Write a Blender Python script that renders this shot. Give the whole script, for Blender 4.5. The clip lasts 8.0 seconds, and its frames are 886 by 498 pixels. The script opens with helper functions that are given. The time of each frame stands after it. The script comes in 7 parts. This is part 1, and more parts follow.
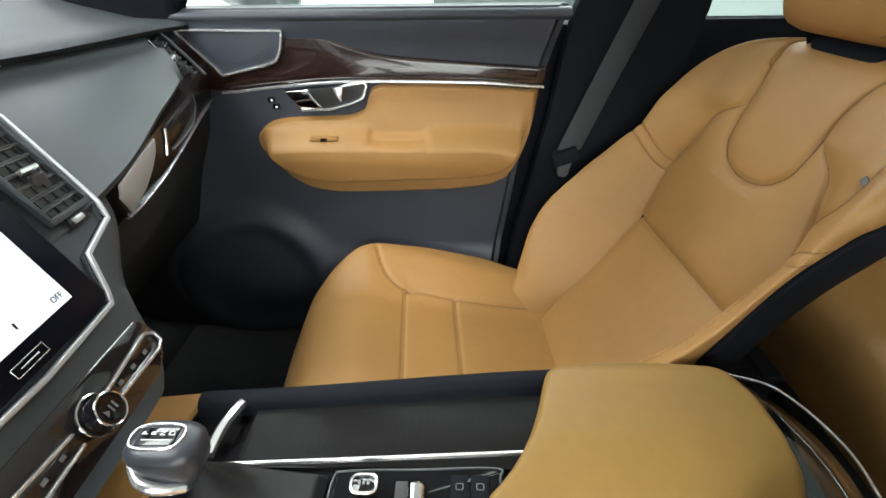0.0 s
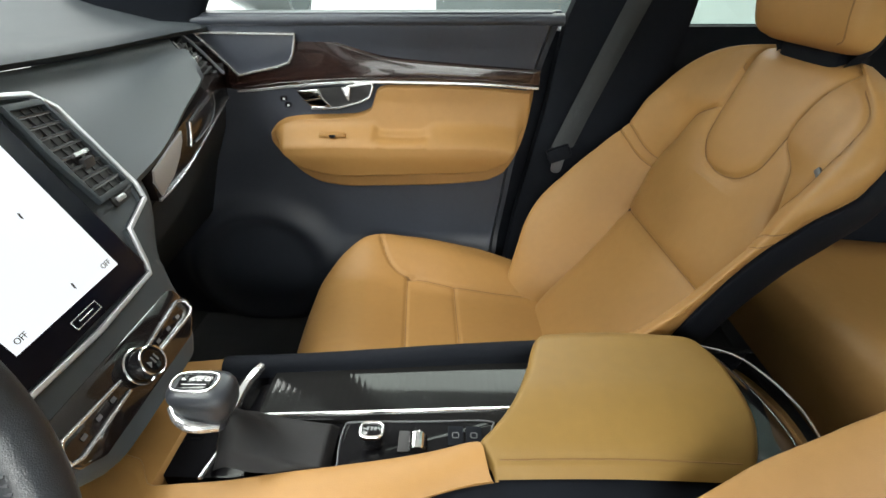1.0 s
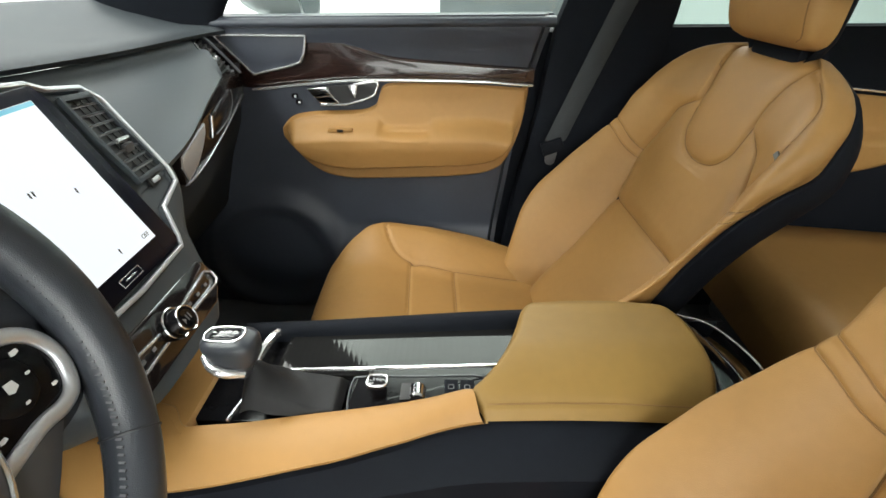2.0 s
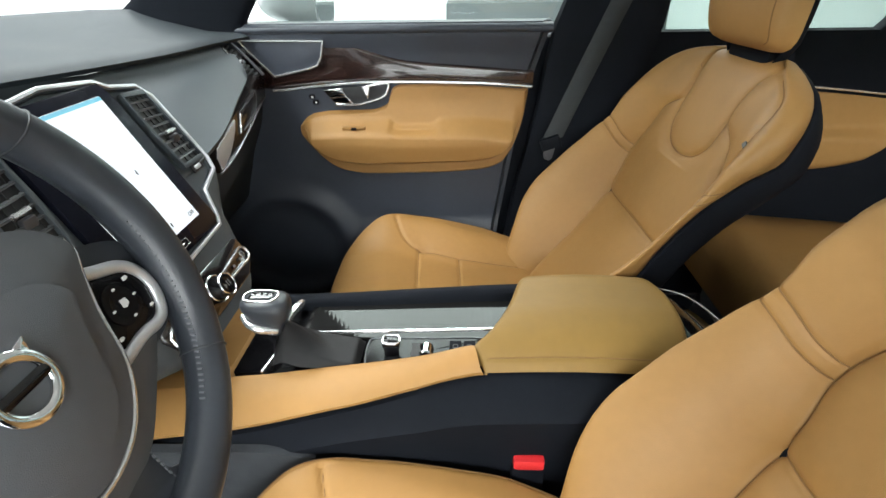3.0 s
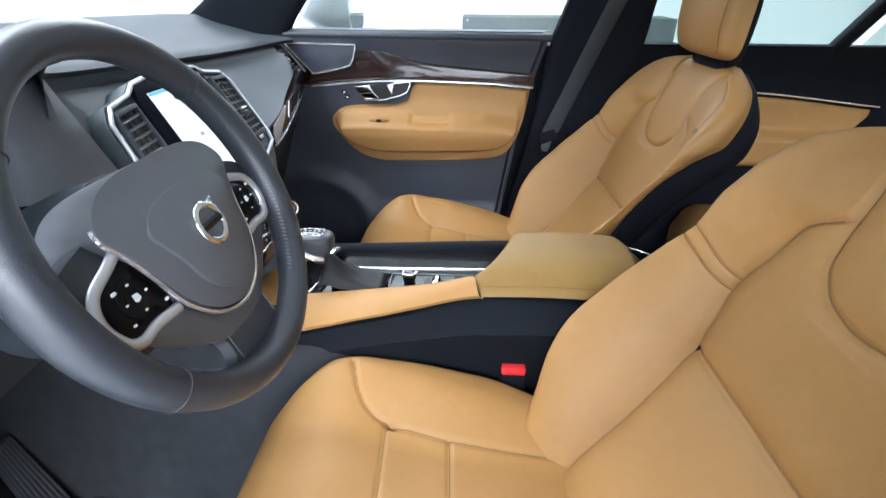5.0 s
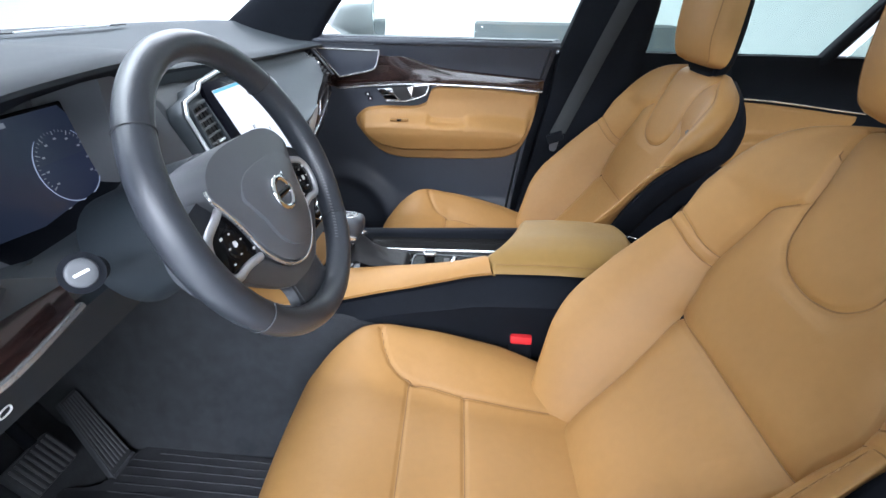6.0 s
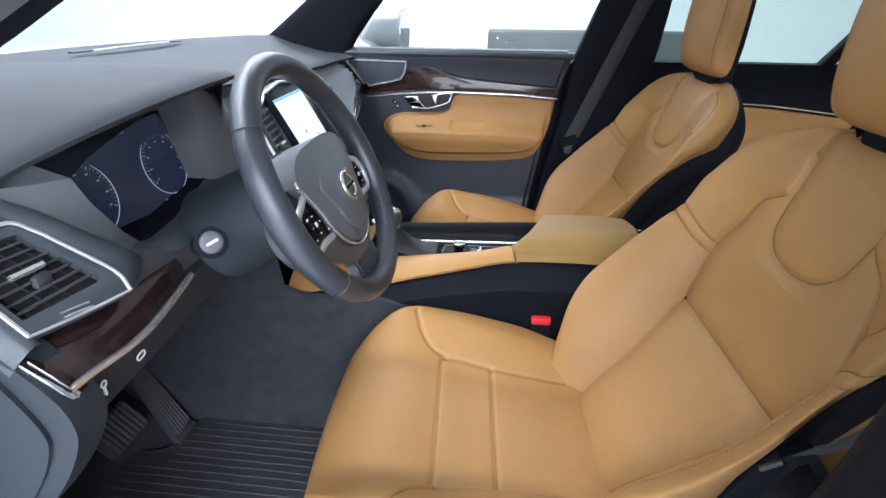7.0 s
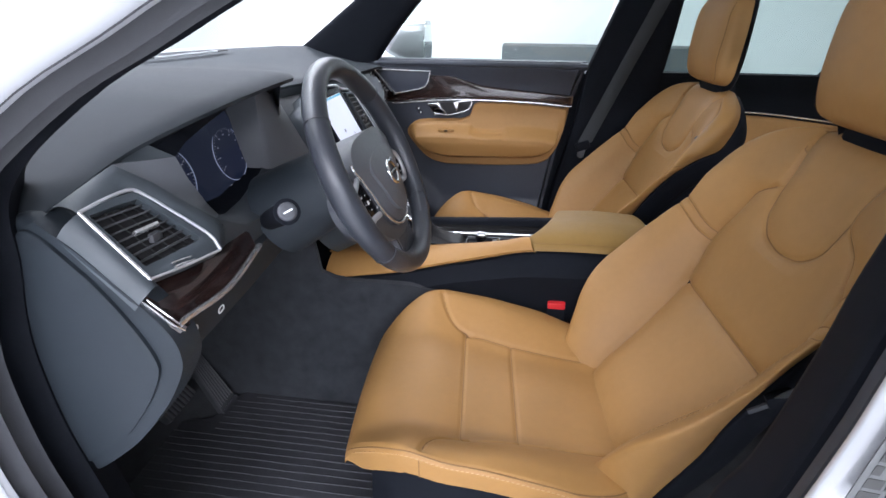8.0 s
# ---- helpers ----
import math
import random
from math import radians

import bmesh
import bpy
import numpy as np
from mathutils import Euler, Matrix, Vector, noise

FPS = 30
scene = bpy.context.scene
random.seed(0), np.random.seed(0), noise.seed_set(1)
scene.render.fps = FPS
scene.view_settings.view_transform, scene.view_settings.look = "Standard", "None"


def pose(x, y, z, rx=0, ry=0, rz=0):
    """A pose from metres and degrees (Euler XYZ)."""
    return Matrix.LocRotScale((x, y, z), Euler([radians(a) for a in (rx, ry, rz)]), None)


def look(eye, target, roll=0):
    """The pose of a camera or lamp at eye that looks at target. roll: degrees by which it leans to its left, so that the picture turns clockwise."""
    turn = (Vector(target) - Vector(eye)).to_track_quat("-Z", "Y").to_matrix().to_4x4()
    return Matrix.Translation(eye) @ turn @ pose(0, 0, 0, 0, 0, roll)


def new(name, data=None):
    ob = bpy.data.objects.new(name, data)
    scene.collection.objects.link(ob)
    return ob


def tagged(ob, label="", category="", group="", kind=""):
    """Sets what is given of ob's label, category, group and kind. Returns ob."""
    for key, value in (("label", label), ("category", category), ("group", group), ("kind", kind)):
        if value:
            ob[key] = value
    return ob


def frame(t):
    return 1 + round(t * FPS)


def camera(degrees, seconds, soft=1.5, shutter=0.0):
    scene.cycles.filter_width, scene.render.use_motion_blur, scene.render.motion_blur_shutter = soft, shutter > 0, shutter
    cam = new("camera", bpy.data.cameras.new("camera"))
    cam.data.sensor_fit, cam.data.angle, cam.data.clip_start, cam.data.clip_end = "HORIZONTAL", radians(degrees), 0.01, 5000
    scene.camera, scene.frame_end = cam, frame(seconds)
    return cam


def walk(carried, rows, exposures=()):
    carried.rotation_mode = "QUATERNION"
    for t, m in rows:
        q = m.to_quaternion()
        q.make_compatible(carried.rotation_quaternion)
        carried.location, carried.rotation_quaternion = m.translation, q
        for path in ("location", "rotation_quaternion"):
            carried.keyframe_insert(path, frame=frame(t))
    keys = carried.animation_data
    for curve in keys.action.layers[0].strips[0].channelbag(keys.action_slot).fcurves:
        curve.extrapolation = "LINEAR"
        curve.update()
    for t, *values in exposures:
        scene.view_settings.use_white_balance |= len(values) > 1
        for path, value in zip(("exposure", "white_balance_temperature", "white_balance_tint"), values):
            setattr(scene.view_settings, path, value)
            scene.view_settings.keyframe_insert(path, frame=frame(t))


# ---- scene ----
cam = camera(82.0, 8.0)
PATH = [
    (0, (0.054, -0.314, 1.288), (0.014, 1.413, 0.279), -0.7),
    (0.5, (0.057, -0.349, 1.291), (0.019, 1.382, 0.291), -0.2),
    (1, (0.056, -0.388, 1.297), (0.015, 1.346, 0.302), -0.2),
    (1.5, (0.062, -0.427, 1.299), (0.014, 1.309, 0.307), -0.3),
    (3, (0.072, -0.57, 1.313), (-0.013, 1.178, 0.344), -0.9),
    (3.5, (0.074, -0.622, 1.316), (-0.018, 1.131, 0.356), -0.7),
    (4, (0.08, -0.678, 1.321), (-0.025, 1.08, 0.373), -0.6),
    (4.5, (0.085, -0.734, 1.319), (-0.024, 1.029, 0.381), 0.0),
    (6, (0.073, -0.921, 1.337), (-0.076, 0.852, 0.423), 1.0),
    (6.5, (0.061, -0.981, 1.352), (-0.111, 0.794, 0.446), 0.8),
    (7, (0.046, -1.047, 1.363), (-0.146, 0.731, 0.468), 0.4),
    (7.5, (0.029, -1.112, 1.36), (-0.181, 0.675, 0.488), 0.4),
    (8, (0.026, -1.17, 1.362), (-0.207, 0.624, 0.51), 0.6),
]
WHITE_BALANCE = [(0, 0.18, 6800, 9), (1.5, 0.06, 7050, 7), (3.0, 0.16, 6700, 7), (3.5, 0.29, 6400, 9), (4.5, 0.29, 6050, 12), (6, 0.26, 5980, 14), (7, 0.08, 6000, 17), (8, -0.29, 6200, 20)]
walk(cam, [(t, look(eye, target, roll)) for t, eye, target, roll in PATH], WHITE_BALANCE)

# ---------------------------------------------------------------- light
world = bpy.data.worlds.new("studio_air")
world.use_nodes = True
world.node_tree.nodes["Background"].inputs[0].default_value = (0.9, 0.95, 1.0, 1)
world.node_tree.nodes["Background"].inputs[1].default_value = 0.4
scene.world = world


def area_lamp(name, where, target, w, h, power, colour):
    data = bpy.data.lights.new(name, "AREA")
    data.shape, data.size, data.size_y, data.energy, data.color = "RECTANGLE", w, h, power, colour
    ob = new(name, data)
    ob.matrix_world = look(where, target)
    return ob


# No lamp is in view; these are added overhead to light cabin and walls.
COOL = (0.93, 0.97, 1.0)
area_lamp("unseen_overhead_lamp", (-1.45, -0.10, 3.2), (-1.45, -0.10, 0), 1.1, 2.8, 140, COOL)
area_lamp("unseen_overhead_lamp", (-0.6, 3.2, 3.2), (-0.6, 3.2, 0), 5.0, 1.6, 310, COOL)
area_lamp("unseen_overhead_lamp", (-3.6, 0.0, 3.2), (-3.6, 0.0, 0), 2.0, 4.0, 85, COOL)
area_lamp("unseen_overhead_lamp", (0.35, -4.9, 3.2), (0.35, -4.9, 0), 5.2, 1.2, 710, COOL)


# ---------------------------------------------------------------- materials
def mat(name, colour, rough=0.5, metal=0.0, grain=0.0, grain_size=900.0, vary=0.12, vary_size=6.0, coat=0.0, spec=0.5, rough_vary=0.08, sheen=0.0, wrinkle=0.0):
    m = bpy.data.materials.new(name)
    m.use_nodes = True
    nt = m.node_tree
    n, l = nt.nodes, nt.links
    b = n["Principled BSDF"]
    b.inputs["Metallic"].default_value = metal
    b.inputs["Specular IOR Level"].default_value = spec
    b.inputs["Coat Weight"].default_value = coat
    b.inputs["Coat Roughness"].default_value = 0.04
    b.inputs["Sheen Weight"].default_value = sheen
    tc = n.new("ShaderNodeTexCoord")
    big = n.new("ShaderNodeTexNoise")
    big.inputs["Scale"].default_value = vary_size
    big.inputs["Detail"].default_value = 5
    l.new(tc.outputs["Object"], big.inputs["Vector"])
    fine = n.new("ShaderNodeTexNoise")
    fine.inputs["Scale"].default_value = grain_size * 0.12
    fine.inputs["Detail"].default_value = 3
    l.new(tc.outputs["Object"], fine.inputs["Vector"])
    mix = n.new("ShaderNodeMath")
    mix.operation = "MULTIPLY_ADD"
    mix.inputs[1].default_value = 0.35
    l.new(fine.outputs["Fac"], mix.inputs[0])
    l.new(big.outputs["Fac"], mix.inputs[2])
    ramp = n.new("ShaderNodeValToRGB")
    ramp.color_ramp.elements[0].position, ramp.color_ramp.elements[1].position = 0.35, 1.0
    ramp.color_ramp.elements[0].color = (*[c * (1 - vary) for c in colour], 1)
    ramp.color_ramp.elements[1].color = (*[min(1, c * (1 + vary)) for c in colour], 1)
    l.new(mix.outputs[0], ramp.inputs["Fac"])
    l.new(ramp.outputs["Color"], b.inputs["Base Color"])
    rr = n.new("ShaderNodeMapRange")
    rr.inputs["To Min"].default_value, rr.inputs["To Max"].default_value = max(0.0, rough - rough_vary), rough + rough_vary
    l.new(big.outputs["Fac"], rr.inputs["Value"])
    l.new(rr.outputs["Result"], b.inputs["Roughness"])
    if grain:
        vor = n.new("ShaderNodeTexVoronoi")
        vor.feature = "DISTANCE_TO_EDGE"
        vor.inputs["Scale"].default_value = grain_size
        l.new(tc.outputs["Object"], vor.inputs["Vector"])
        bump = n.new("ShaderNodeBump")
        bump.inputs["Strength"].default_value = grain
        bump.inputs["Distance"].default_value = 0.0006
        l.new(vor.outputs["Distance"], bump.inputs["Height"])
        l.new(bump.outputs["Normal"], b.inputs["Normal"])
        if wrinkle:
            soft = n.new("ShaderNodeTexNoise")
            soft.inputs["Scale"].default_value = 16.0
            soft.inputs["Detail"].default_value = 3
            soft.inputs["Distortion"].default_value = 0.6
            l.new(tc.outputs["Object"], soft.inputs["Vector"])
            wave = n.new("ShaderNodeBump")
            wave.inputs["Strength"].default_value = wrinkle
            wave.inputs["Distance"].default_value = 0.012
            l.new(soft.outputs["Fac"], wave.inputs["Height"])
            l.new(wave.outputs["Normal"], bump.inputs["Normal"])
    return m


def glow(name, colour, strength):
    m = bpy.data.materials.new(name)
    m.use_nodes = True
    b = m.node_tree.nodes["Principled BSDF"]
    b.inputs["Base Color"].default_value = (0.02, 0.02, 0.03, 1)
    b.inputs["Roughness"].default_value = 0.15
    b.inputs["Emission Color"].default_value = (*colour, 1)
    b.inputs["Emission Strength"].default_value = strength
    return m


def glass(name, tint):
    m = bpy.data.materials.new(name)
    m.use_nodes = True
    nt = m.node_tree
    n, l = nt.nodes, nt.links
    n.remove(n["Principled BSDF"])
    clear, shine, mx, fr = n.new("ShaderNodeBsdfTransparent"), n.new("ShaderNodeBsdfGlossy"), n.new("ShaderNodeMixShader"), n.new("ShaderNodeLayerWeight")
    clear.inputs[0].default_value = (*tint, 1)
    shine.inputs["Roughness"].default_value = 0.01
    fr.inputs["Blend"].default_value = 0.5
    power, scale = n.new("ShaderNodeMath"), n.new("ShaderNodeMath")
    power.operation, scale.operation = "POWER", "MULTIPLY_ADD"
    power.inputs[1].default_value = 5.0
    scale.inputs[1].default_value, scale.inputs[2].default_value = 0.9, 0.04
    l.new(fr.outputs["Facing"], power.inputs[0])
    l.new(power.outputs[0], scale.inputs[0])
    l.new(scale.outputs[0], mx.inputs[0])
    l.new(clear.outputs[0], mx.inputs[1])
    l.new(shine.outputs[0], mx.inputs[2])
    l.new(mx.outputs[0], n["Material Output"].inputs["Surface"])
    return m


TAN = (0.322, 0.170, 0.054)
LEATHER = mat("tan_leather", TAN, 0.52, spec=0.36, grain=0.4, grain_size=600, vary=0.12, vary_size=5, wrinkle=0.10)
# Olive lid leather, also darkened for the shade that lies on the lid.
LIDLEATHER = mat("shaded_olive_leather", (0.215, 0.126, 0.033), 0.54, spec=0.3, grain=0.4, grain_size=600, vary=0.12, vary_size=5, wrinkle=0.06)
STITCH = mat("tan_thread", (0.40, 0.235, 0.10), 0.7)
THREAD = mat("pale_grey_thread", (0.11, 0.115, 0.125), 0.7)
# Darker than the leather, to hold the shade of the sewn grooves.
SEAM = mat("seam_shade_brown", (0.20, 0.105, 0.035), 0.8)
BLACK = mat("black_soft_plastic", (0.0075, 0.009, 0.0125), 0.65, spec=0.06, grain=0.35, grain_size=900, vary=0.2)
DASHTOP = mat("charcoal_dash_skin", (0.0235, 0.030, 0.036), 0.70, spec=0.35, grain=0.6, grain_size=600, vary=0.15)
DASH = mat("charcoal_leatherette", (0.045, 0.056, 0.065), 0.5, grain=0.4, grain_size=800, vary=0.12)
RIMLEATHER = mat("black_wheel_leather", (0.031, 0.035, 0.043), 0.31, grain=0.35, grain_size=800, vary=0.2)
HUB = mat("charcoal_airbag_cover", (0.086, 0.091, 0.101), 0.38, grain=0.3, grain_size=900)
PIANO = mat("piano_black", (0.006, 0.006, 0.007), 0.08, coat=0.4, spec=0.35, vary=0.1, rough_vary=0.03)
SCREENGLASS = mat("screen_cover_glass", (0.007, 0.008, 0.014), 0.22, spec=0.08, vary=0.1, rough_vary=0.03)
BLADEGLOSS = mat("dark_brown_satin_gloss", (0.014, 0.011, 0.011), 0.22, spec=0.22, vary=0.25, rough_vary=0.04)
BUTTONBLACK = mat("gloss_black_buttons", (0.006, 0.006, 0.007), 0.12, spec=0.14, vary=0.1, rough_vary=0.03)
CHROME = mat("satin_chrome", (0.80, 0.80, 0.81), 0.24, metal=0.85, vary=0.05, rough_vary=0.06)
POLISH = mat("polished_chrome", (0.82, 0.82, 0.83), 0.08, metal=1.0, vary=0.03, rough_vary=0.03)
SILVER = mat("brushed_silver_trim", (0.62, 0.63, 0.66), 0.36, metal=0.7, vary=0.06)
CARPET = mat("black_carpet", (0.028, 0.031, 0.036), 0.95, grain=1.0, grain_size=450, vary=0.35, vary_size=30, spec=0.1, sheen=0.3)
RUBBER = mat("black_rubber", (0.038, 0.040, 0.046), 0.68, vary=0.3, vary_size=20)
DARKVENT = mat("vent_black", (0.012, 0.012, 0.013), 0.5)
SLATGREY = mat("vent_slat_grey", (0.09, 0.093, 0.1), 0.35, metal=0.3)
RED = mat("red_plastic", (0.62, 0.025, 0.03), 0.4)
WHITEPAINT = mat("white_car_paint", (0.42, 0.43, 0.445), 0.25, coat=1.0, vary=0.02)
SEAL = mat("door_seal_rubber", (0.028, 0.030, 0.035), 0.55, vary=0.2)
WALLPAINT = mat("white_wall_paint", (0.86, 0.88, 0.88), 0.8, vary=0.03, vary_size=1.5)
GREYBOARD = mat("dark_grey_laminate", (0.075, 0.085, 0.09), 0.5)
CONCRETE = mat("grey_epoxy_floor", (0.58, 0.59, 0.60), 0.4, vary=0.12, vary_size=2)
HEADLINER = mat("light_grey_headliner", (0.45, 0.45, 0.44), 0.9, grain=0.4, grain_size=500)
BELT = mat("grey_belt_webbing", (0.021, 0.025, 0.028), 0.75, grain=0.6, grain_size=1200)
STEELGREY = mat("satin_steel_grey", (0.062, 0.066, 0.074), 0.5, metal=0.2, vary=0.06)
ROLLER = mat("dark_roller_slats", (0.012, 0.012, 0.012), 0.04, spec=0.16, vary=0.1, rough_vary=0.01)
GAITER = mat("soft_black_gaiter_leather", (0.014, 0.014, 0.015), 0.55, grain=0.4, grain_size=700, spec=0.2, vary=0.3)
DOORCARD = mat("charcoal_door_plastic", (0.040, 0.046, 0.060), 0.42, grain=0.35, grain_size=900, spec=0.35, vary=0.15)
# Charcoal darker than DASH, with the shade on the dash end in its colour.
ENDCAP = mat("shaded_charcoal_plastic", (0.0195, 0.026, 0.0325), 0.55, grain=0.3, grain_size=900, spec=0.3, vary=0.12)
CHEEK = mat("smooth_mid_grey_plastic", (0.112, 0.120, 0.132), 0.42, grain=0.2, grain_size=900, vary=0.08)
SATIN = mat("pale_satin_silver", (0.50, 0.52, 0.54), 0.5, metal=0.35, vary=0.06)
DARKGLOSS = mat("dark_brown_gloss", (0.016, 0.012, 0.012), 0.12, coat=1.0, vary=0.25, rough_vary=0.03)
DIMPRINT = mat("dim_grey_print", (0.12, 0.125, 0.13), 0.5)
LABEL = mat("grey_label_paper", (0.085, 0.09, 0.09), 0.6)
INK = mat("dark_ink", (0.03, 0.03, 0.03), 0.6)
WHITEPRINT = mat("white_print", (0.75, 0.76, 0.76), 0.5)
SCREENLIGHT = glow("lit_screen_white", (0.84, 0.92, 1.0), 1.05)
SCREENBLUE = glow("lit_screen_blue", (0.15, 0.55, 0.75), 0.9)
GAUGEBLUE = glow("gauge_glow", (0.42, 0.50, 0.70), 0.55)
GAUGETICK = glow("gauge_tick_glow", (0.60, 0.66, 0.78), 0.22)
DISPLAYNAVY = glow("dim_lit_display", (0.010, 0.015, 0.027), 1.0)
GAUGEDIAL = glow("gauge_face", (0.010, 0.016, 0.036), 0.75)
WINDOW = glass("clear_window_glass", (0.88, 0.93, 0.91))
TINTED = glass("tinted_window_glass", (0.70, 0.78, 0.75))
MIRROR = mat("mirror_glass", (0.85, 0.87, 0.87), 0.02, metal=1.0, vary=0.01, rough_vary=0.01)


def wood_mat():
    m = mat("dark_walnut_veneer", (0.05, 0.022, 0.017), 0.16, coat=1.0, vary=0.3, rough_vary=0.04)
    nt = m.node_tree
    n, l = nt.nodes, nt.links
    tc = n.new("ShaderNodeTexCoord")
    mp = n.new("ShaderNodeMapping")
    mp.inputs["Scale"].default_value = (6, 6, 90)
    l.new(tc.outputs["Object"], mp.inputs["Vector"])
    no = n.new("ShaderNodeTexNoise")
    no.inputs["Scale"].default_value = 3.0
    no.inputs["Detail"].default_value = 6
    l.new(mp.outputs[0], no.inputs["Vector"])
    rp = n.new("ShaderNodeValToRGB")
    rp.color_ramp.elements[0].position, rp.color_ramp.elements[1].position = 0.35, 0.75
    rp.color_ramp.elements[0].color = (0.012, 0.0065, 0.006, 1)
    rp.color_ramp.elements[1].color = (0.046, 0.022, 0.018, 1)
    l.new(no.outputs["Fac"], rp.inputs["Fac"])
    l.new(rp.outputs["Color"], n["Principled BSDF"].inputs["Base Color"])
    return m


WOOD = wood_mat()


# ---------------------------------------------------------------- building helpers
def part(name, bm, material, parent=None, label="", smooth=38.0, category="", group="", kind=""):
    me = bpy.data.meshes.new(name)
    bmesh.ops.recalc_face_normals(bm, faces=bm.faces)
    bm.to_mesh(me)
    bm.free()
    me.polygons.foreach_set("use_smooth", [True] * len(me.polygons))
    me.set_sharp_from_angle(angle=radians(smooth))
    me.materials.append(material)
    ob = new(name, me)
    if parent is not None:
        ob.parent = parent
    return tagged(ob, label, category, group, kind)


def thing(name, where, label, category, group="", kind=""):
    """An Empty at the base of a thing; parts are built in its own coordinates."""
    ob = new(name)
    ob.empty_display_size = 0.05
    ob.location = where
    return tagged(ob, label, category, group, kind)


def B():
    return bmesh.new()


def box(bm, c, size, bevel=0.004, rot=None, seg=2):
    made = bmesh.ops.create_cube(bm, size=1.0)
    vs = made["verts"]
    bmesh.ops.scale(bm, vec=size, verts=vs)
    if bevel:
        es = list({e for v in vs for e in v.link_edges})
        r = bmesh.ops.bevel(bm, geom=es, offset=bevel, segments=seg, profile=0.6, affect="EDGES")
        vs = list({v for f in r["faces"] for v in f.verts} | {v for v in vs if v.is_valid})
    m = Matrix.Translation(c) @ (rot.to_4x4() if rot is not None else Matrix())
    bmesh.ops.transform(bm, matrix=m, verts=vs)
    return bm


def loft(bm, rings, closed=False, caps=False):
    """A skin over rows of points of equal count."""
    rows = [[bm.verts.new(p) for p in ring] for ring in rings]
    for a, b in zip(rows, rows[1:]):
        n = len(a)
        for i in range(n if closed else n - 1):
            j = (i + 1) % n
            bm.faces.new((a[i], a[j], b[j], b[i]))
    if caps:
        bm.faces.new(rows[0][::-1])
        bm.faces.new(rows[-1])
    return bm


def resample(pts, n):
    pts = [Vector(p) for p in pts]
    d = [0.0]
    for a, b in zip(pts, pts[1:]):
        d.append(d[-1] + (b - a).length)
    out = []
    for i in range(n):
        t = d[-1] * i / (n - 1)
        k = max(j for j in range(len(d)) if d[j] <= t + 1e-9)
        k = min(k, len(pts) - 2)
        f = (t - d[k]) / max(1e-9, d[k + 1] - d[k])
        out.append(pts[k].lerp(pts[k + 1], f))
    return out


def spline(pts, n, closed=False):
    """Catmull-Rom through points."""
    P = [Vector(p) for p in pts]
    m = len(P)
    segs = m if closed else m - 1
    out = []
    for i in range(segs):
        p1, p2 = P[i], P[(i + 1) % m]
        p0 = P[(i - 1) % m] if closed or i else p1 * 2 - p2
        p3 = P[(i + 2) % m] if closed or i + 2 < m else p2 * 2 - p1
        k = max(2, n // segs)
        for j in range(k):
            t = j / k
            out.append(0.5 * ((2 * p1) + (p2 - p0) * t + (2 * p0 - 5 * p1 + 4 * p2 - p3) * t * t + (3 * p1 - p0 - 3 * p2 + p3) * t ** 3))
    if not closed:
        out.append(P[-1])
    return out


def tube(bm, path, radius, sides=10, closed=False, flat=1.0, up=(0, 0, 1)):
    """A round or flattened bar along a path. radius may be a function of 0..1."""
    path = [Vector(p) for p in path]
    n = len(path)
    rings = []
    for i, p in enumerate(path):
        a = path[(i - 1) % n] if closed or i else p
        b = path[(i + 1) % n] if closed or i < n - 1 else p
        d = (b - a).normalized()
        side = d.cross(Vector(up))
        if side.length < 1e-4:
            side = d.cross(Vector((1, 0.1, 0)))
        side.normalize()
        top = side.cross(d)
        r = radius(i / (n - 1)) if callable(radius) else radius
        rings.append([p + side * math.cos(2 * math.pi * k / sides) * r + top * math.sin(2 * math.pi * k / sides) * r * flat for k in range(sides)])
    if closed:
        rings.append(rings[0])
        loft(bm, rings, closed=True)
        bmesh.ops.remove_doubles(bm, verts=bm.verts, dist=1e-6)
    else:
        loft(bm, rings, closed=True, caps=True)
    return bm


def strip_bar(bm, path, w, h, out):
    """A bar of rectangular section with softened corners: w along the surface, h along out."""
    path = [Vector(p) for p in path]
    n = len(path)
    rings = []
    o = Vector(out).normalized()
    for i, p in enumerate(path):
        d = (path[min(i + 1, n - 1)] - path[max(i - 1, 0)]).normalized()
        s = d.cross(o).normalized()
        k = [(-w / 2, 0), (-w / 2, h * 0.6), (-w * 0.28, h), (w * 0.28, h), (w / 2, h * 0.6), (w / 2, 0)]
        rings.append([p + s * a + o * b for a, b in k])
    return loft(bm, rings, closed=True, caps=True)


def slab(bm, poly, out, depth, bevel=0.0, seg=2):
    """A flat panel with a polygon outline (3D points in one plane) and thickness along -out."""
    o = Vector(out).normalized()
    top = [bm.verts.new(Vector(p)) for p in poly]
    bot = [bm.verts.new(Vector(p) - o * depth) for p in poly]
    n = len(top)
    f = bm.faces.new(top)
    bm.faces.new(bot[::-1])
    for i in range(n):
        j = (i + 1) % n
        bm.faces.new((top[i], bot[i], bot[j], top[j]))
    if bevel:
        bmesh.ops.bevel(bm, geom=list(f.edges), offset=bevel, segments=seg, profile=0.5, affect="EDGES")
    return bm


def smoothstep(a, b, x):
    t = min(1.0, max(0.0, (x - a) / (b - a)))
    return t * t * (3 - 2 * t)


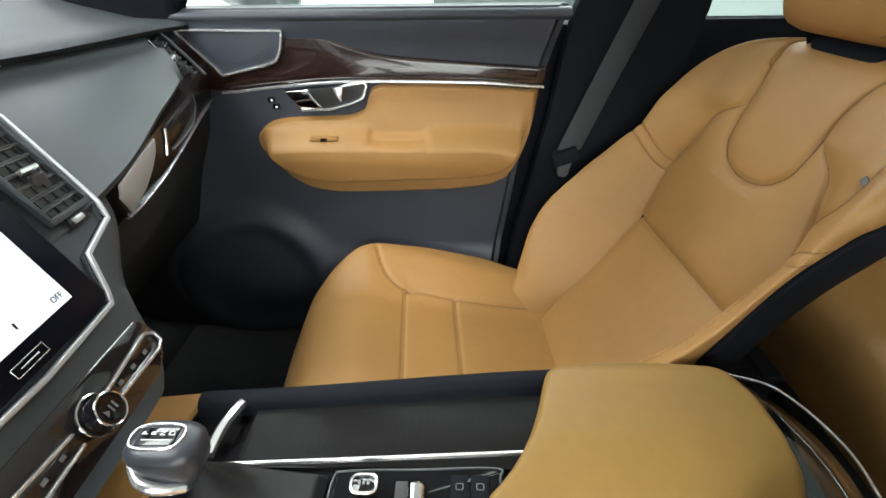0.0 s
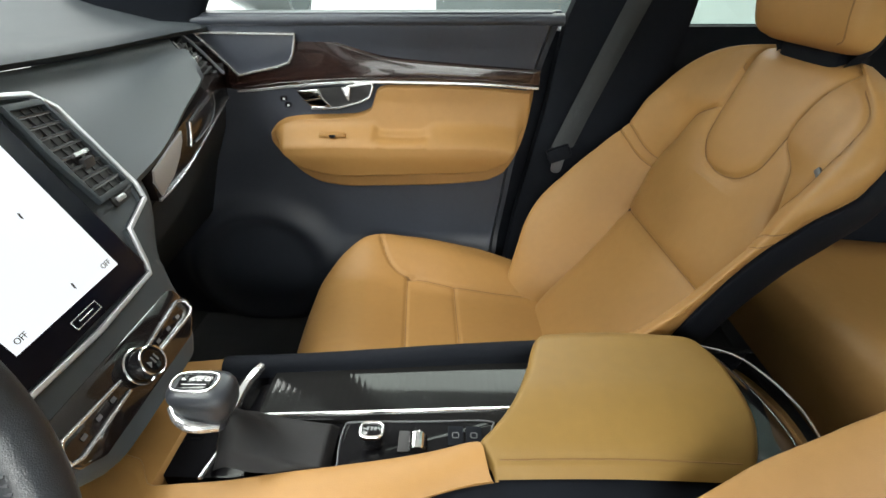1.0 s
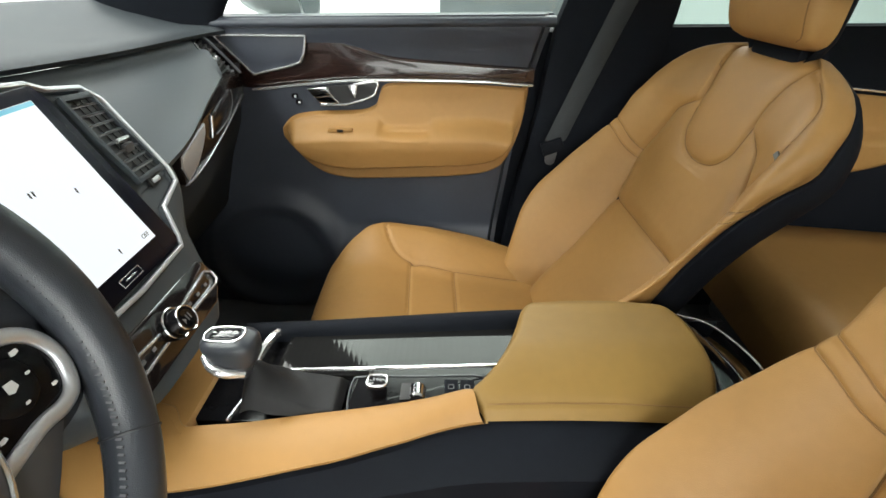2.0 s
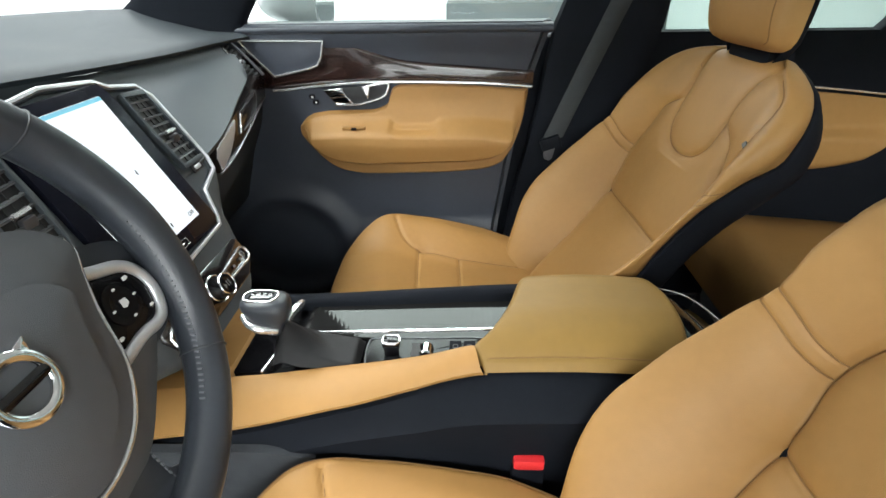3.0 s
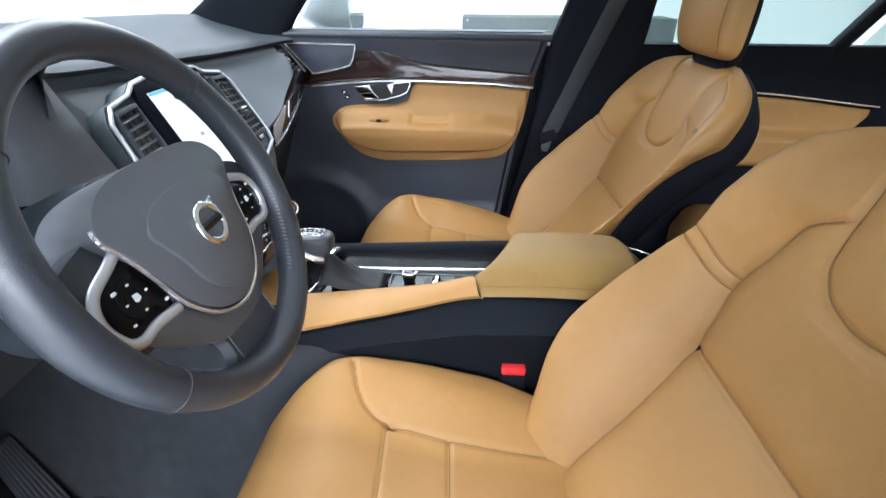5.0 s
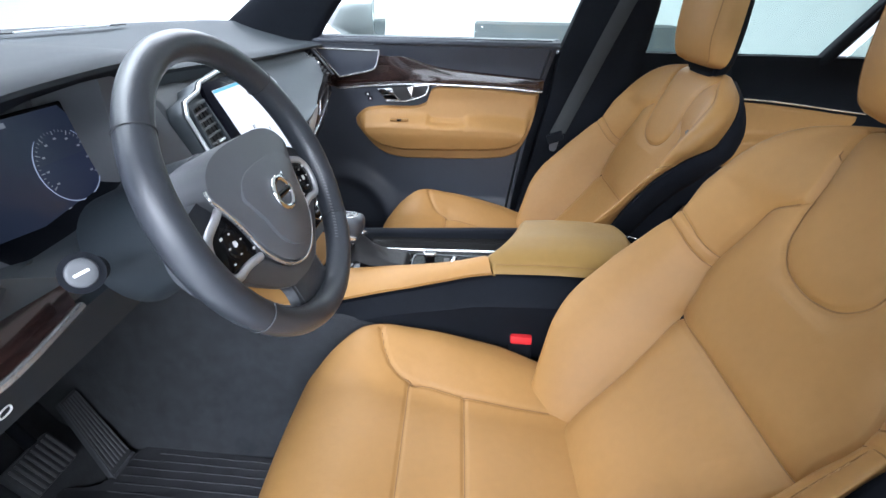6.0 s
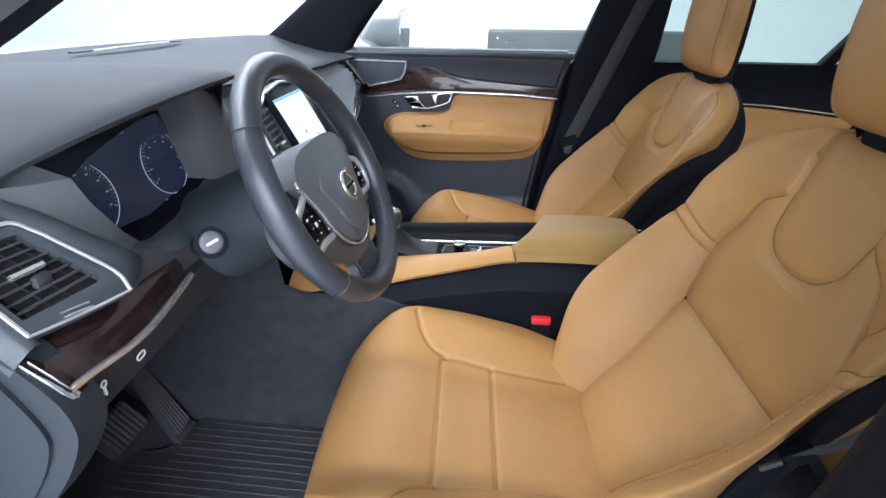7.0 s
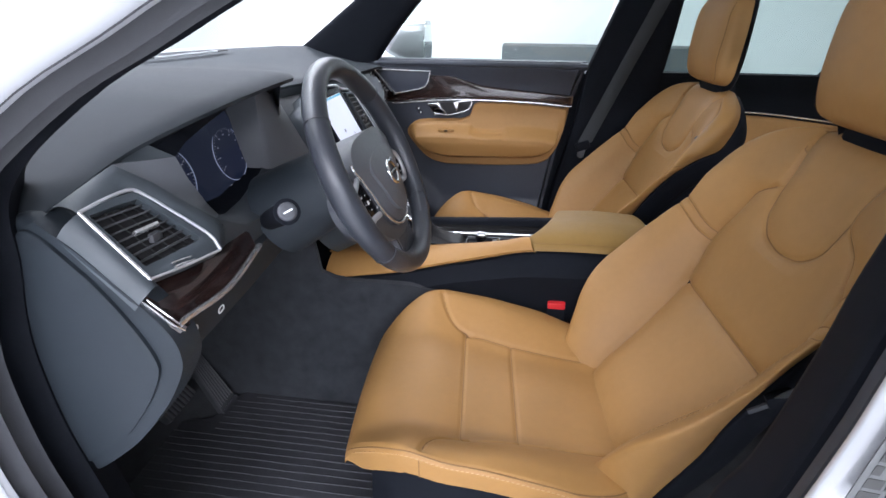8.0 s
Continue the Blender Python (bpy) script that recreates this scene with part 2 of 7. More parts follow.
def table(x, *pairs):
    """Smooth look-up through pairs (x, value)."""
    xs = [p[0] for p in pairs]
    if x <= xs[0]:
        return pairs[0][1]
    if x >= xs[-1]:
        return pairs[-1][1]
    k = max(i for i in range(len(xs)) if xs[i] <= x)
    k = min(k, len(xs) - 2)
    def slope(i):
        if i == 0:
            return (pairs[1][1] - pairs[0][1]) / (xs[1] - xs[0])
        if i == len(xs) - 1:
            return (pairs[-1][1] - pairs[-2][1]) / (xs[-1] - xs[-2])
        a = (pairs[i][1] - pairs[i - 1][1]) / (xs[i] - xs[i - 1])
        b = (pairs[i + 1][1] - pairs[i][1]) / (xs[i + 1] - xs[i])
        return 0.0 if a * b <= 0 else 2 * a * b / (a + b)
    h = xs[k + 1] - xs[k]
    t = (x - xs[k]) / h
    a, b, ma, mb = pairs[k][1], pairs[k + 1][1], slope(k) * h, slope(k + 1) * h
    return a * (2 * t**3 - 3 * t * t + 1) + ma * (t**3 - 2 * t * t + t) + b * (-2 * t**3 + 3 * t * t) + mb * (t**3 - t * t)


def field_panel(x0, x1, lo, hi, height, nx, nz, roll=0.012, depth=0.012):
    """A soft panel in the x-z plane seen from -y: lo(x), hi(x) bound it, height(x, z) is its y. Edges roll back by depth."""
    bm = B()
    rings = []
    for i in range(nx + 1):
        x = x0 + (x1 - x0) * i / nx
        a, b = lo(x), hi(x)
        ring = []
        for j in range(nz + 1):
            z = a + (b - a) * j / nz
            e = min(x - x0, x1 - x, z - a, b - z)
            e = max(0.0, e)
            back = depth * (1 - smoothstep(0, roll, e)) if e < roll else 0.0
            ring.append((x, height(x, z) + back, z))
        rings.append(ring)
    return loft(bm, rings)


def circle(c, u, w, r, n=32):
    c, u, w = Vector(c), Vector(u).normalized(), Vector(w).normalized()
    return [c + u * r * math.cos(2 * math.pi * k / n) + w * r * math.sin(2 * math.pi * k / n) for k in range(n)]


def disc(bm, c, axis, r, depth, bevel=0.0, n=32, dish=0.0):
    """A round button: face at c, looking along axis."""
    a = Vector(axis).normalized()
    u = a.cross(Vector((0, 1, 0)))
    if u.length < 0.1:
        u = a.cross(Vector((1, 0, 0)))
    w = a.cross(u)
    rows = [(r, -depth), (r, -bevel), (r - bevel * 0.3, -bevel * 0.3), (r - bevel, 0), (r * 0.6, -dish * 0.7), (0.0005, -dish)]
    loft(bm, [circle(Vector(c) + a * d, u, w, max(1e-4, rr), n) for rr, d in rows], closed=True)
    return bm


def text_mesh(word, size):
    cu = bpy.data.curves.new("letters", "FONT")
    cu.body, cu.size, cu.extrude, cu.align_x, cu.align_y = word, size, 0.0002, "CENTER", "CENTER"
    ob = bpy.data.objects.new("letters", cu)
    me = bpy.data.meshes.new_from_object(ob)
    bpy.data.objects.remove(ob)
    bpy.data.curves.remove(cu)
    bm = B()
    bm.from_mesh(me)
    bpy.data.meshes.remove(me)
    return bm


# ---------------------------------------------------------------- seats
SEAT_FOOT = Vector((0.33, 0, 0.68))
SEAT_YAW = radians(3.5)
RECLINE, SEAT_UP, SEAT_OUT = 0.0, Vector((0, 0, 1)), Vector((-1, 0, 0))


def recline(degrees):
    """Sets the angle of the backrest that is built next."""
    global RECLINE, SEAT_UP, SEAT_OUT
    RECLINE = radians(degrees)
    SEAT_UP = Vector((math.sin(RECLINE), 0, math.cos(RECLINE)))
    SEAT_OUT = Vector((-math.cos(RECLINE), 0, math.sin(RECLINE)))


BACK_TOP = 0.556


def crest(h):
    """The bolster's crest: half width and depth."""
    return (table(h, (-0.20, 0.145), (-0.10, 0.165), (0.0, 0.198), (0.05, 0.221), (0.10, 0.244), (0.15, 0.256), (0.20, 0.257), (0.25, 0.249), (0.31, 0.240), (0.37, 0.242), (0.43, 0.236), (0.47, 0.222), (0.50, 0.200), (0.522, 0.170), (0.540, 0.130), (BACK_TOP, 0.085)),
            table(h, (-0.20, 0.120), (-0.10, 0.128), (0.0, 0.136), (0.05, 0.138), (0.10, 0.130), (0.15, 0.112), (0.20, 0.088), (0.25, 0.061), (0.31, 0.037), (0.37, 0.031), (0.43, 0.018), (0.49, 0.0), (0.522, -0.013), (0.540, -0.027), (BACK_TOP, -0.048)))


def flank(h):
    """The widest line of the cover."""
    return (table(h, (-0.20, 0.195), (-0.10, 0.215), (0.0, 0.230), (0.05, 0.239), (0.10, 0.250), (0.15, 0.254), (0.20, 0.254), (0.25, 0.247), (0.31, 0.243), (0.37, 0.251), (0.43, 0.251), (0.47, 0.241), (0.50, 0.220), (0.522, 0.189), (0.540, 0.146), (BACK_TOP, 0.092)),
            table(h, (-0.20, 0.09), (-0.10, 0.095), (0.0, 0.098), (0.05, 0.100), (0.10, 0.094), (0.15, 0.082), (0.20, 0.068), (0.25, 0.046), (0.31, 0.016), (0.37, 0.0), (0.43, -0.014), (0.49, -0.032), (0.522, -0.041), (0.540, -0.050), (BACK_TOP, -0.060)))


def hem(h):
    """The edge where the cover meets the hard shell."""
    return (table(h, (-0.20, 0.190), (-0.10, 0.212), (0.0, 0.226), (0.05, 0.234), (0.10, 0.239), (0.15, 0.238), (0.20, 0.239), (0.25, 0.237), (0.31, 0.231), (0.37, 0.223), (0.43, 0.208), (0.49, 0.188), (0.522, 0.160), (0.540, 0.122), (BACK_TOP, 0.078)),
            table(h, (-0.20, 0.05), (-0.10, 0.055), (0.05, 0.058), (0.15, 0.057), (0.20, 0.052), (0.25, 0.033), (0.31, -0.003), (0.37, -0.036), (0.43, -0.064), (0.49, -0.072), (0.522, -0.072), (0.540, -0.072), (BACK_TOP, -0.072)))


def seam_line(h):
    k = table(h, (-0.20, 0.090), (-0.04, 0.118), (0.08, 0.141), (0.19, 0.164), (0.23, 0.167), (0.28, 0.177), (0.305, 0.174), (0.345, 0.160), (0.38, 0.148), (0.405, 0.136), (0.418, 0.120), (0.428, 0.104), (0.44, 0.092), (0.46, 0.089), (0.50, 0.096), (0.53, 0.105), (BACK_TOP, 0.11))
    return min(k, crest(h)[0] * 0.86)


def back_middle(h):
    return table(h, (-0.20, 0.095), (-0.12, 0.088), (-0.04, 0.070), (0.078, 0.023), (0.19, -0.010), (0.30, -0.015), (0.43, -0.014), (0.49, -0.016), (0.522, -0.023), (0.540, -0.033), (BACK_TOP, -0.052))


def section(h):
    """The cover's half outline at one height, from the main seam to the hem, as points (s, depth)."""
    k, d0 = seam_line(h), back_middle(h)
    (c, dc), (w, dw), (e, de) = crest(h), flank(h), hem(h)
    mid = Vector((k + (c - k) * 0.50, d0 + (dc - d0) * table(h, (0.30, 0.66), (0.40, 0.50)), 0))
    return spline([(k, d0, 0), mid, (c, dc, 0), (w, dw, 0), (e, de, 0)], 64)


SECTIONS = {}


def side_point(h, f):
    """f from 0 at the seam, 1 at the crest, to 2 at the hem."""
    key = round(h, 6)
    if key not in SECTIONS:
        SECTIONS[key] = section(h)
    P = SECTIONS[key]
    x = min(len(P) - 1.0, f * (len(P) - 1) / 2)
    i = min(int(x), len(P) - 2)
    return P[i].lerp(P[i + 1], x - i)


def groove(dist, deep=0.0065, wide=0.0036, puff=0.005):
    return -deep * math.exp(-(dist / wide) ** 2) - puff * math.exp(-(dist / 0.018) ** 2)


def seg_dist(p, pts):
    best = 9.0
    for (ax, ay), (bx, by) in zip(pts, pts[1:]):
        dx, dy = bx - ax, by - ay
        t = max(0.0, min(1.0, ((p[0] - ax) * dx + (p[1] - ay) * dy) / (dx * dx + dy * dy)))
        best = min(best, math.hypot(p[0] - ax - t * dx, p[1] - ay - t * dy))
    return best


NECK = [(0.112, 0.541), (0.101, 0.510), (0.092, 0.478), (0.087, 0.440), (0.084, 0.410), (0.077, 0.381), (0.052, 0.357), (0.022, 0.348), (0.0, 0.346)]
WING = [(-0.116, 0.533), (-0.152, 0.521), (-0.188, 0.502), (-0.206, 0.482), (-0.212, 0.447), (-0.208, 0.414), (-0.202, 0.388), (-0.186, 0.366), (-0.162, 0.347)]
LUMBAR, BAND_LOW, BAND_HIGH = 0.191, 0.283, 0.303

NECK_FINE = [(p.x, p.y) for p in spline([(a, b, 0) for a, b in NECK + [(-0.022, 0.348)]], 60)]
WING_FINE = [(p.x, p.y) for p in spline([(a, b, 0) for a, b in WING], 42)]


def seat_panels(rows, cols, point, region, names, parent, material):
    """Splits one grid surface into the sewn panels of a cover; the panels share exact borders and normals."""
    P = [[Vector(point(i, j)) for j in range(cols)] for i in range(rows)]
    N = [[None] * cols for _ in range(rows)]
    for i in range(rows):
        for j in range(cols):
            a = P[min(i + 1, rows - 1)][j] - P[max(i - 1, 0)][j]
            b = P[i][min(j + 1, cols - 1)] - P[i][max(j - 1, 0)]
            n = a.cross(b)
            N[i][j] = n.normalized() if n.length > 1e-12 else Vector((0, 0, 1))
    groups = {}
    for i in range(rows - 1):
        for j in range(cols - 1):
            groups.setdefault(region(i, j), []).append((i, j))
    for key, cells in groups.items():
        index, verts, normals, faces = {}, [], [], []
        for i, j in cells:
            q = []
            for a, b in ((i, j), (i + 1, j), (i + 1, j + 1), (i, j + 1)):
                if (a, b) not in index:
                    index[(a, b)] = len(verts)
                    verts.append(P[a][b])
                    normals.append(N[a][b])
                q.append(index[(a, b)])
            faces.append(q)
        me = bpy.data.meshes.new(names[key])
        me.from_pydata([tuple(v) for v in verts], [], faces)
        me.polygons.foreach_set("use_smooth", [True] * len(faces))
        me.normals_split_custom_set_from_vertices([tuple(n) for n in normals])
        me.materials.append(material)
        ob = new(names[key], me)
        ob.parent = parent


def knots(values, counts):
    """Grid lines that fall exactly on the given values."""
    out = []
    for a, b, n in zip(values, values[1:], counts):
        out += [a + (b - a) * k / n for k in range(n)]
    return out + [values[-1]]


def back_surface(u, h, lift=0.0):
    """u: 0 in the middle, 1 on the main seam, 2 on the crest, 3 at the hem; negative on the other half."""
    a, sg = abs(u), 1 if u >= 0 else -1
    k = seam_line(h)
    if a <= 1:
        s, d = k * a, back_middle(h) + 0.003 * (a * a - 1) * smoothstep(0.17, 0.3, h)
    else:
        p = side_point(h, a - 1)
        s, d = p.x, p.y
    real = s * sg
    rise = 0.030 * smoothstep(1.0, 2.0, a) + 0.018 * smoothstep(1.9, 2.8, a)
    up = h + rise * smoothstep(0.16, BAND_LOW, h) * (1 - smoothstep(BAND_HIGH, 0.44, h))
    if a <= 2:
        d += groove(abs(s - k)) * (1 - smoothstep(0.36, 0.42, h)) + groove(abs(s - k), 0.0025, 0.0036, 0.0015) * smoothstep(0.36, 0.42, h)
    if sg < 0 and h > 0.3 and a < 2.3:
        d += groove(seg_dist((real, up), WING_FINE), 0.003, 0.0042, 0.0035)
    if a < 1.02:
        d += groove(abs(h - LUMBAR), 0.006, 0.0035, 0.006)
        if h > 0.33:
            d += groove(seg_dist((s, h), NECK_FINE), 0.0045, 0.0045, 0.004)
    if a > 1.0:
        deep = (0.0038 if sg > 0 else 0.0022) * (1 - smoothstep(2.0, 2.7, a))
        d += groove(abs(h - BAND_LOW), deep, 0.003, 0.0) + groove(abs(h - BAND_HIGH), deep, 0.003, 0.0)
        if h < BAND_LOW and sg < 0:
            d += groove(abs(a - 1.60) * (crest(h)[0] - k), 0.003, 0.003, 0.0012)
    return SEAT_FOOT + SEAT_UP * up + SEAT_OUT * (d + lift) + Vector((0, real, 0))


def back_at(s, h, lift=0.0):
    """The same surface by plain half width s, inside the crest."""
    a, k, c = abs(s), seam_line(h), crest(h)[0]
    f = a / k if a <= k else 1.0
    if a > k:
        lo, hi = 0.0, 1.0
        for _ in range(24):
            f = (lo + hi) / 2
            lo, hi = (f, hi) if side_point(h, f).x < a else (lo, f)
        f += 1.0
    rise = 0.030 * smoothstep(1.0, 2.0, f) * smoothstep(0.16, BAND_LOW, h) * (1 - smoothstep(BAND_HIGH, 0.44, h))
    return back_surface(f if s >= 0 else -f, h - rise, lift)


def sewn(seat, pts, place, n=60, r=0.0013):
    """A seam: the cover's turned edge, a thin tube coloured for groove shade."""
    P = spline([(a, b, 0) for a, b in pts], n)
    bm = B()
    tube(bm, [place(p.x, p.y) for p in P], r, 6)
    part("seam", bm, SEAM, seat)


def build_seams(seat):
    back = lambda a, b: back_surface(a, b, 0.0004)
    flat = lambda a, b: back_at(a, b, 0.0006)
    for sg in (-1, 1):
        sewn(seat, [(sg, -0.17 + 0.602 * k / 40) for k in range(41)], back, 80)
        for h in (BAND_LOW, BAND_HIGH):
            sewn(seat, [(sg * (1.02 + 1.5 * f), h) for f in (0.0, 0.25, 0.5, 0.75, 1.0)], back, 32, 0.0010)
        if sg < 0:
            sewn(seat, [(sg * 1.60, -0.1 + 0.38 * k / 20) for k in range(21)], back, 40, 0.0010)
        seat_top = lambda a, b: cushion_surface(a, b, 0.0003)
        sewn(seat, [(sg * insert_half(x), x) for x in [-0.026 + 0.30 * k / 20 for k in range(21)]], seat_top)
        sewn(seat, [(sg * b, a) for a, b in NOSE_SEAM], seat_top, 32)
    sewn(seat, [(-1 + 2 * k / 20, LUMBAR) for k in range(21)], back)
    sewn(seat, WING[1:], flat, 50, 0.0009)
    sewn(seat, [(a, h) for a, h in NECK[1:]] + [(-a, h) for a, h in NECK[-2:0:-1]], flat, 80, 0.0010)
    for x in (-0.034, 0.066):
        w = insert_half(x) - (0.012 if x < 0 else 0)
        sewn(seat, [(-w + 2 * w * k / 16, x) for k in range(17)], seat_top, 60, 0.0010)
    for sg in (-1, 1):
        sewn(seat, [(sg * (insert_half(-0.034) - 0.012), -0.034), (sg * (insert_half(-0.03) - 0.003), -0.031), (sg * insert_half(-0.02), -0.020)], seat_top, 12, 0.0010)


def build_backrest(seat):
    hs = knots([-0.20, LUMBAR, BAND_LOW, BAND_HIGH, 0.50, BACK_TOP], [80, 24, 10, 76, 30])
    half = knots([0.0, 1.0, 1.6, 2.0, 3.0], [56, 18, 12, 24])
    us = [-u for u in half[::-1][:-1]] + half

    def region(i, j):
        h, u = (hs[i] + hs[i + 1]) / 2, (us[j] + us[j + 1]) / 2
        side = 0 if u < 0 else 1
        if abs(u) < 1:
            return ("low", 0) if h < LUMBAR else ("mid", 0)
        if h < BAND_LOW:
            return ("bol", side) if abs(u) < 1.6 else ("edge", side)
        return ("band", side) if h < BAND_HIGH else ("wing", side)

    names = {("low", 0): "lumbar_panel", ("mid", 0): "upper_back_panel"}
    for sd in (0, 1):
        names |= {("bol", sd): "side_bolster", ("edge", sd): "bolster_edge", ("band", sd): "bolster_band", ("wing", sd): "shoulder_wing"}
    seat_panels(len(hs), len(us), lambda i, j: back_surface(us[j], hs[i]), region, names, seat, LEATHER)

    # hard back shell, from a lip at the hem round the back
    bm = B()
    rings = []
    for i in range(57):
        h = -0.20 + (BACK_TOP + 0.198) * i / 56
        e, de = hem(h)
        rise = 0.048 * smoothstep(0.16, BAND_LOW, h) * (1 - smoothstep(BAND_HIGH, 0.44, h))
        deep = table(h, (-0.2, 0.05), (0.1, 0.075), (0.3, 0.085), (0.45, 0.065), (0.52, 0.03), (BACK_TOP, 0.012))
        prof = [(e - 0.006, de + 0.001), (e + 0.004, de - 0.001), (e + 0.005, de - 0.010), (e - 0.001, de - deep * 0.5), (e - 0.022, de - deep * 0.85), (e * 0.6, de - deep), (0.0, de - deep * 1.04)]
        half = spline([(a, b, 0) for a, b in prof], 24)
        ring = [(-p.x, p.y) for p in half] + [(p.x, p.y) for p in half[-2::-1]]
        rings.append([SEAT_FOOT + SEAT_UP * (h + rise * min(1.0, abs(a) / max(e, 0.01)) ** 4 - 0.001) + SEAT_OUT * d + Vector((0, a, 0)) for a, d in ring])
    loft(bm, rings)
    part("back_shell", bm, BLACK, seat, "black plastic back shell", 60)


def cushion_z(s, x):
    a = abs(s)
    z = table(x, (-0.225, 0.646), (-0.220, 0.664), (-0.205, 0.684), (-0.17, 0.703), (-0.12, 0.711), (-0.034, 0.690), (0.066, 0.672), (0.15, 0.660), (0.24, 0.650), (0.30, 0.642))
    bol = table(x, (-0.225, 0.0), (-0.20, 0.020), (-0.16, 0.039), (-0.11, 0.050), (0.0, 0.060), (0.1, 0.052), (0.2, 0.036), (0.3, 0.028))
    k = insert_half(x)
    z += bol * smoothstep(k - 0.035, k + 0.082, a)
    return z


def insert_half(x):
    return table(x, (-0.2, 0.158), (-0.034, 0.154), (0.066, 0.140), (0.25, 0.130), (0.3, 0.128))


NOSE_SEAM = [(-0.020, 0.154), (-0.034, 0.157), (-0.052, 0.163), (-0.068, 0.176), (-0.080, 0.196), (-0.088, 0.222), (-0.092, 0.243)]


def nose(x, s):
    return x - 0.014 * smoothstep(-0.06, -0.2, x) * (1 - (abs(s) / 0.25) ** 2)


def cushion_surface(s, x, lift=0.0):
    a, ins = abs(s), insert_half(x)
    z = cushion_z(s, x)
    if x > -0.03:
        z += groove(abs(a - ins), 0.0045, 0.0030, 0.0016)
    if a <= ins + 0.003:
        z += groove(abs(x + 0.034), 0.0042, 0.0028, 0.001) + groove(abs(x - 0.066), 0.0036, 0.0028, 0.0008)
    if a > 0.13 and x < 0.0:
        z += groove(seg_dist((x, a), NOSE_SEAM), 0.0055, 0.0033, 0.003)
    return Vector((nose(x, s), s, z + lift))


def side_w(x):
    return table(x, (-0.225, 0.146), (-0.215, 0.158), (-0.20, 0.173), (-0.17, 0.200), (-0.12, 0.229), (-0.05, 0.242), (0.13, 0.243), (0.20, 0.228), (0.26, 0.195), (0.3, 0.18))


def build_cushion(seat):
    apron = 6
    xs = knots([-0.225, -0.20, -0.034, 0.066, 0.29], [12, 40, 24, 46])
    half = knots([0.0, 1.0, 2.0], [34, 30])
    us = [-u for u in half[::-1][:-1]] + half
    wrap = 10
    total = len(us) + 2 * wrap

    def point(i, j):
        x = xs[max(0, i - apron)]
        down = max(0, apron - i) / apron
        w = side_w(x)
        if wrap <= j < wrap + len(us):
            u = us[j - wrap]
            a, sg = abs(u), 1 if u >= 0 else -1
            ins = insert_half(x)
            ins = min(ins, w - 0.02)
            p = cushion_surface(sg * (ins * a if a <= 1 else ins + (w - ins) * (a - 1)), x)
        else:
            side, k = (-1, wrap - j) if j < wrap else (1, j - wrap - len(us) + 1)
            ang = min(k, 6) / 6 * math.pi / 2
            r = 0.013
            s, z = w + r * math.sin(ang), cushion_z(w, x) - r * (1 - math.cos(ang))
            if k == 3:
                s -= 0.0015
            if k > 6:
                z -= (k - 6) / 4 * table(x, (-0.225, 0.004), (-0.21, 0.018), (-0.18, 0.036), (-0.1, 0.042), (0.0, 0.040), (0.3, 0.030))
                s -= (k - 6) / 4 * 0.003
            p = Vector((nose(x, side * s), side * s, z))
        if not wrap <= j < wrap + len(us):
            down *= max(0.0, 1 - k / 5)
        return p + Vector((0.006 * down * down, 0, -0.018 * down))

    def region(i, j):
        x = -0.23 if i < apron else (xs[i - apron] + xs[i - apron + 1]) / 2
        u = (us[j - wrap] + us[j - wrap + 1]) / 2 if wrap <= j < wrap + len(us) - 1 else (-3 if j < wrap else 3)
        if abs(u) < 1 and x > -0.034:
            return ("front", 0) if x < 0.066 else ("rear", 0)
        return ("nose", 0) if x < -0.034 else ("bol", 0 if u < 0 else 1)

    names = {("front", 0): "thigh_insert", ("rear", 0): "seat_insert", ("nose", 0): "cushion_nose", ("bol", 0): "cushion_bolster", ("bol", 1): "cushion_bolster"}
    seat_panels(len(xs) + apron, total, point, region, names, seat, LEATHER)
    # sewn edge along the sides, with the seam that closes the corner
    for sg in (-1, 1):
        bm = B()
        tube(bm, [(nose(x, sg * side_w(x)), sg * (side_w(x) + 0.0085), cushion_z(side_w(x), x) - 0.0030) for x in [-0.215 + 0.47 * k / 60 for k in range(61)]], 0.0012, 6)
        part("seam", bm, SEAM, seat)
        bm = B()
        tube(bm, [(-0.092, sg * (side_w(-0.092) + 0.0134 - 0.0008 * q), cushion_z(side_w(-0.092), -0.092) - 0.010 - 0.010 * q) for q in range(5)], 0.0009, 6)
        part("seam", bm, SEAM, seat)
    # plastic base with side valances, rails
    bm = B()
    rings = []
    for k in range(9):
        x = -0.178 + 0.46 * k / 8
        w = side_w(x) - 0.004
        rings.append([(x, a * w, z) for a, z in ((-0.92, 0.515), (-1.0, 0.54), (-1.0, 0.63), (-0.92, 0.632), (0.92, 0.632), (1.0, 0.63), (1.0, 0.54), (0.92, 0.515))])
    loft(bm, rings, closed=True, caps=True)
    part("seat_base", bm, BLACK, seat, "black plastic seat base", 30)
    for sg in (-1, 1):
        bm = B()
        rings = []
        for k in range(25):
            x = -0.172 + 0.45 * k / 24
            w, top = side_w(x) + 0.008, cushion_z(side_w(x), x) - 0.030
            rings.append([(nose(x, w) + 0.004, sg * (w - 0.02), top), (nose(x, w) + 0.003, sg * w, top), (x, sg * (w + 0.010), top - 0.045), (x, sg * (w + 0.014), top - 0.056), (x, sg * (w + 0.006), 0.56), (x, sg * (w - 0.02), 0.54)])
        loft(bm, rings)
        part("seat_valance", bm, BLACK, seat, "black plastic side trim", 30)
    for y in (-0.20, 0.20):
        bm = B()
        box(bm, (0.03, y, 0.50), (0.50, 0.05, 0.10), 0.008)
        part("seat_rail", bm, BLACK, seat)


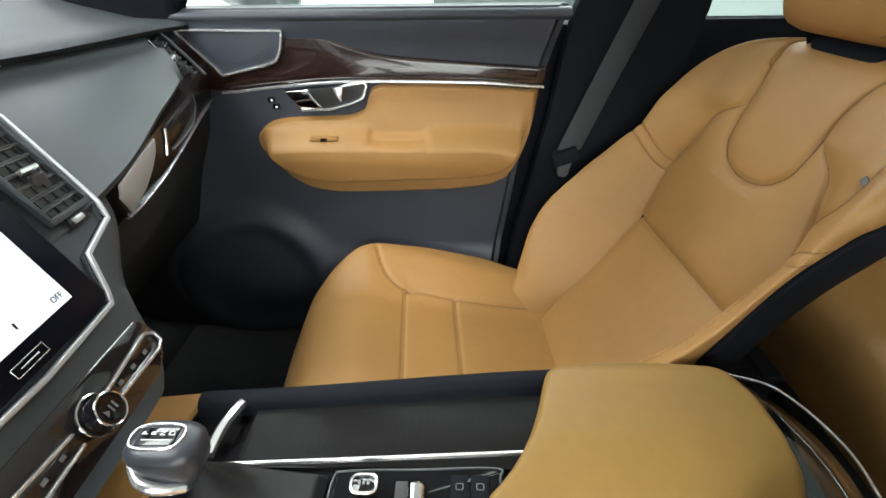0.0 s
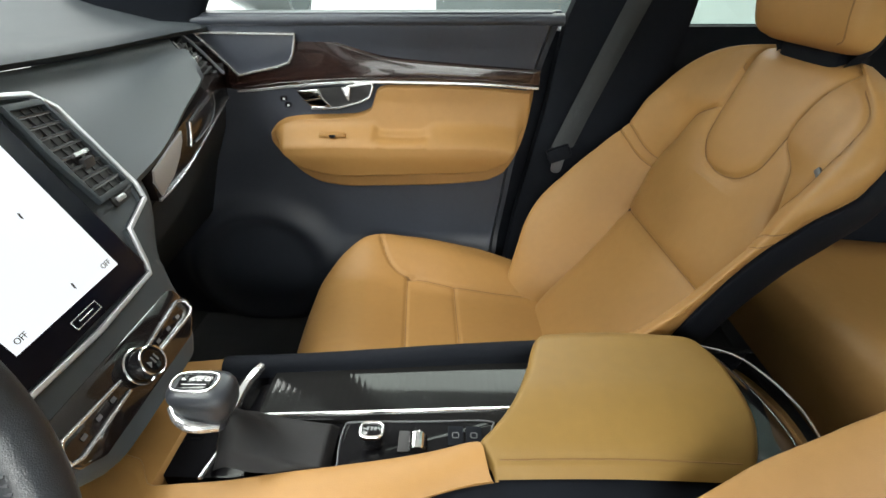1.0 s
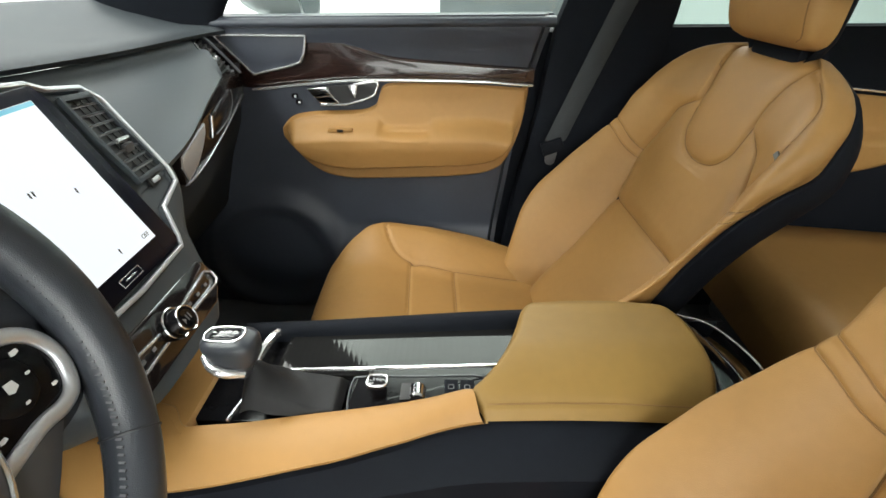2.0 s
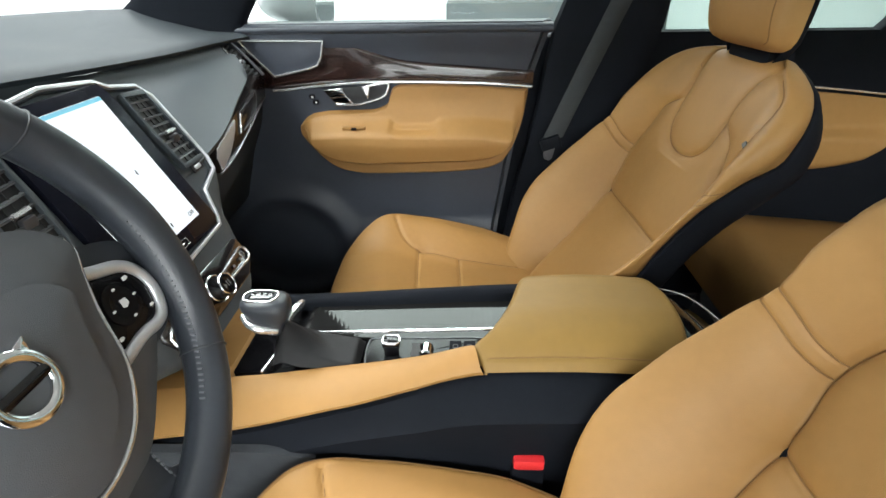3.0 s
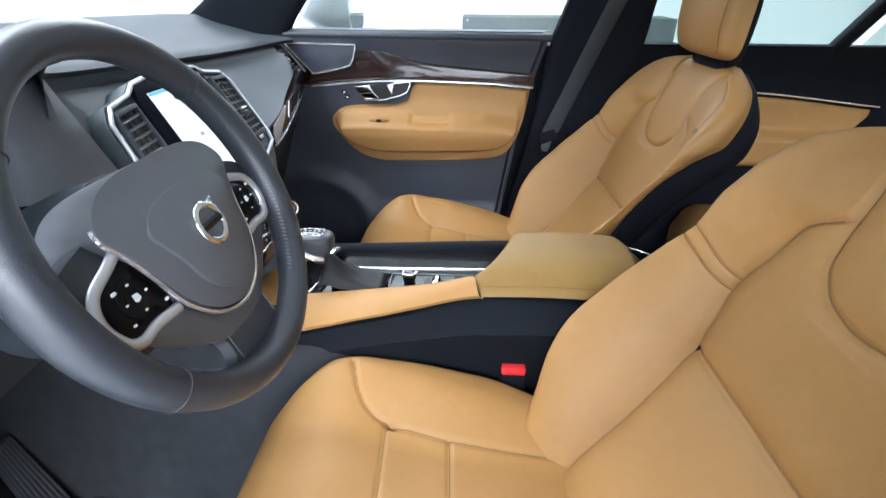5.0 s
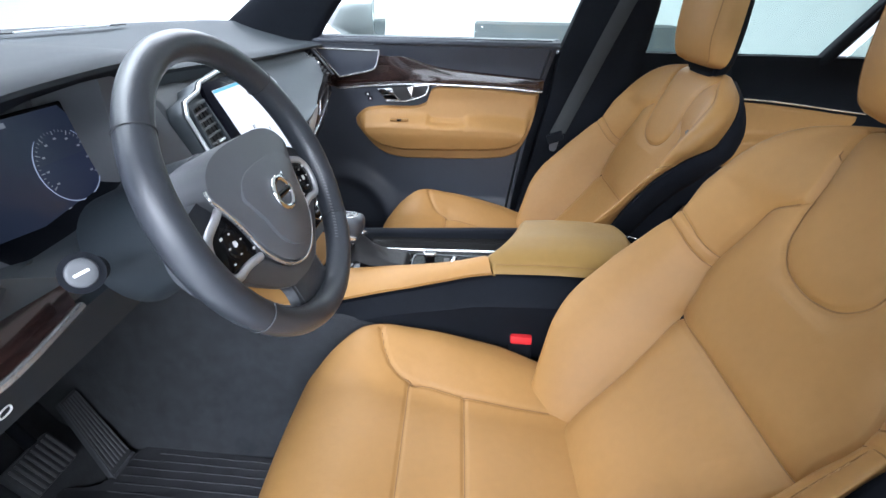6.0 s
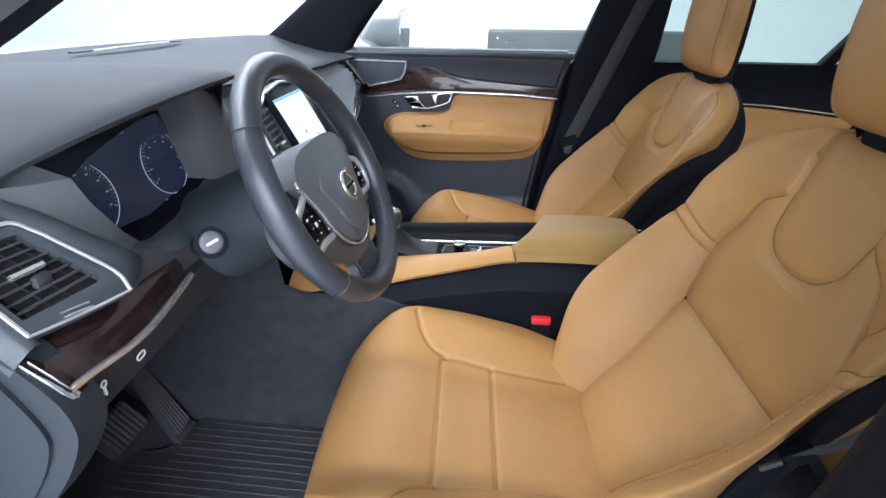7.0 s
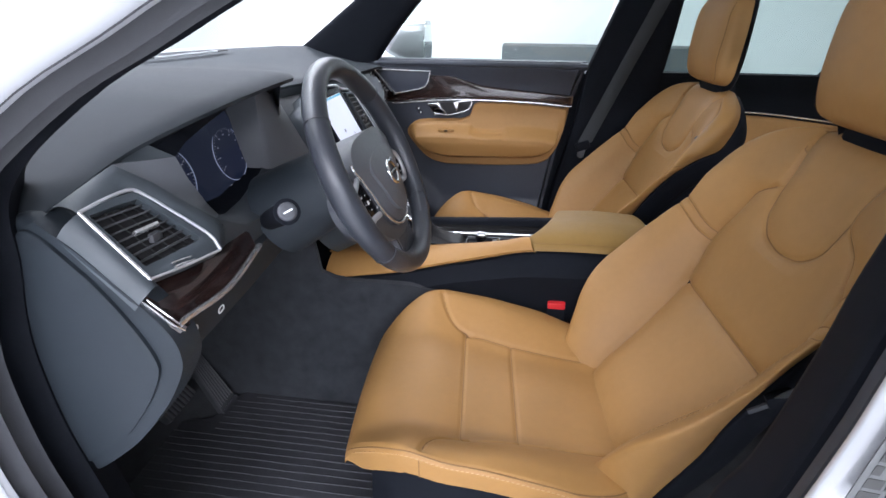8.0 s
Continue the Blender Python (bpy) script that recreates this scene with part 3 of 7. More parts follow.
HEAD_UP = Vector((math.sin(radians(2)), 0, math.cos(radians(2))))
HEAD_OUT = Vector((-math.cos(radians(2)), 0, math.sin(radians(2))))


def build_headrest(seat, foot):
    HEAD_FOOT = Vector(foot)
    bm = B()
    rings = []
    n = 48
    for i in range(29):
        v = i / 28
        h = 0.235 * v
        half = table(v, (0, 0.088), (0.04, 0.104), (0.15, 0.113), (0.6, 0.119), (0.85, 0.110), (0.95, 0.090), (1.0, 0.06))
        front = table(v, (0, -0.010), (0.03, 0.006), (0.10, 0.018), (0.3, 0.026), (0.7, 0.022), (0.92, 0.0), (1.0, -0.035))
        back = table(v, (0, -0.030), (0.1, -0.034), (0.8, -0.036), (1.0, -0.040))
        ring = []
        for k in range(n):
            t = math.pi * k / (n - 1)
            c, sn = math.cos(t), math.sin(t)
            s = half * (abs(c) ** 0.55) * (1 if c > 0 else -1)
            d = back + (front - back) * (max(0.0, sn) ** 0.42)
            ring.append(HEAD_FOOT + HEAD_UP * h + HEAD_OUT * d + Vector((0, s, 0)))
        rings.append(ring)
    loft(bm, rings)
    bm.verts.ensure_lookup_table()
    bm.faces.new(bm.verts[:n])
    bm.faces.new(bm.verts[-n:])
    head = part("headrest", bm, LEATHER, seat, "tan leather headrest cushion", 50)
    # seam that frames the face
    for sg in (-1, 1):
        bm = B()
        P = spline([(0.088, 0.012, 0), (0.098, 0.022, 0), (0.101, 0.06, 0), (0.105, 0.14, 0), (0.098, 0.20, 0)], 30)
        path = []
        for p in P:
            v = p.y / 0.235
            half = table(v, (0, 0.088), (0.04, 0.104), (0.15, 0.113), (0.6, 0.119), (0.85, 0.110), (0.95, 0.090), (1.0, 0.06))
            front = table(v, (0, -0.010), (0.03, 0.006), (0.10, 0.018), (0.3, 0.026), (0.7, 0.022), (0.92, 0.0), (1.0, -0.035))
            c = min(0.99, p.x / half) ** (1 / 0.55)
            path.append(HEAD_FOOT + HEAD_UP * p.y + HEAD_OUT * (-0.034 + (front + 0.034) * math.sqrt(1 - c * c) ** 0.42) + Vector((0, sg * p.x, 0)))
        tube(bm, path, 0.0010, 6)
        part("headrest_seam", bm, SEAM, head)
    bm = B()
    rings = []
    for i in range(21):
        v = i / 20
        h = -0.06 + 0.295 * v
        half = table(v, (0, 0.062), (0.15, 0.075), (0.25, 0.100), (0.5, 0.112), (0.9, 0.104), (1.0, 0.075))
        d0 = table(v, (0, -0.02), (0.2, -0.028), (1.0, -0.030))
        ring = []
        for k in range(17):
            t = math.pi * k / 16
            ring.append(HEAD_FOOT + HEAD_UP * h + HEAD_OUT * (d0 - 0.042 * math.sin(t) ** 0.6) + Vector((0, -half * math.cos(t), 0)))
        rings.append(ring)
    loft(bm, rings)
    part("headrest_shell", bm, BLACK, head, "black plastic headrest shell", 50)
    bm = B()
    box(bm, HEAD_FOOT + HEAD_UP * -0.022 + HEAD_OUT * -0.048, (0.05, 0.13, 0.05), 0.012)
    part("headrest_collar", bm, BLACK, seat, "black plastic headrest collar")


def build_stitches(seat):
    bm = B()
    h = -0.03
    while h < 0.27:
        box(bm, back_surface(-1.66, h, 0.0004), (0.0012, 0.0012, 0.0042), 0, Matrix.Rotation(RECLINE, 3, "Y"))
        h += 0.0075
    tagged(part("back_stitching", bm, STITCH, seat, "pale tan thread stitches"), kind="stuff")
    for sg in (-1, 1):
        bm = B()
        x = -0.2
        while x < 0.2:
            w = side_w(x)
            box(bm, (nose(x, sg * w), sg * (w + 0.0125), cushion_z(w, x) - 0.0085), (0.0042, 0.0010, 0.0012), 0)
            x += 0.0075
        tagged(part("cushion_stitching", bm, STITCH, seat, "pale tan thread stitches"), kind="stuff")


def build_seat(where, degrees, label):
    recline(degrees)
    seat = thing("car_seat", where, label, "car seat", "front seats")
    build_backrest(seat)
    build_cushion(seat)
    build_headrest(seat, SEAT_FOOT + SEAT_UP * 0.550 - SEAT_OUT * 0.005)
    build_stitches(seat)
    build_seams(seat)
    for ob in seat.children:
        ob.location.z -= 0.45
    seat.rotation_euler.z = SEAT_YAW
    return seat


driver_seat = build_seat((0.0, -0.378, 0.46), 20.7, "tan leather driver car seat with black plastic back shell")
passenger_seat = build_seat((0, 0.380, 0.45), 23.0, "tan leather front passenger car seat beside centre console")
bm = B()
box(bm, back_at(-0.208, 0.418, 0.002) - Vector((0, 0, 0.45)), (0.004, 0.013, 0.008), 0.001, Matrix.Rotation(RECLINE, 3, "Y") @ Matrix.Rotation(0.5, 3, "X"))
part("seam_tag", bm, LABEL, passenger_seat, "small grey cloth tag in seam")


# ---------------------------------------------------------------- studio round the car
def plain(name, c, size, material, label, category):
    bm = B()
    box(bm, c, size, 0)
    return part(name, bm, material, None, label, category=category, kind="structure")


plain("ground", (0, 0, -0.05), (16, 16, 0.1), CONCRETE, "smooth grey studio floor under the car", "floor")
plain("wall_north", (0, 6.1, 1.6), (16.2, 0.2, 3.4), WALLPAINT, "plain bright white studio wall", "wall")
plain("wall_south", (0, -6.1, 1.6), (16.2, 0.2, 3.4), WALLPAINT, "plain bright white studio wall", "wall")
plain("wall_west", (-7.1, 0, 1.6), (0.2, 12, 3.4), WALLPAINT, "plain bright white studio wall", "wall")
plain("wall_east", (7.1, 0, 1.6), (0.2, 12, 3.4), WALLPAINT, "plain bright white studio wall", "wall")
plain("ceiling", (0, 0, 3.35), (16.2, 12.4, 0.1), WALLPAINT, "plain white studio ceiling", "ceiling")

bm = B()
box(bm, (0.96, 5.25, 0.5), (2.18, 0.5, 1.0), 0.01)
part("low_cabinet", bm, GREYBOARD, None, "long low dark grey cabinet against white wall", category="cabinet")

# ---------------------------------------------------------------- car shell
bm = B()
box(bm, (0.3, 0, 0.42), (2.6, 1.5, 0.05), 0.004)
part("floor", bm, CARPET, None, "black carpeted car floor", category="floor", kind="structure")

# bulkhead and footwell toe board
bm = B()
rings = []
for i in range(13):
    y = -0.74 + 1.48 * i / 12
    rings.append([(-0.62, y, 0.447), (-0.70, y, 0.455), (-0.80, y, 0.50), (-0.92, y, 0.62), (-1.02, y, 0.78), (-1.05, y, 1.0), (-1.06, y, 1.2)])
loft(bm, rings)
part("footwell_board", bm, CARPET, None, "black carpet on sloping footwell board", category="carpet", kind="structure", smooth=60)

# roof
def roof_z(x, y):
    return table(x, (-0.30, 1.555), (0.1, 1.60), (0.7, 1.62), (1.6, 1.60), (2.3, 1.5)) + 0.05 * (1 - (y / 0.72) ** 2)


bm = B()
xs = [-0.30, -0.02, 0.2, 0.5, 0.8, 1.1, 1.35, 1.7, 2.0, 2.3]
yy = [-0.72, -0.6, -0.46, -0.2, 0.0, 0.2, 0.46, 0.6, 0.72]
loft(bm, [[(x, y, roof_z(x, y)) for y in yy] for x in xs])
bmesh.ops.solidify(bm, geom=bm.faces[:], thickness=0.05)
part("ceiling_car", bm, HEADLINER, None, "light grey fabric car headliner", category="headliner", kind="structure", smooth=60)

# rear bulk of the cabin
bm = B()
box(bm, (2.3, 0, 0.85), (0.1, 1.5, 0.8), 0.02)
part("wall_tailgate", bm, BLACK, None, "black tailgate trim panel", category="tailgate", kind="structure")


# ---------------------------------------------------------------- front passenger door
def door_face(z):
    return table(z, (0.42, 0.735), (0.60, 0.728), (0.75, 0.740), (0.88, 0.748), (1.05, 0.748), (1.12, 0.742), (1.185, 0.728), (1.2, 0.735))


def door_rear_edge(z):
    return table(z, (0.42, 0.12), (0.65, 0.163), (0.735, 0.178), (0.92, 0.208), (1.05, 0.236), (1.19, 0.274))


door = thing("door_1", (-0.1, 0.75, 0.42), "black and tan front passenger door with dark wood strip", "car door", kind="structure")
DOOR = Matrix.Translation((0.1, -0.75, -0.42))


def door_part(name, bm, material, label="", smooth=40.0, parent=None):
    if parent is None:
        bmesh.ops.transform(bm, matrix=DOOR, verts=bm.verts)
        return part(name, bm, material, door, label, smooth)
    bmesh.ops.transform(bm, matrix=DOOR, verts=bm.verts)
    return part(name, bm, material, parent, label, smooth)


bm = B()
rings = []
for i in range(91):
    f = i / 90
    ring = []
    for j in range(81):
        z = 0.42 + 0.78 * j / 80
        x0, x1 = -0.80, door_rear_edge(z)
        x = x0 + (x1 - x0) * f
        y = door_face(z)
        # speaker arch pressed into the lower front
        d = math.hypot((x + 0.43) / 0.17, (z - 0.60) / 0.155)
        y -= 0.024 * math.exp(-((d - 1.0) / 0.18) ** 2)
        # map pocket lip
        y -= 0.03 * smoothstep(-0.26, -0.2, x) * smoothstep(0.70, 0.62, z) if z < 0.7 else 0
        if f > 0.985:
            y += 0.03
        ring.append((x, y, z))
    ring += [(ring[-1][0], 0.80, 1.2)]
    rings.append(ring)
loft(bm, rings)
door_part("door_card", bm, DOORCARD, "charcoal plastic door card", 50)


def leather_hi(x):
    return table(x, (-0.368, 0.943), (-0.358, 0.962), (-0.335, 0.980), (-0.28, 0.992), (-0.17, 0.996), (-0.130, 1.010), (-0.112, 1.052), (-0.09, 1.060), (0.0, 1.060), (0.23, 1.047))


def leather_lo(x):
    return table(x, (-0.368, 0.936), (-0.345, 0.900), (-0.29, 0.842), (-0.25, 0.823), (-0.19, 0.815), (0.0, 0.819), (0.12, 0.829), (0.165, 0.846), (0.19, 0.880), (0.212, 0.94), (0.23, 1.042))


def leather_y(x, z):
    y = 0.738
    fade = smoothstep(-0.355, -0.32, x) * smoothstep(0.212, 0.190, x)
    notch = smoothstep(-0.128, -0.112, x) * smoothstep(0.004, -0.012, x)
    ledge = table(x, (-0.36, 0.945), (-0.31, 0.952), (-0.20, 0.956), (-0.13, 0.955), (-0.112, 0.950), (-0.09, 0.947), (-0.03, 0.947), (-0.006, 0.950), (0.015, 0.954), (0.1, 0.954), (0.2, 0.942))
    soft = 0.052 - 0.020 * notch
    inset = table(x, (-0.37, 0.034), (-0.28, 0.038), (0.0, 0.040), (0.1, 0.038), (0.2, 0.040))
    e = z - leather_lo(x)
    body = smoothstep(inset - 0.006, inset + 0.012, e) * fade
    shelf = smoothstep(ledge + soft * 0.55, ledge - soft * 0.45, z)
    y -= body * (0.010 + 0.044 * shelf) * smoothstep(1.03, 0.95, z)
    y += 0.014 * body * smoothstep(0.92, 0.855, z)
    if z < 0.96:
        y += 0.0045 * math.exp(-((e - inset) / 0.0035) ** 2) * fade
    y += 0.006 * math.exp(-((z - ledge - 0.002) / 0.003) ** 2) * fade * notch
    return y


bm = field_panel(-0.368, 0.228, leather_lo, leather_hi, leather_y, 170, 110, 0.010, 0.016)
door_part("leather_insert", bm, LEATHER, "tan leather door insert with arm rest", 60)

# wood strip and its chrome line
def wood_hi(x):
    return table(x, (-0.53, 1.105), (-0.49, 1.165), (-0.45, 1.176), (-0.27, 1.180), (-0.235, 1.170), (-0.19, 1.150), (-0.14, 1.130), (-0.08, 1.114), (0.05, 1.102), (0.237, 1.088))


def wood_lo(x):
    return table(x, (-0.53, 1.055), (-0.45, 1.050), (-0.413, 1.046), (-0.3, 1.056), (-0.129, 1.066), (0.1, 1.062), (0.237, 1.052))


bm = field_panel(-0.53, 0.238, wood_lo, wood_hi, lambda x, z: 0.737 - 0.0012 * math.sin(math.pi * min(1, max(0, (z - wood_lo(x)) / (wood_hi(x) - wood_lo(x))))), 70, 14, 0.004, 0.006)
door_part("wood_strip", bm, WOOD, "glossy dark walnut strip", 60)
bm = B()
strip_bar(bm, [(x, 0.735, wood_lo(x) - 0.001) for x in [-0.415 + 0.65 * k / 40 for k in range(41)]], 0.0065, 0.005, (0, -1, 0))
door_part("chrome_line", bm, CHROME, "thin satin chrome line")

# tweeter panel
TWEET = [(-0.478, 1.164), (-0.272, 1.161), (-0.281, 1.125), (-0.292, 1.106), (-0.315, 1.098), (-0.402, 1.080)]
tw = door_part("speaker_panel", slab(B(), [(x, 0.727, z) for x, z in TWEET], (0, -1, 0), 0.012, 0.002), DOORCARD, "dark grey speaker grille")
loop = [Vector((x, 0.728, z)) for x, z in TWEET]
bm = B()
pts = []
for a, b in zip(loop, loop[1:] + loop[:1]):
    pts += [a.lerp(b, k / 6) for k in range(6)]
pts.append(pts[0])
strip_bar(bm, pts, 0.0058, 0.006, (0, -1, 0))
door_part("speaker_frame", bm, CHROME, "satin chrome frame", parent=tw)

# inner handle: a chrome-lined cup with a pull and a divider
bm = B()
hp = [(-0.286, 1.047), (-0.236, 1.051), (-0.176, 1.055), (-0.125, 1.063), (-0.119, 1.058), (-0.129, 1.033), (-0.150, 1.023), (-0.198, 1.010), (-0.258, 1.009), (-0.272, 1.026)]
slab(bm, [(x, 0.735, z) for x, z in hp], (0, -1, 0), 0.01, 0.002)
cup = door_part("handle_cup", bm, DARKVENT, "dark handle recess")
bm = B()
strip_bar(bm, [Vector((q.x, 0.733, q.y)) for q in resample([(a, b, 0) for a, b in hp[2:9]], 40)], 0.0055, 0.006, (0, -1, 0))
door_part("handle_rim", bm, CHROME, "chrome handle rim", parent=cup)
bm = B()
slab(bm, [(-0.286, 0.726, 1.047), (-0.238, 0.724, 1.051), (-0.231, 0.722, 1.034), (-0.271, 0.726, 1.028)], (0, -1, 0), 0.010, 0.0015)
slab(bm, [(-0.270, 0.727, 1.026), (-0.230, 0.723, 1.031), (-0.214, 0.726, 1.014), (-0.256, 0.730, 1.011)], (0, -1, -0.5), 0.008, 0.0015)
door_part("door_handle", bm, POLISH, "polished chrome pull handle", 30, parent=cup)
bm = B()
strip_bar(bm, [(-0.238, 0.724, 1.052), (-0.230, 0.722, 1.034), (-0.213, 0.724, 1.015)], 0.0045, 0.004, (0, -1, 0))
door_part("handle_edge", bm, CHROME, "thin chrome edge", parent=cup)
bm = B()
slab(bm, [(-0.190, 0.727, 1.054), (-0.176, 0.727, 1.055), (-0.172, 0.727, 1.028), (-0.176, 0.727, 1.024)], (0, -1, 0), 0.008, 0.0015)
slab(bm, [(-0.176, 0.728, 1.055), (-0.168, 0.730, 1.055), (-0.172, 0.729, 1.032)], (0, -1, 0), 0.006, 0.001)
door_part("handle_blade", bm, CHROME, "polished chrome blade", parent=cup)
for x, z in ((-0.320, 1.028), (-0.312, 1.014)):
    bm = B()
    box(bm, (x, 0.742, z), (0.013, 0.012, 0.010), 0.003)
    lock = door_part("lock_button", bm, PIANO)
    bm = B()
    box(bm, (x + 0.002, 0.7358, z), (0.004, 0.0006, 0.004), 0)
    door_part("lock_mark", bm, WHITEPRINT, parent=lock)
bm = B()
box(bm, (-0.212, 0.7045, 0.957), (0.058, 0.018, 0.007), 0.003)
sw = door_part("window_switch", bm, LEATHER)
bm = B()
box(bm, (-0.211, 0.698, 0.957), (0.014, 0.012, 0.006), 0.002)
door_part("switch_key", bm, PIANO, "small black window switch", parent=sw)
# top roll under the glass
bm = B()
rings = []
for i in range(31):
    x = -0.52 + 0.795 * i / 30
    rings.append([(x, 0.741 - 0.02 * math.sin(math.pi * k / 8), 1.186 + 0.012 * math.cos(math.pi * k / 8)) for k in range(9)])
loft(bm, rings)
door_part("sill_roll", bm, DOORCARD, "padded charcoal window sill", 60)


bm = B()
box(bm, (0.6, 0.815, 0.79), (3.0, 0.05, 0.74), 0.005)
part("wall_side", bm, BLACK, None, "black inner body side behind doors", category="body side", kind="structure")


# ---------------------------------------------------------------- windows and pillars
def pane(name, poly, material, label):
    bm = B()
    n = (Vector(poly[1]) - Vector(poly[0])).cross(Vector(poly[2]) - Vector(poly[0])).normalized()
    slab(bm, poly, n, 0.004)
    ob = part(name, bm, material, None, label, category="window", kind="structure")
    ob.visible_shadow = False
    return ob


pane("window_1", [(-0.46, 0.775, 1.18), (0.30, 0.775, 1.18), (0.36, 0.70, 1.56), (-0.20, 0.70, 1.56)], WINDOW, "clear front passenger door glass")
pane("window_2", [(0.46, 0.775, 1.15), (1.06, 0.775, 1.15), (1.30, 0.70, 1.56), (0.52, 0.70, 1.56)], TINTED, "tinted rear passenger door glass")
pane("window_3", [(1.10, 0.775, 1.15), (1.9, 0.77, 1.18), (1.9, 0.70, 1.52), (1.36, 0.70, 1.56)], TINTED, "tinted rear quarter glass")
pane("window_5", [(1.10, -0.775, 1.15), (1.9, -0.77, 1.18), (1.9, -0.70, 1.52), (1.36, -0.70, 1.56)], TINTED, "tinted rear quarter glass")
pane("window_6", [(0.52, -0.775, 1.15), (1.06, -0.775, 1.15), (1.30, -0.70, 1.56), (0.58, -0.70, 1.56)], TINTED, "tinted rear door glass")
pane("window_7", [(2.28, -0.65, 1.2), (2.28, 0.65, 1.2), (2.2, 0.55, 1.52), (2.2, -0.55, 1.52)], TINTED, "tinted tailgate glass")

bm = B()
rings = []
for i in range(21):
    y = -0.70 + 1.40 * i / 20
    c = 1 - (y / 0.74) ** 2
    rings.append([(-0.80 - 0.26 * c, y, 1.245), (-0.56 - 0.24 * c, y, 1.39), (-0.30 - 0.1 * c, y, 1.56 + 0.03 * c)])
loft(bm, rings)
shield = part("window_4", bm, WINDOW, None, "clear curved windscreen glass", category="window", kind="structure", smooth=60)
shield.visible_shadow = False


def beam(name, pts, w0, d, material, label, category="pillar", n=14):
    """A pillar trim: pts of (x, y, z, half width along x, half depth along y)."""
    bm = B()
    rings = []
    P = spline([(p[0], p[1], p[2]) for p in pts], n)
    W = spline([(p[3], p[4], 0) for p in pts], n)
    for p, q in zip(P, W):
        ring = []
        for k in range(16):
            t = 2 * math.pi * k / 16
            c, s = math.cos(t), math.sin(t)
            ring.append(p + Vector((q.x * (abs(c) ** 0.5) * (1 if c > 0 else -1), q.y * (abs(s) ** 0.5) * (1 if s > 0 else -1), 0)))
        rings.append(ring)
    loft(bm, rings, closed=True, caps=True)
    return part(name, bm, material, None, label, category=category, kind="structure", smooth=50)


# passenger A pillar, B pillar, C pillar
beam("pillar_a_passenger", [(-0.66, 0.745, 1.17, 0.20, 0.03), (-0.60, 0.742, 1.225, 0.160, 0.03), (-0.415, 0.725, 1.39, 0.115, 0.03), (-0.2, 0.69, 1.56, 0.08, 0.03)], 0, 0, BLACK, "black front windscreen pillar trim")
beam("pillar_b_passenger", [(0.27, 0.755, 0.45, 0.11, 0.03), (0.31, 0.755, 0.75, 0.11, 0.03), (0.37, 0.755, 1.0, 0.12, 0.03), (0.405, 0.75, 1.19, 0.128, 0.03), (0.445, 0.72, 1.39, 0.10, 0.03), (0.47, 0.69, 1.58, 0.09, 0.03)], 0, 0, BLACK, "black centre door pillar trim")
beam("pillar_c_passenger", [(1.035, 0.765, 1.15, 0.022, 0.02), (1.17, 0.735, 1.35, 0.022, 0.02), (1.33, 0.70, 1.56, 0.022, 0.02)], 0, 0, BLACK, "slim black rear door pillar")
beam("pillar_d_passenger", [(2.0, 0.745, 1.1, 0.15, 0.03), (2.0, 0.70, 1.55, 0.15, 0.03)], 0, 0, BLACK, "black rear corner pillar trim")
beam("pillar_d_driver", [(2.0, -0.745, 1.1, 0.15, 0.03), (2.0, -0.70, 1.55, 0.15, 0.03)], 0, 0, BLACK, "black rear corner pillar trim")

# rear passenger door
rdoor = thing("door_2", (0.9, 0.75, 0.42), "black and tan rear passenger door with chrome line", "car door", kind="structure")
RD = Matrix.Translation((-0.9, -0.75, -0.42))


def rpart(name, bm, material, label="", smooth=50):
    bmesh.ops.transform(bm, matrix=RD, verts=bm.verts)
    return part(name, bm, material, rdoor, label, smooth)


bm = B()
rings = []
for i in range(9):
    x = 0.45 + 1.6 * i / 8
    rings.append([(x, door_face(z) + (0.0 if z < 1.14 else 0.012), z - 0.028) for z in [0.42 + 0.78 * j / 20 for j in range(21)]] + [(x, 0.80, 1.172)])
loft(bm, rings)
rpart("door_card", bm, BLACK, "black plastic door card")
bm = field_panel(0.52, 1.20, lambda x: table(x, (0.5, 0.84), (0.95, 0.842), (1.08, 0.865), (1.20, 1.0)), lambda x: table(x, (0.5, 1.055), (0.85, 1.045), (1.2, 1.012)), lambda x, z: 0.742 - 0.035 * smoothstep(0.95, 0.92, z), 30, 24, 0.012, 0.014)
rpart("leather_insert", bm, LEATHER, "tan leather door insert")
bm = B()
strip_bar(bm, [(x, 0.738, table(x, (0.5, 1.060), (0.85, 1.050), (1.2, 1.017))) for x in [0.5 + 0.7 * k / 20 for k in range(21)]], 0.006, 0.005, (0, -1, 0))
rpart("chrome_line", bm, CHROME, "thin chrome line")

# driver side wall behind the front seat
bm = B()
box(bm, (1.3, -0.775, 0.80), (1.6, 0.05, 0.70), 0.01)
part("door_3", bm, BLACK, None, "closed black rear door behind driver", category="car door", kind="structure")


# ---------------------------------------------------------------- dashboard
def glass_base(y):
    return -0.80 - 0.26 * (1 - (y / 0.74) ** 2)


dash = thing("dashboard", (-0.5, 0, 0.9), "charcoal grey dashboard with wood and chrome trim", "dashboard")
DM = Matrix.Translation((0.5, 0, -0.9))


def dpart(name, bm, material, label="", smooth=40.0, parent=None):
    bmesh.ops.transform(bm, matrix=DM, verts=bm.verts)
    return part(name, bm, material, parent or dash, label, smooth)


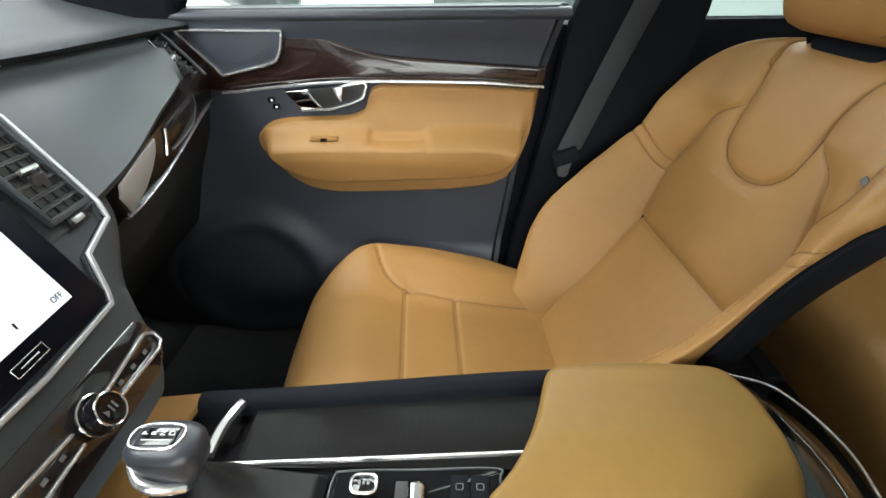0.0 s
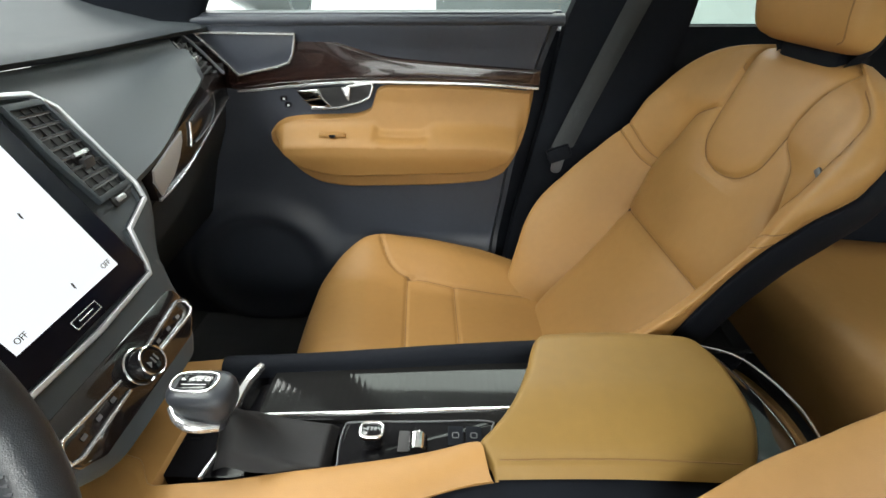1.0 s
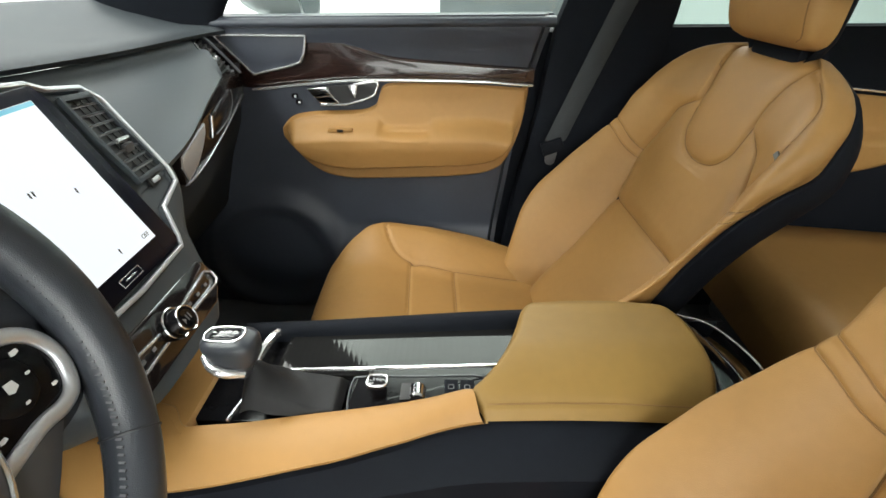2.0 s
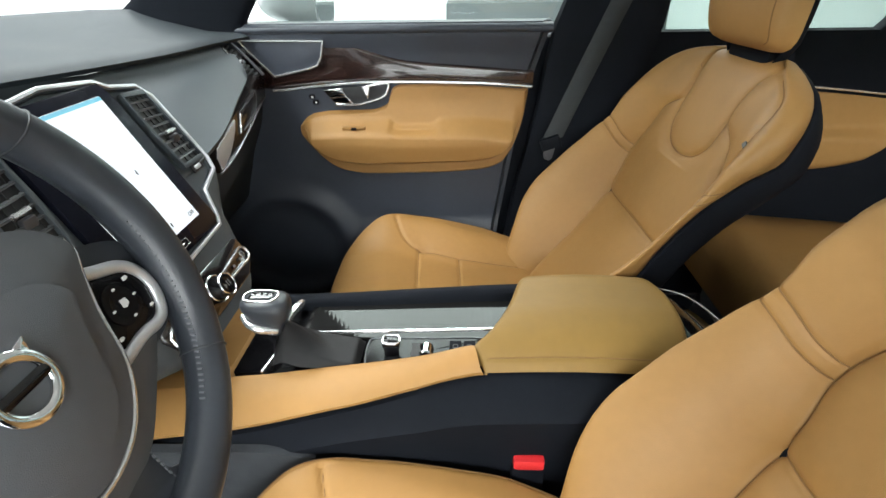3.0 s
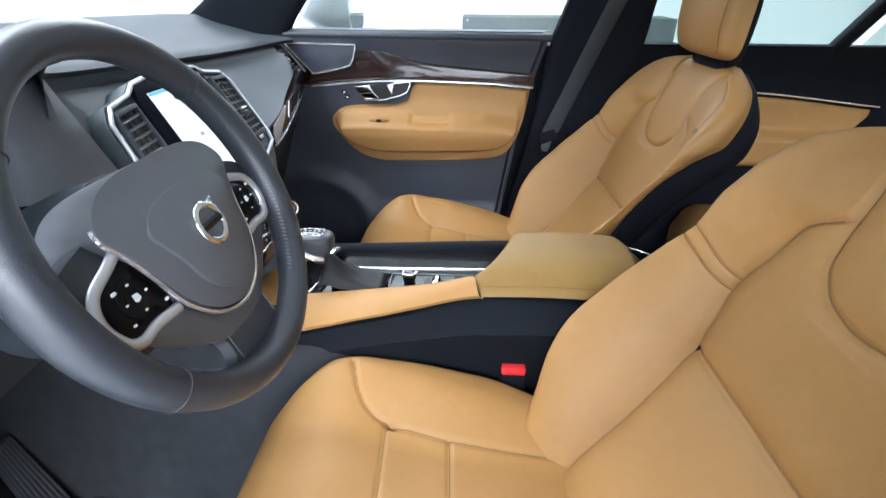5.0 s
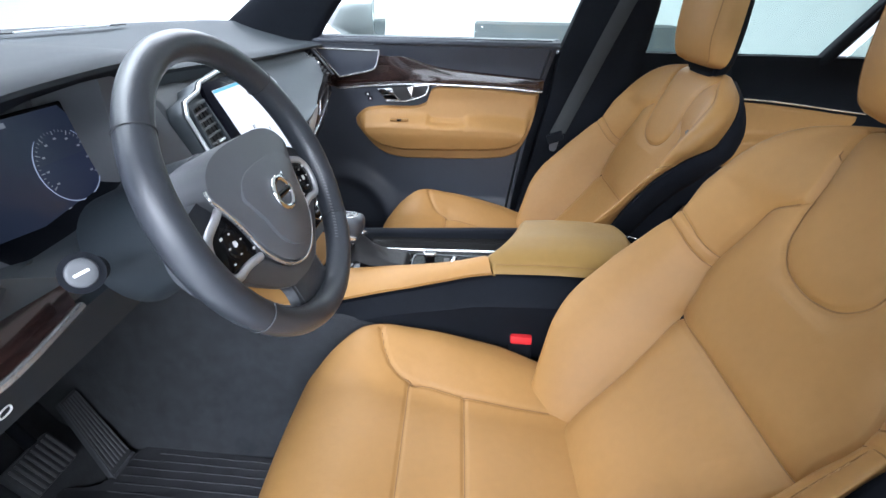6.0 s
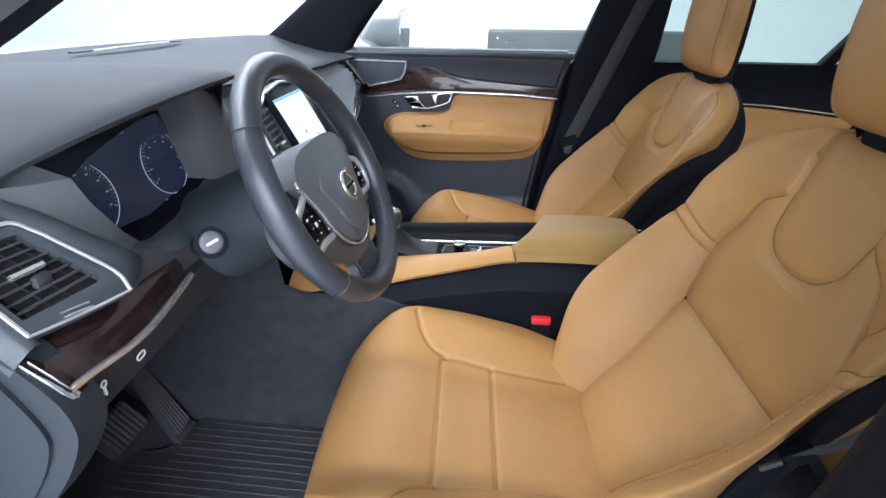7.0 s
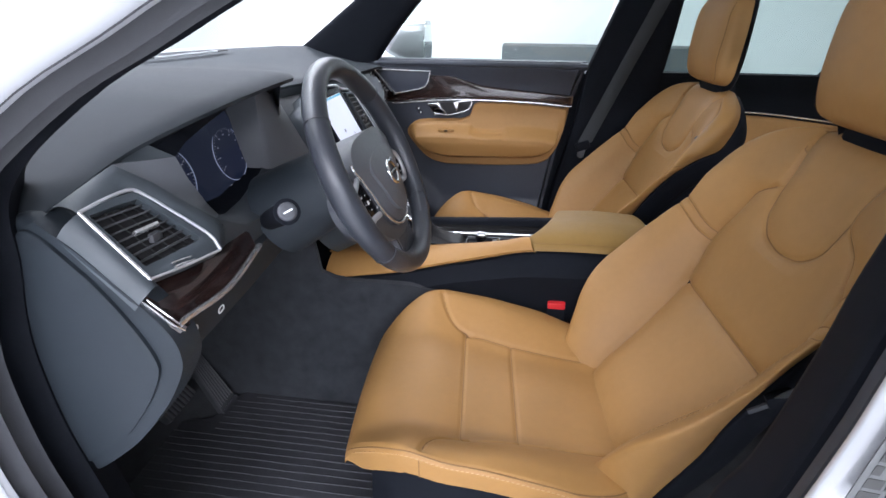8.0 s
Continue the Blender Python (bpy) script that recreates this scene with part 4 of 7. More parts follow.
def brow(y):
    """Edge of the dash top: x and z."""
    x = table(y, (-0.74, -0.485), (-0.70, -0.462), (-0.63, -0.424), (-0.58, -0.385), (-0.53, -0.352), (-0.45, -0.336), (-0.36, -0.334), (-0.28, -0.355), (-0.22, -0.41), (-0.19, -0.44), (0.0, -0.455), (0.2, -0.452), (0.62, -0.45), (0.74, -0.45))
    z = table(y, (-0.74, 1.150), (-0.70, 1.172), (-0.63, 1.210), (-0.58, 1.233), (-0.53, 1.250), (-0.45, 1.260), (-0.36, 1.263), (-0.28, 1.258), (-0.22, 1.238), (-0.19, 1.226), (0.0, 1.211), (0.2, 1.199), (0.365, 1.191), (0.62, 1.184), (0.74, 1.178))
    return x, z


ys = [-0.735 + 1.47 * k / 98 for k in range(99)]
bm = B()
rings = []
for y in ys:
    bx, bz = brow(y)
    gx = glass_base(max(-0.72, min(0.72, y)))
    hump = 0.012 * math.exp(-((y + 0.38) / 0.22) ** 2)
    rings.append([(gx - 0.02, y, 1.235), (gx + 0.10, y, 1.236), (gx * 0.55 + bx * 0.45, y, (1.236 + bz) / 2 + 0.006 + hump), (gx * 0.25 + bx * 0.75, y, bz + 0.008), (bx - 0.03, y, bz + 0.004), (bx - 0.008, y, bz), (bx, y, bz - 0.006), (bx - 0.003, y, bz - 0.012), (bx - 0.012, y, bz - 0.014)])
loft(bm, rings)
dpart("dash_top", bm, DASHTOP, "grained charcoal dash top", 60)

# passenger face
bm = B()
rings = []
for k in range(41):
    f = k / 40
    y = 0.06 + 0.59 * f
    bx, bz = brow(y)
    fx = table(y, (0.06, -0.335), (0.25, -0.336), (0.5, -0.378), (0.62, -0.40), (0.73, -0.425))
    lz = table(y, (0.06, 1.030), (0.25, 1.057), (0.374, 1.072), (0.5, 1.085), (0.566, 1.092), (0.73, 1.11))
    slant = lambda d: 0.06 + (0.535 - 0.025 * smoothstep(0.8, 1.0, d)) * f
    row = [(bx - 0.014, y, bz - 0.014), (bx - 0.006, y, bz - 0.03), (bx * 0.7 + fx * 0.3, y, bz * 0.62 + lz * 0.38), (bx * 0.35 + fx * 0.65, y, bz * 0.3 + lz * 0.7), (fx, y, lz + 0.008), (fx - 0.002, y, lz), (fx - 0.02, y, lz - 0.004)]
    rings.append([(a, slant(d), c) for (a, b, c), d in zip(row, (0, 0.15, 0.4, 0.7, 0.95, 1.0, 1.0))])
loft(bm, rings)
dpart("passenger_pad", bm, DASH, "charcoal padded dash face", 60)

# passenger trim blade: pale silver insert, dark glossy panels, chrome edge
BLADE_OUT = Vector((0.985, 0.175, -0.1)).normalized()


def on_blade(y, z, lift=0.0):
    x = -0.341 - (0.175 * (y - 0.232) - 0.1 * (z - 1.059)) / 0.985
    return Vector((x, y, z)) + BLADE_OUT * lift


def blade(name, outline, material, label, lift, bevel=0.0015):
    bm = B()
    slab(bm, [on_blade(p.x, p.y, lift) for p in outline], BLADE_OUT, 0.02, bevel)
    return dpart(name, bm, material, label, 50)


def flat_points(pairs, n=None):
    pts = [Vector((a, b, 0)) for a, b in pairs]
    return pts if n is None else spline(pts, n)


BL_TOP = [(0.236, 1.056), (0.30, 1.064), (0.374, 1.072), (0.42, 1.076), (0.50, 1.084), (0.566, 1.092), (0.64, 1.102), (0.70, 1.108)]
BL_LOW = [(0.71, 1.037), (0.60, 1.026), (0.533, 1.018), (0.45, 1.009), (0.381, 1.003), (0.30, 1.002), (0.246, 1.006)]
blade("blade_panel", flat_points(BL_TOP) + flat_points(BL_LOW) + flat_points([(0.236, 1.03)]), BLADEGLOSS, "glossy dark brown trim blade", 0.0)
blade("silver_insert", flat_points([(0.238, 1.053), (0.30, 1.060), (0.370, 1.067)]) + flat_points([(0.366, 1.050), (0.344, 1.033), (0.31, 1.018), (0.255, 1.010), (0.236, 1.036)]), SATIN, "pale satin silver insert", 0.003)
blade("gloss_insert", flat_points([(0.414, 1.068), (0.50, 1.076), (0.568, 1.078), (0.570, 1.050), (0.545, 1.036), (0.47, 1.030), (0.404, 1.029)]), BLADEGLOSS, "glossy black blade insert", 0.003)
bm = B()
strip_bar(bm, [on_blade(p.x, p.y, 0.002) for p in flat_points([(0.414, 1.068), (0.411, 1.048), (0.404, 1.031)], 12)], 0.004, 0.003, BLADE_OUT)
dpart("insert_line", bm, CHROME, "thin chrome insert line")
bm = B()
strip_bar(bm, [on_blade(p.x, p.y, 0.003) for p in flat_points([(0.572, 1.078), (0.575, 1.055), (0.545, 1.036), (0.48, 1.030), (0.43, 1.030)], 24)], 0.0016, 0.002, BLADE_OUT)
dpart("insert_line", bm, SLATGREY, "thin silver insert line")
bm = B()
strip_bar(bm, [on_blade(p.x, p.y, -0.004) for p in flat_points(BL_LOW[::-1], 40)], 0.0045, 0.006, BLADE_OUT)
dpart("blade_edge", bm, CHROME, "thin chrome edge")


def blade_lo(y):
    return table(y, (0.246, 1.004), (0.30, 1.0), (0.381, 1.001), (0.45, 1.007), (0.533, 1.016), (0.60, 1.024), (0.71, 1.035))


def blade_x(y):
    return on_blade(y, blade_lo(y)).x


# lower dash: glovebox side and knee panel
bm = B()
rings = []
for k in range(41):
    y = -0.73 + 1.46 * k / 40
    if y > 0.12:
        a, x0 = blade_lo(max(0.2, min(0.70, y))) - 0.004, blade_x(y) - 0.012
    else:
        a, x0 = 1.016, table(y, (-0.73, -0.352), (-0.52, -0.358), (-0.3, -0.368), (0.1, -0.345))
    low = table(y, (-0.73, 0.89), (-0.55, 0.92), (-0.2, 0.92), (0.1, 0.82), (0.7, 0.74))
    rings.append([(x0 - 0.03, y, a + 0.03), (x0, y, a), (x0 - 0.012, y, a - 0.06), (x0 - 0.05, y, (a + low) / 2), (x0 - 0.09, y, low + 0.02), (x0 - 0.13, y, low), (-0.70, y, low + 0.02), (-1.04, y, low + 0.15)])
loft(bm, rings)
dpart("lower_dash", bm, ENDCAP, "charcoal lower dash and glovebox", 50)


# ---------------------------------------------------------------- vents
def vent(parent_label, quad, out, slats, name="air_vent", frame_mat=SILVER, along="v", knob=True, parent=dash, rim=True, deep=0.013):
    """quad: outer corners tl, tr, br, bl as seen from the seats. Slats run from left to right."""
    tl, tr, br, bl = (Vector(q) for q in quad)
    o = Vector(out).normalized()
    g = deep / 0.013
    bm = B()
    slab(bm, [q - o * (0.013 * g) for q in (tl, tr, br, bl)], o, 0.002)
    v = dpart(name, bm, DARKVENT, parent_label, parent=parent)
    if rim:
        mid = (tl + tr + br + bl) / 4
        quad4 = [tl, tr, br, bl]
        fine = [p.lerp(q, k / 4) for p, q in zip(quad4, quad4[1:] + quad4[:1]) for k in range(4)]
        big = [p + (p - mid).normalized() * 0.007 for p in fine]
        bm = B()
        loft(bm, [[p - o * (0.017 * g) for p in big], [p - o * (0.002 * g) for p in big], [p.lerp(q, 0.5) for p, q in zip(big, fine)], [p - o * (0.001 * g) for p in fine], [p - o * (0.013 * g) for p in fine]], closed=True)
        bmesh.ops.transform(bm, matrix=DM, verts=bm.verts)
        part("vent_rim", bm, DASH, v, "charcoal vent rim", 40)
    for k in range(slats):
        f = (k + 0.7) / (slats + 0.4)
        a, b = tl.lerp(bl, f) - o * (0.003 * g), tr.lerp(br, f) - o * (0.003 * g)
        bm = B()
        down = (bl - tl).normalized()
        rings = []
        for p in (a, a.lerp(b, 0.5), b):
            rings.append([p - o * (0.004 * g), p - o * (0.002 * g) - down * 0.0012, p - o * (0.012 * g) - down * 0.004, p - o * (0.012 * g) - down * 0.002, p - o * (0.003 * g) + down * 0.0012])
        loft(bm, rings, closed=True, caps=True)
        bmesh.ops.transform(bm, matrix=DM, verts=bm.verts)
        part("slat", bm, SLATGREY, v)
    for k in range(4):
        f = (k + 0.5) / 4
        a, b = tl.lerp(tr, f) - o * (0.0095 * g), bl.lerp(br, f) - o * (0.0095 * g)
        bm = B()
        side = (tr - tl).normalized()
        loft(bm, [[p - side * 0.001, p + side * 0.001, p + side * 0.001 - o * (0.003 * g), p - side * 0.001 - o * (0.003 * g)] for p in (a, b)], closed=True, caps=True)
        bmesh.ops.transform(bm, matrix=DM, verts=bm.verts)
        part("vane", bm, DARKVENT, v)
    if knob:
        f = (slats // 2 + 0.7) / (slats + 0.4)
        a, b = tl.lerp(bl, f), tr.lerp(br, f)
        c0, c1 = a.lerp(b, 0.30), a.lerp(b, 0.74)
        bm = B()
        strip_bar(bm, [c0 - o * (0.003 * g), c0.lerp(c1, 0.5) - o * (0.003 * g), c1 - o * (0.003 * g)], 0.006, 0.004 + 0.003 * g, o)
        bmesh.ops.transform(bm, matrix=DM, verts=bm.verts)
        part("vent_slider", bm, CHROME, v, "chrome vent slider")
        bm = B()
        m = a.lerp(b, 0.62) + (bl - tl).normalized() * 0.011
        box(bm, m - o * (0.009 * g), (0.008, 0.018, 0.012), 0.003)
        bmesh.ops.transform(bm, matrix=DM, verts=bm.verts)
        part("vent_tab", bm, SLATGREY, v)
    return v


# ---------------------------------------------------------------- centre stack
def sx(z):
    return -0.27 - 0.54 * (z - 0.93)


STACK_OUT = Vector((1, 0, 0.54)).normalized()


def on_stack(y, z, lift=0.0):
    return Vector((sx(z), y, z)) + STACK_OUT * lift


OUTLINE = [(0.0, 1.197), (0.086, 1.188), (0.105, 1.178), (0.154, 1.170), (0.172, 1.152), (0.186, 1.055), (0.180, 1.038), (0.126, 1.024), (0.108, 0.990), (0.100, 0.980), (0.0, 0.976)]
loopz = OUTLINE + [(-y, z) for y, z in OUTLINE[-2:0:-1]]
bm = B()
rings = [[on_stack(y * k, (z - 1.08) * k + 1.08, l) for y, z in loopz] for k, l in ((1.04, -0.06), (1.04, -0.008), (1.03, 0.0), (0.97, 0.002), (0.96, -0.002))]
loft(bm, rings, closed=True)
bm.verts.ensure_lookup_table()
bm.faces.new(bm.verts[-len(loopz):])
stack = dpart("screen_surround", bm, DASH, "charcoal centre stack surround", 40)
bm = B()
pts = [on_stack(y, z, 0.002) for y, z in loopz]
fine = []
for a, b in zip(pts, pts[1:] + pts[:1]):
    fine += [a.lerp(b, k / 4) for k in range(4)]
strip_bar(bm, fine + [fine[0]], 0.006, 0.004, STACK_OUT)
dpart("surround_line", bm, SILVER, "thin silver outline", parent=stack)

GL = [(-0.088, 1.186), (0.088, 1.186), (0.098, 1.165), (0.104, 0.992), (0.094, 0.984), (-0.094, 0.984), (-0.104, 0.992), (-0.098, 1.165)]
bm = B()
slab(bm, [on_stack(y, z, 0.006) for y, z in GL], STACK_OUT, 0.008, 0.002)
screen = dpart("touch_screen", bm, SCREENGLASS, "glossy black portrait touch screen glass", parent=stack)
bm = B()
slab(bm, [on_stack(y, z, 0.0068) for y, z in ((-0.073, 1.172), (0.073, 1.172), (0.073, 1.007), (-0.073, 1.007))], STACK_OUT, 0.0006)
lit = dpart("lit_display", bm, SCREENLIGHT, "bright white lit display", parent=stack)
bm = B()
slab(bm, [on_stack(y, z, 0.0074) for y, z in ((-0.072, 1.1715), (0.072, 1.1715), (0.072, 1.167), (-0.072, 1.167))], STACK_OUT, 0.0005)
dpart("display_header", bm, SCREENBLUE, "cyan header strip on display", parent=stack)
bm = B()
loop = [on_stack(y, z, 0.007) for y, z in ((-0.018, 0.998), (0.018, 0.998), (0.018, 0.990), (-0.018, 0.990), (-0.018, 0.998))]
strip_bar(bm, [p for a, b in zip(loop, loop[1:]) for p in (a.lerp(b, 0.0), a.lerp(b, 0.5))] + [loop[-1]], 0.0012, 0.0008, STACK_OUT)
strip_bar(bm, [on_stack(-0.010, 0.994, 0.007), on_stack(0.0, 0.994, 0.007), on_stack(0.010, 0.994, 0.007)], 0.0014, 0.0008, STACK_OUT)
dpart("home_button", bm, CHROME, "chrome outlined home button", parent=stack)
STACK_UP = Vector((-0.54, 0, 1)).normalized()
for y0 in (-0.060, 0.060):
    bm = text_mesh("OFF", 0.0078)
    bmesh.ops.transform(bm, matrix=Matrix.Translation(on_stack(y0, 1.0145, 0.0078)) @ Matrix((Vector((0, 1, 0)), STACK_UP, STACK_OUT)).transposed().to_4x4(), verts=bm.verts)
    dpart("screen_word", bm, INK, parent=stack)
for y0, z0, n in ((0.014, 1.018, 1), (-0.02, 1.10, 2), (0.03, 1.085, 1)):
    bm = B()
    for k in range(n):
        slab(bm, [on_stack(y0 + k * 0.005 + a, z0 + b, 0.0074) for a, b in ((-0.0004, 0.0032), (0.0016, 0.0024), (0.0004, -0.003), (-0.0012, -0.0014))], STACK_OUT, 0.0004)
    dpart("screen_mark", bm, INK, parent=stack)

# smooth dash skin that wraps round the passenger side of the stack
bm = B()
rings = []
for k in range(15):
    z = 1.072 - 0.100 * k / 14
    yi = table(z, (0.972, 0.090), (0.99, 0.096), (1.02, 0.110), (1.038, 0.165), (1.072, 0.172))
    yo = table(z, (0.972, 0.150), (0.985, 0.160), (1.0, 0.178), (1.02, 0.204), (1.04, 0.222), (1.072, 0.234))
    rings.append([on_stack(yi, z, -0.006), on_stack((yi + yo) / 2, z, -0.006), on_stack(yo - 0.022, z, -0.008), on_stack(yo - 0.008, z, -0.014), on_stack(yo, z, -0.026), on_stack(yo + 0.005, z, -0.05), on_stack(yo + 0.006, z, -0.14)])
loft(bm, rings)
dpart("stack_skin", bm, DASH, "smooth charcoal skin beside screen", 60)

vent("tall black centre air vent", [on_stack(0.112, 1.161, 0.0085), on_stack(0.156, 1.157, 0.0085), on_stack(0.173, 1.064, 0.0085), on_stack(0.121, 1.064, 0.0085)], STACK_OUT, 8, deep=0.006)
vent("tall black centre air vent", [on_stack(-0.156, 1.157, 0.0085), on_stack(-0.112, 1.161, 0.0085), on_stack(-0.121, 1.064, 0.0085), on_stack(-0.173, 1.064, 0.0085)], STACK_OUT, 8, deep=0.006)
for sgn in (1, -1):
    bm = B()
    slab(bm, [on_stack(sgn * 0.1505 + a, 1.0525 + b, 0.0032) for a, b in ((-0.0125, -0.0055), (0.0125, -0.0055), (0.0140, -0.002), (0.0140, 0.004), (0.0125, 0.0055), (-0.0125, 0.0055), (-0.0140, 0.002), (-0.0140, -0.004))], STACK_OUT, 0.003, 0.0008)
    pocket = dpart("wheel_pocket", bm, DARKVENT, "dark pill-shaped pocket", parent=stack)
    bm = B()
    slab(bm, [on_stack(sgn * 0.1505 + a, 1.0525 + b, 0.0048) for a, b in ((-0.0075, -0.0028), (0.0075, -0.0028), (0.0085, 0.0), (0.0075, 0.0028), (-0.0075, 0.0028), (-0.0085, 0.0))], STACK_OUT, 0.003, 0.0008)
    dpart("vent_wheel", bm, SILVER, "small silver vent wheel", parent=stack)

# lower stack with volume knob
bm = B()
low = [(-0.106, 0.957), (0.106, 0.955), (0.114, 0.950), (0.117, 0.936), (0.106, 0.914), (0.085, 0.904), (-0.085, 0.904), (-0.106, 0.914), (-0.117, 0.936), (-0.114, 0.951)]
rings = []
for z, w in ((0.982, 0.148), (0.975, 0.149), (0.955, 0.138), (0.932, 0.129), (0.912, 0.116), (0.900, 0.104), (0.890, 0.088)):
    half = [(w + 0.004, -0.14), (w + 0.004, -0.05), (w, -0.022), (w - 0.010, -0.009), (w - 0.022, -0.0045), (w - 0.05, -0.003)]
    rings.append([on_stack(-y, z, l) for y, l in half] + [on_stack(y, z, l) for y, l in half[::-1]])
loft(bm, rings)
dpart("panel_surround", bm, DASH, "smooth charcoal panel surround", 60, parent=dash)
bm = B()
slab(bm, [on_stack(y, z, -0.001) for y, z in low], STACK_OUT, 0.05, 0.003)
lower = dpart("control_panel", bm, DARKGLOSS, "glossy dark brown control panel", parent=dash)
for sg in (1, -1):
    bm = B()
    lp = [on_stack(sg * y, z, 0.0) for y, z in ((0.024, 0.934), (0.102, 0.940), (0.112, 0.934), (0.112, 0.924), (0.102, 0.920), (0.024, 0.922))]
    strip_bar(bm, [p for a, b in zip(lp, lp[1:]) for p in (a, a.lerp(b, 0.5))] + [lp[-1]], 0.0035, 0.003, STACK_OUT)
    dpart("button_frame", bm, CHROME, "chrome button bar frame", parent=lower)
    for k in range(3):
        bm = B()
        slab(bm, [on_stack(sg * (0.043 + 0.022 * k) + a, 0.929 + b, 0.0008) for a, b in ((-0.0032, 0.0018), (0.0032, 0.0018), (0.0032, -0.0018), (-0.0032, -0.0018))], STACK_OUT, 0.0004)
        dpart("button_symbol", bm, DIMPRINT, parent=lower)
kn = on_stack(0, 0.930, 0.0)
bm = B()
disc(bm, kn + STACK_OUT * 0.006, STACK_OUT, 0.0195, 0.02, 0.003)
dpart("knob_base", bm, PIANO, "dark glossy knob base", parent=lower)
for rr, ll in ((0.0190, 0.006),):
    bm = B()
    tube(bm, circle(kn + STACK_OUT * ll, STACK_OUT.cross(Vector((0, 1, 0))).normalized(), (0, 1, 0), rr, 40), 0.0014, 8, True, up=STACK_OUT)
    dpart("knob_ring", bm, POLISH, "polished chrome ring", parent=lower)
bm = B()
disc(bm, kn + STACK_OUT * 0.024, STACK_OUT, 0.0160, 0.024, 0.003, 40, 0.0012)
knob = dpart("volume_knob", bm, PIANO, "round volume knob", parent=lower)
bm = B()
u = STACK_OUT.cross(Vector((0, 1, 0))).normalized()
tube(bm, circle(kn + STACK_OUT * 0.0235, u, (0, 1, 0), 0.0152, 40), 0.0011, 8, True, up=STACK_OUT)
dpart("knob_ring", bm, POLISH, "polished chrome ring", parent=lower)
bm = B()
for a in (-0.001, 0.004):
    slab(bm, [kn + STACK_OUT * 0.0240 + Vector((0, a + q, 0)) + u * r for q, r in ((0, -0.004), (0.002, -0.004), (0.002, 0.004), (0, 0.004))], STACK_OUT, 0.0004)
slab(bm, [kn + STACK_OUT * 0.0240 + Vector((0, q, 0)) + u * r for q, r in ((-0.008, -0.004), (-0.003, 0.0), (-0.008, 0.004))], STACK_OUT, 0.0004)
dpart("play_symbol", bm, DIMPRINT, parent=lower)

# ---------------------------------------------------------------- outer vents
vent("black air vent beside passenger door", [(-0.461, 0.600, 1.161), (-0.462, 0.632, 1.172), (-0.398, 0.634, 1.101), (-0.420, 0.606, 1.078)], (0.75, -0.45, 0.35), 8, knob=False, rim=False)
bm = B()
strip_bar(bm, spline([(-0.462, 0.598, 1.163), (-0.449, 0.600, 1.143), (-0.434, 0.602, 1.120), (-0.416, 0.604, 1.080)], 20), 0.0032, 0.004, (0.8, -0.5, 0.3))
dpart("vent_frame", bm, CHROME, "chrome vent edge")
bm = B()
strip_bar(bm, spline([(-0.466, 0.630, 1.178), (-0.446, 0.632, 1.160), (-0.425, 0.634, 1.136), (-0.396, 0.636, 1.100)], 20), 0.005, 0.004, (0.75, -0.45, 0.35))
dpart("vent_frame", bm, STEELGREY, "steel grey vent edge")
bm = B()
box(bm, (-0.432, 0.615, 1.133), (0.010, 0.012, 0.010), 0.003)
dpart("vent_slider", bm, CHROME, "chrome vent slider")

DV = Vector((0.736, -0.205, 0.646)).normalized()
V_OUT = [(-0.429, -0.715, 1.159), (-0.422, -0.680, 1.164), (-0.413, -0.652, 1.165), (-0.402, -0.640, 1.152), (-0.389, -0.633, 1.138), (-0.350, -0.617, 1.098), (-0.334, -0.622, 1.079), (-0.349, -0.668, 1.080), (-0.364, -0.716, 1.084), (-0.397, -0.7155, 1.122)]
V_IN = [(-0.424, -0.709, 1.154), (-0.415, -0.679, 1.155), (-0.407, -0.652, 1.154), (-0.396, -0.648, 1.143), (-0.384, -0.642, 1.131), (-0.354, -0.631, 1.100), (-0.352, -0.634, 1.097), (-0.362, -0.672, 1.0965), (-0.372, -0.709, 1.096), (-0.398, -0.709, 1.125)]
vent("wide black air vent beside driver", [Vector(p) + DV * 0.003 for p in (V_IN[0], V_IN[2], V_IN[5], V_IN[8])], DV, 7, rim=False)
bm = B()
loft(bm, [[Vector(p) - DV * 0.02 for p in V_OUT], V_OUT, [Vector(p).lerp(Vector(q), 0.25) + DV * 0.003 for p, q in zip(V_OUT, V_IN)], [Vector(p) + DV * 0.002 for p in V_IN], [Vector(p) - DV * 0.012 for p in V_IN]], closed=True)
dpart("vent_bezel", bm, DASH, "charcoal vent bezel", 50)
for idx, w, m in (((9, 0), 0.0045, CHROME), ((0, 1, 2, 3, 4, 5, 6), 0.0040, SILVER), ((8, 7, 6), 0.003, SILVER)):
    bm = B()
    ids = (8, 9, 0) if idx == (9, 0) else idx
    strip_bar(bm, spline([Vector(V_OUT[i]) + DV * 0.001 for i in ids], 30), w, 0.003, DV)
    dpart("vent_frame", bm, m, "satin silver vent frame")
bm = B()
left = resample([V_OUT[0], V_OUT[9], V_OUT[8], (-0.358, -0.7165, 1.077)], 12)
loft(bm, [[p + Vector((0, 0.004, -0.002)), p + Vector((0.001, -0.003, 0.001)), p + Vector((-0.002, -0.010, -0.003)), p + Vector((-0.007, -0.018, -0.010)), p + Vector((-0.016, -0.021, -0.022))] for p in left])
dpart("vent_flank", bm, DASH, "charcoal flank beside vent", 60)
bm = B()
wc = Vector((-0.3535, -0.673, 1.0845)) + DV * 0.003
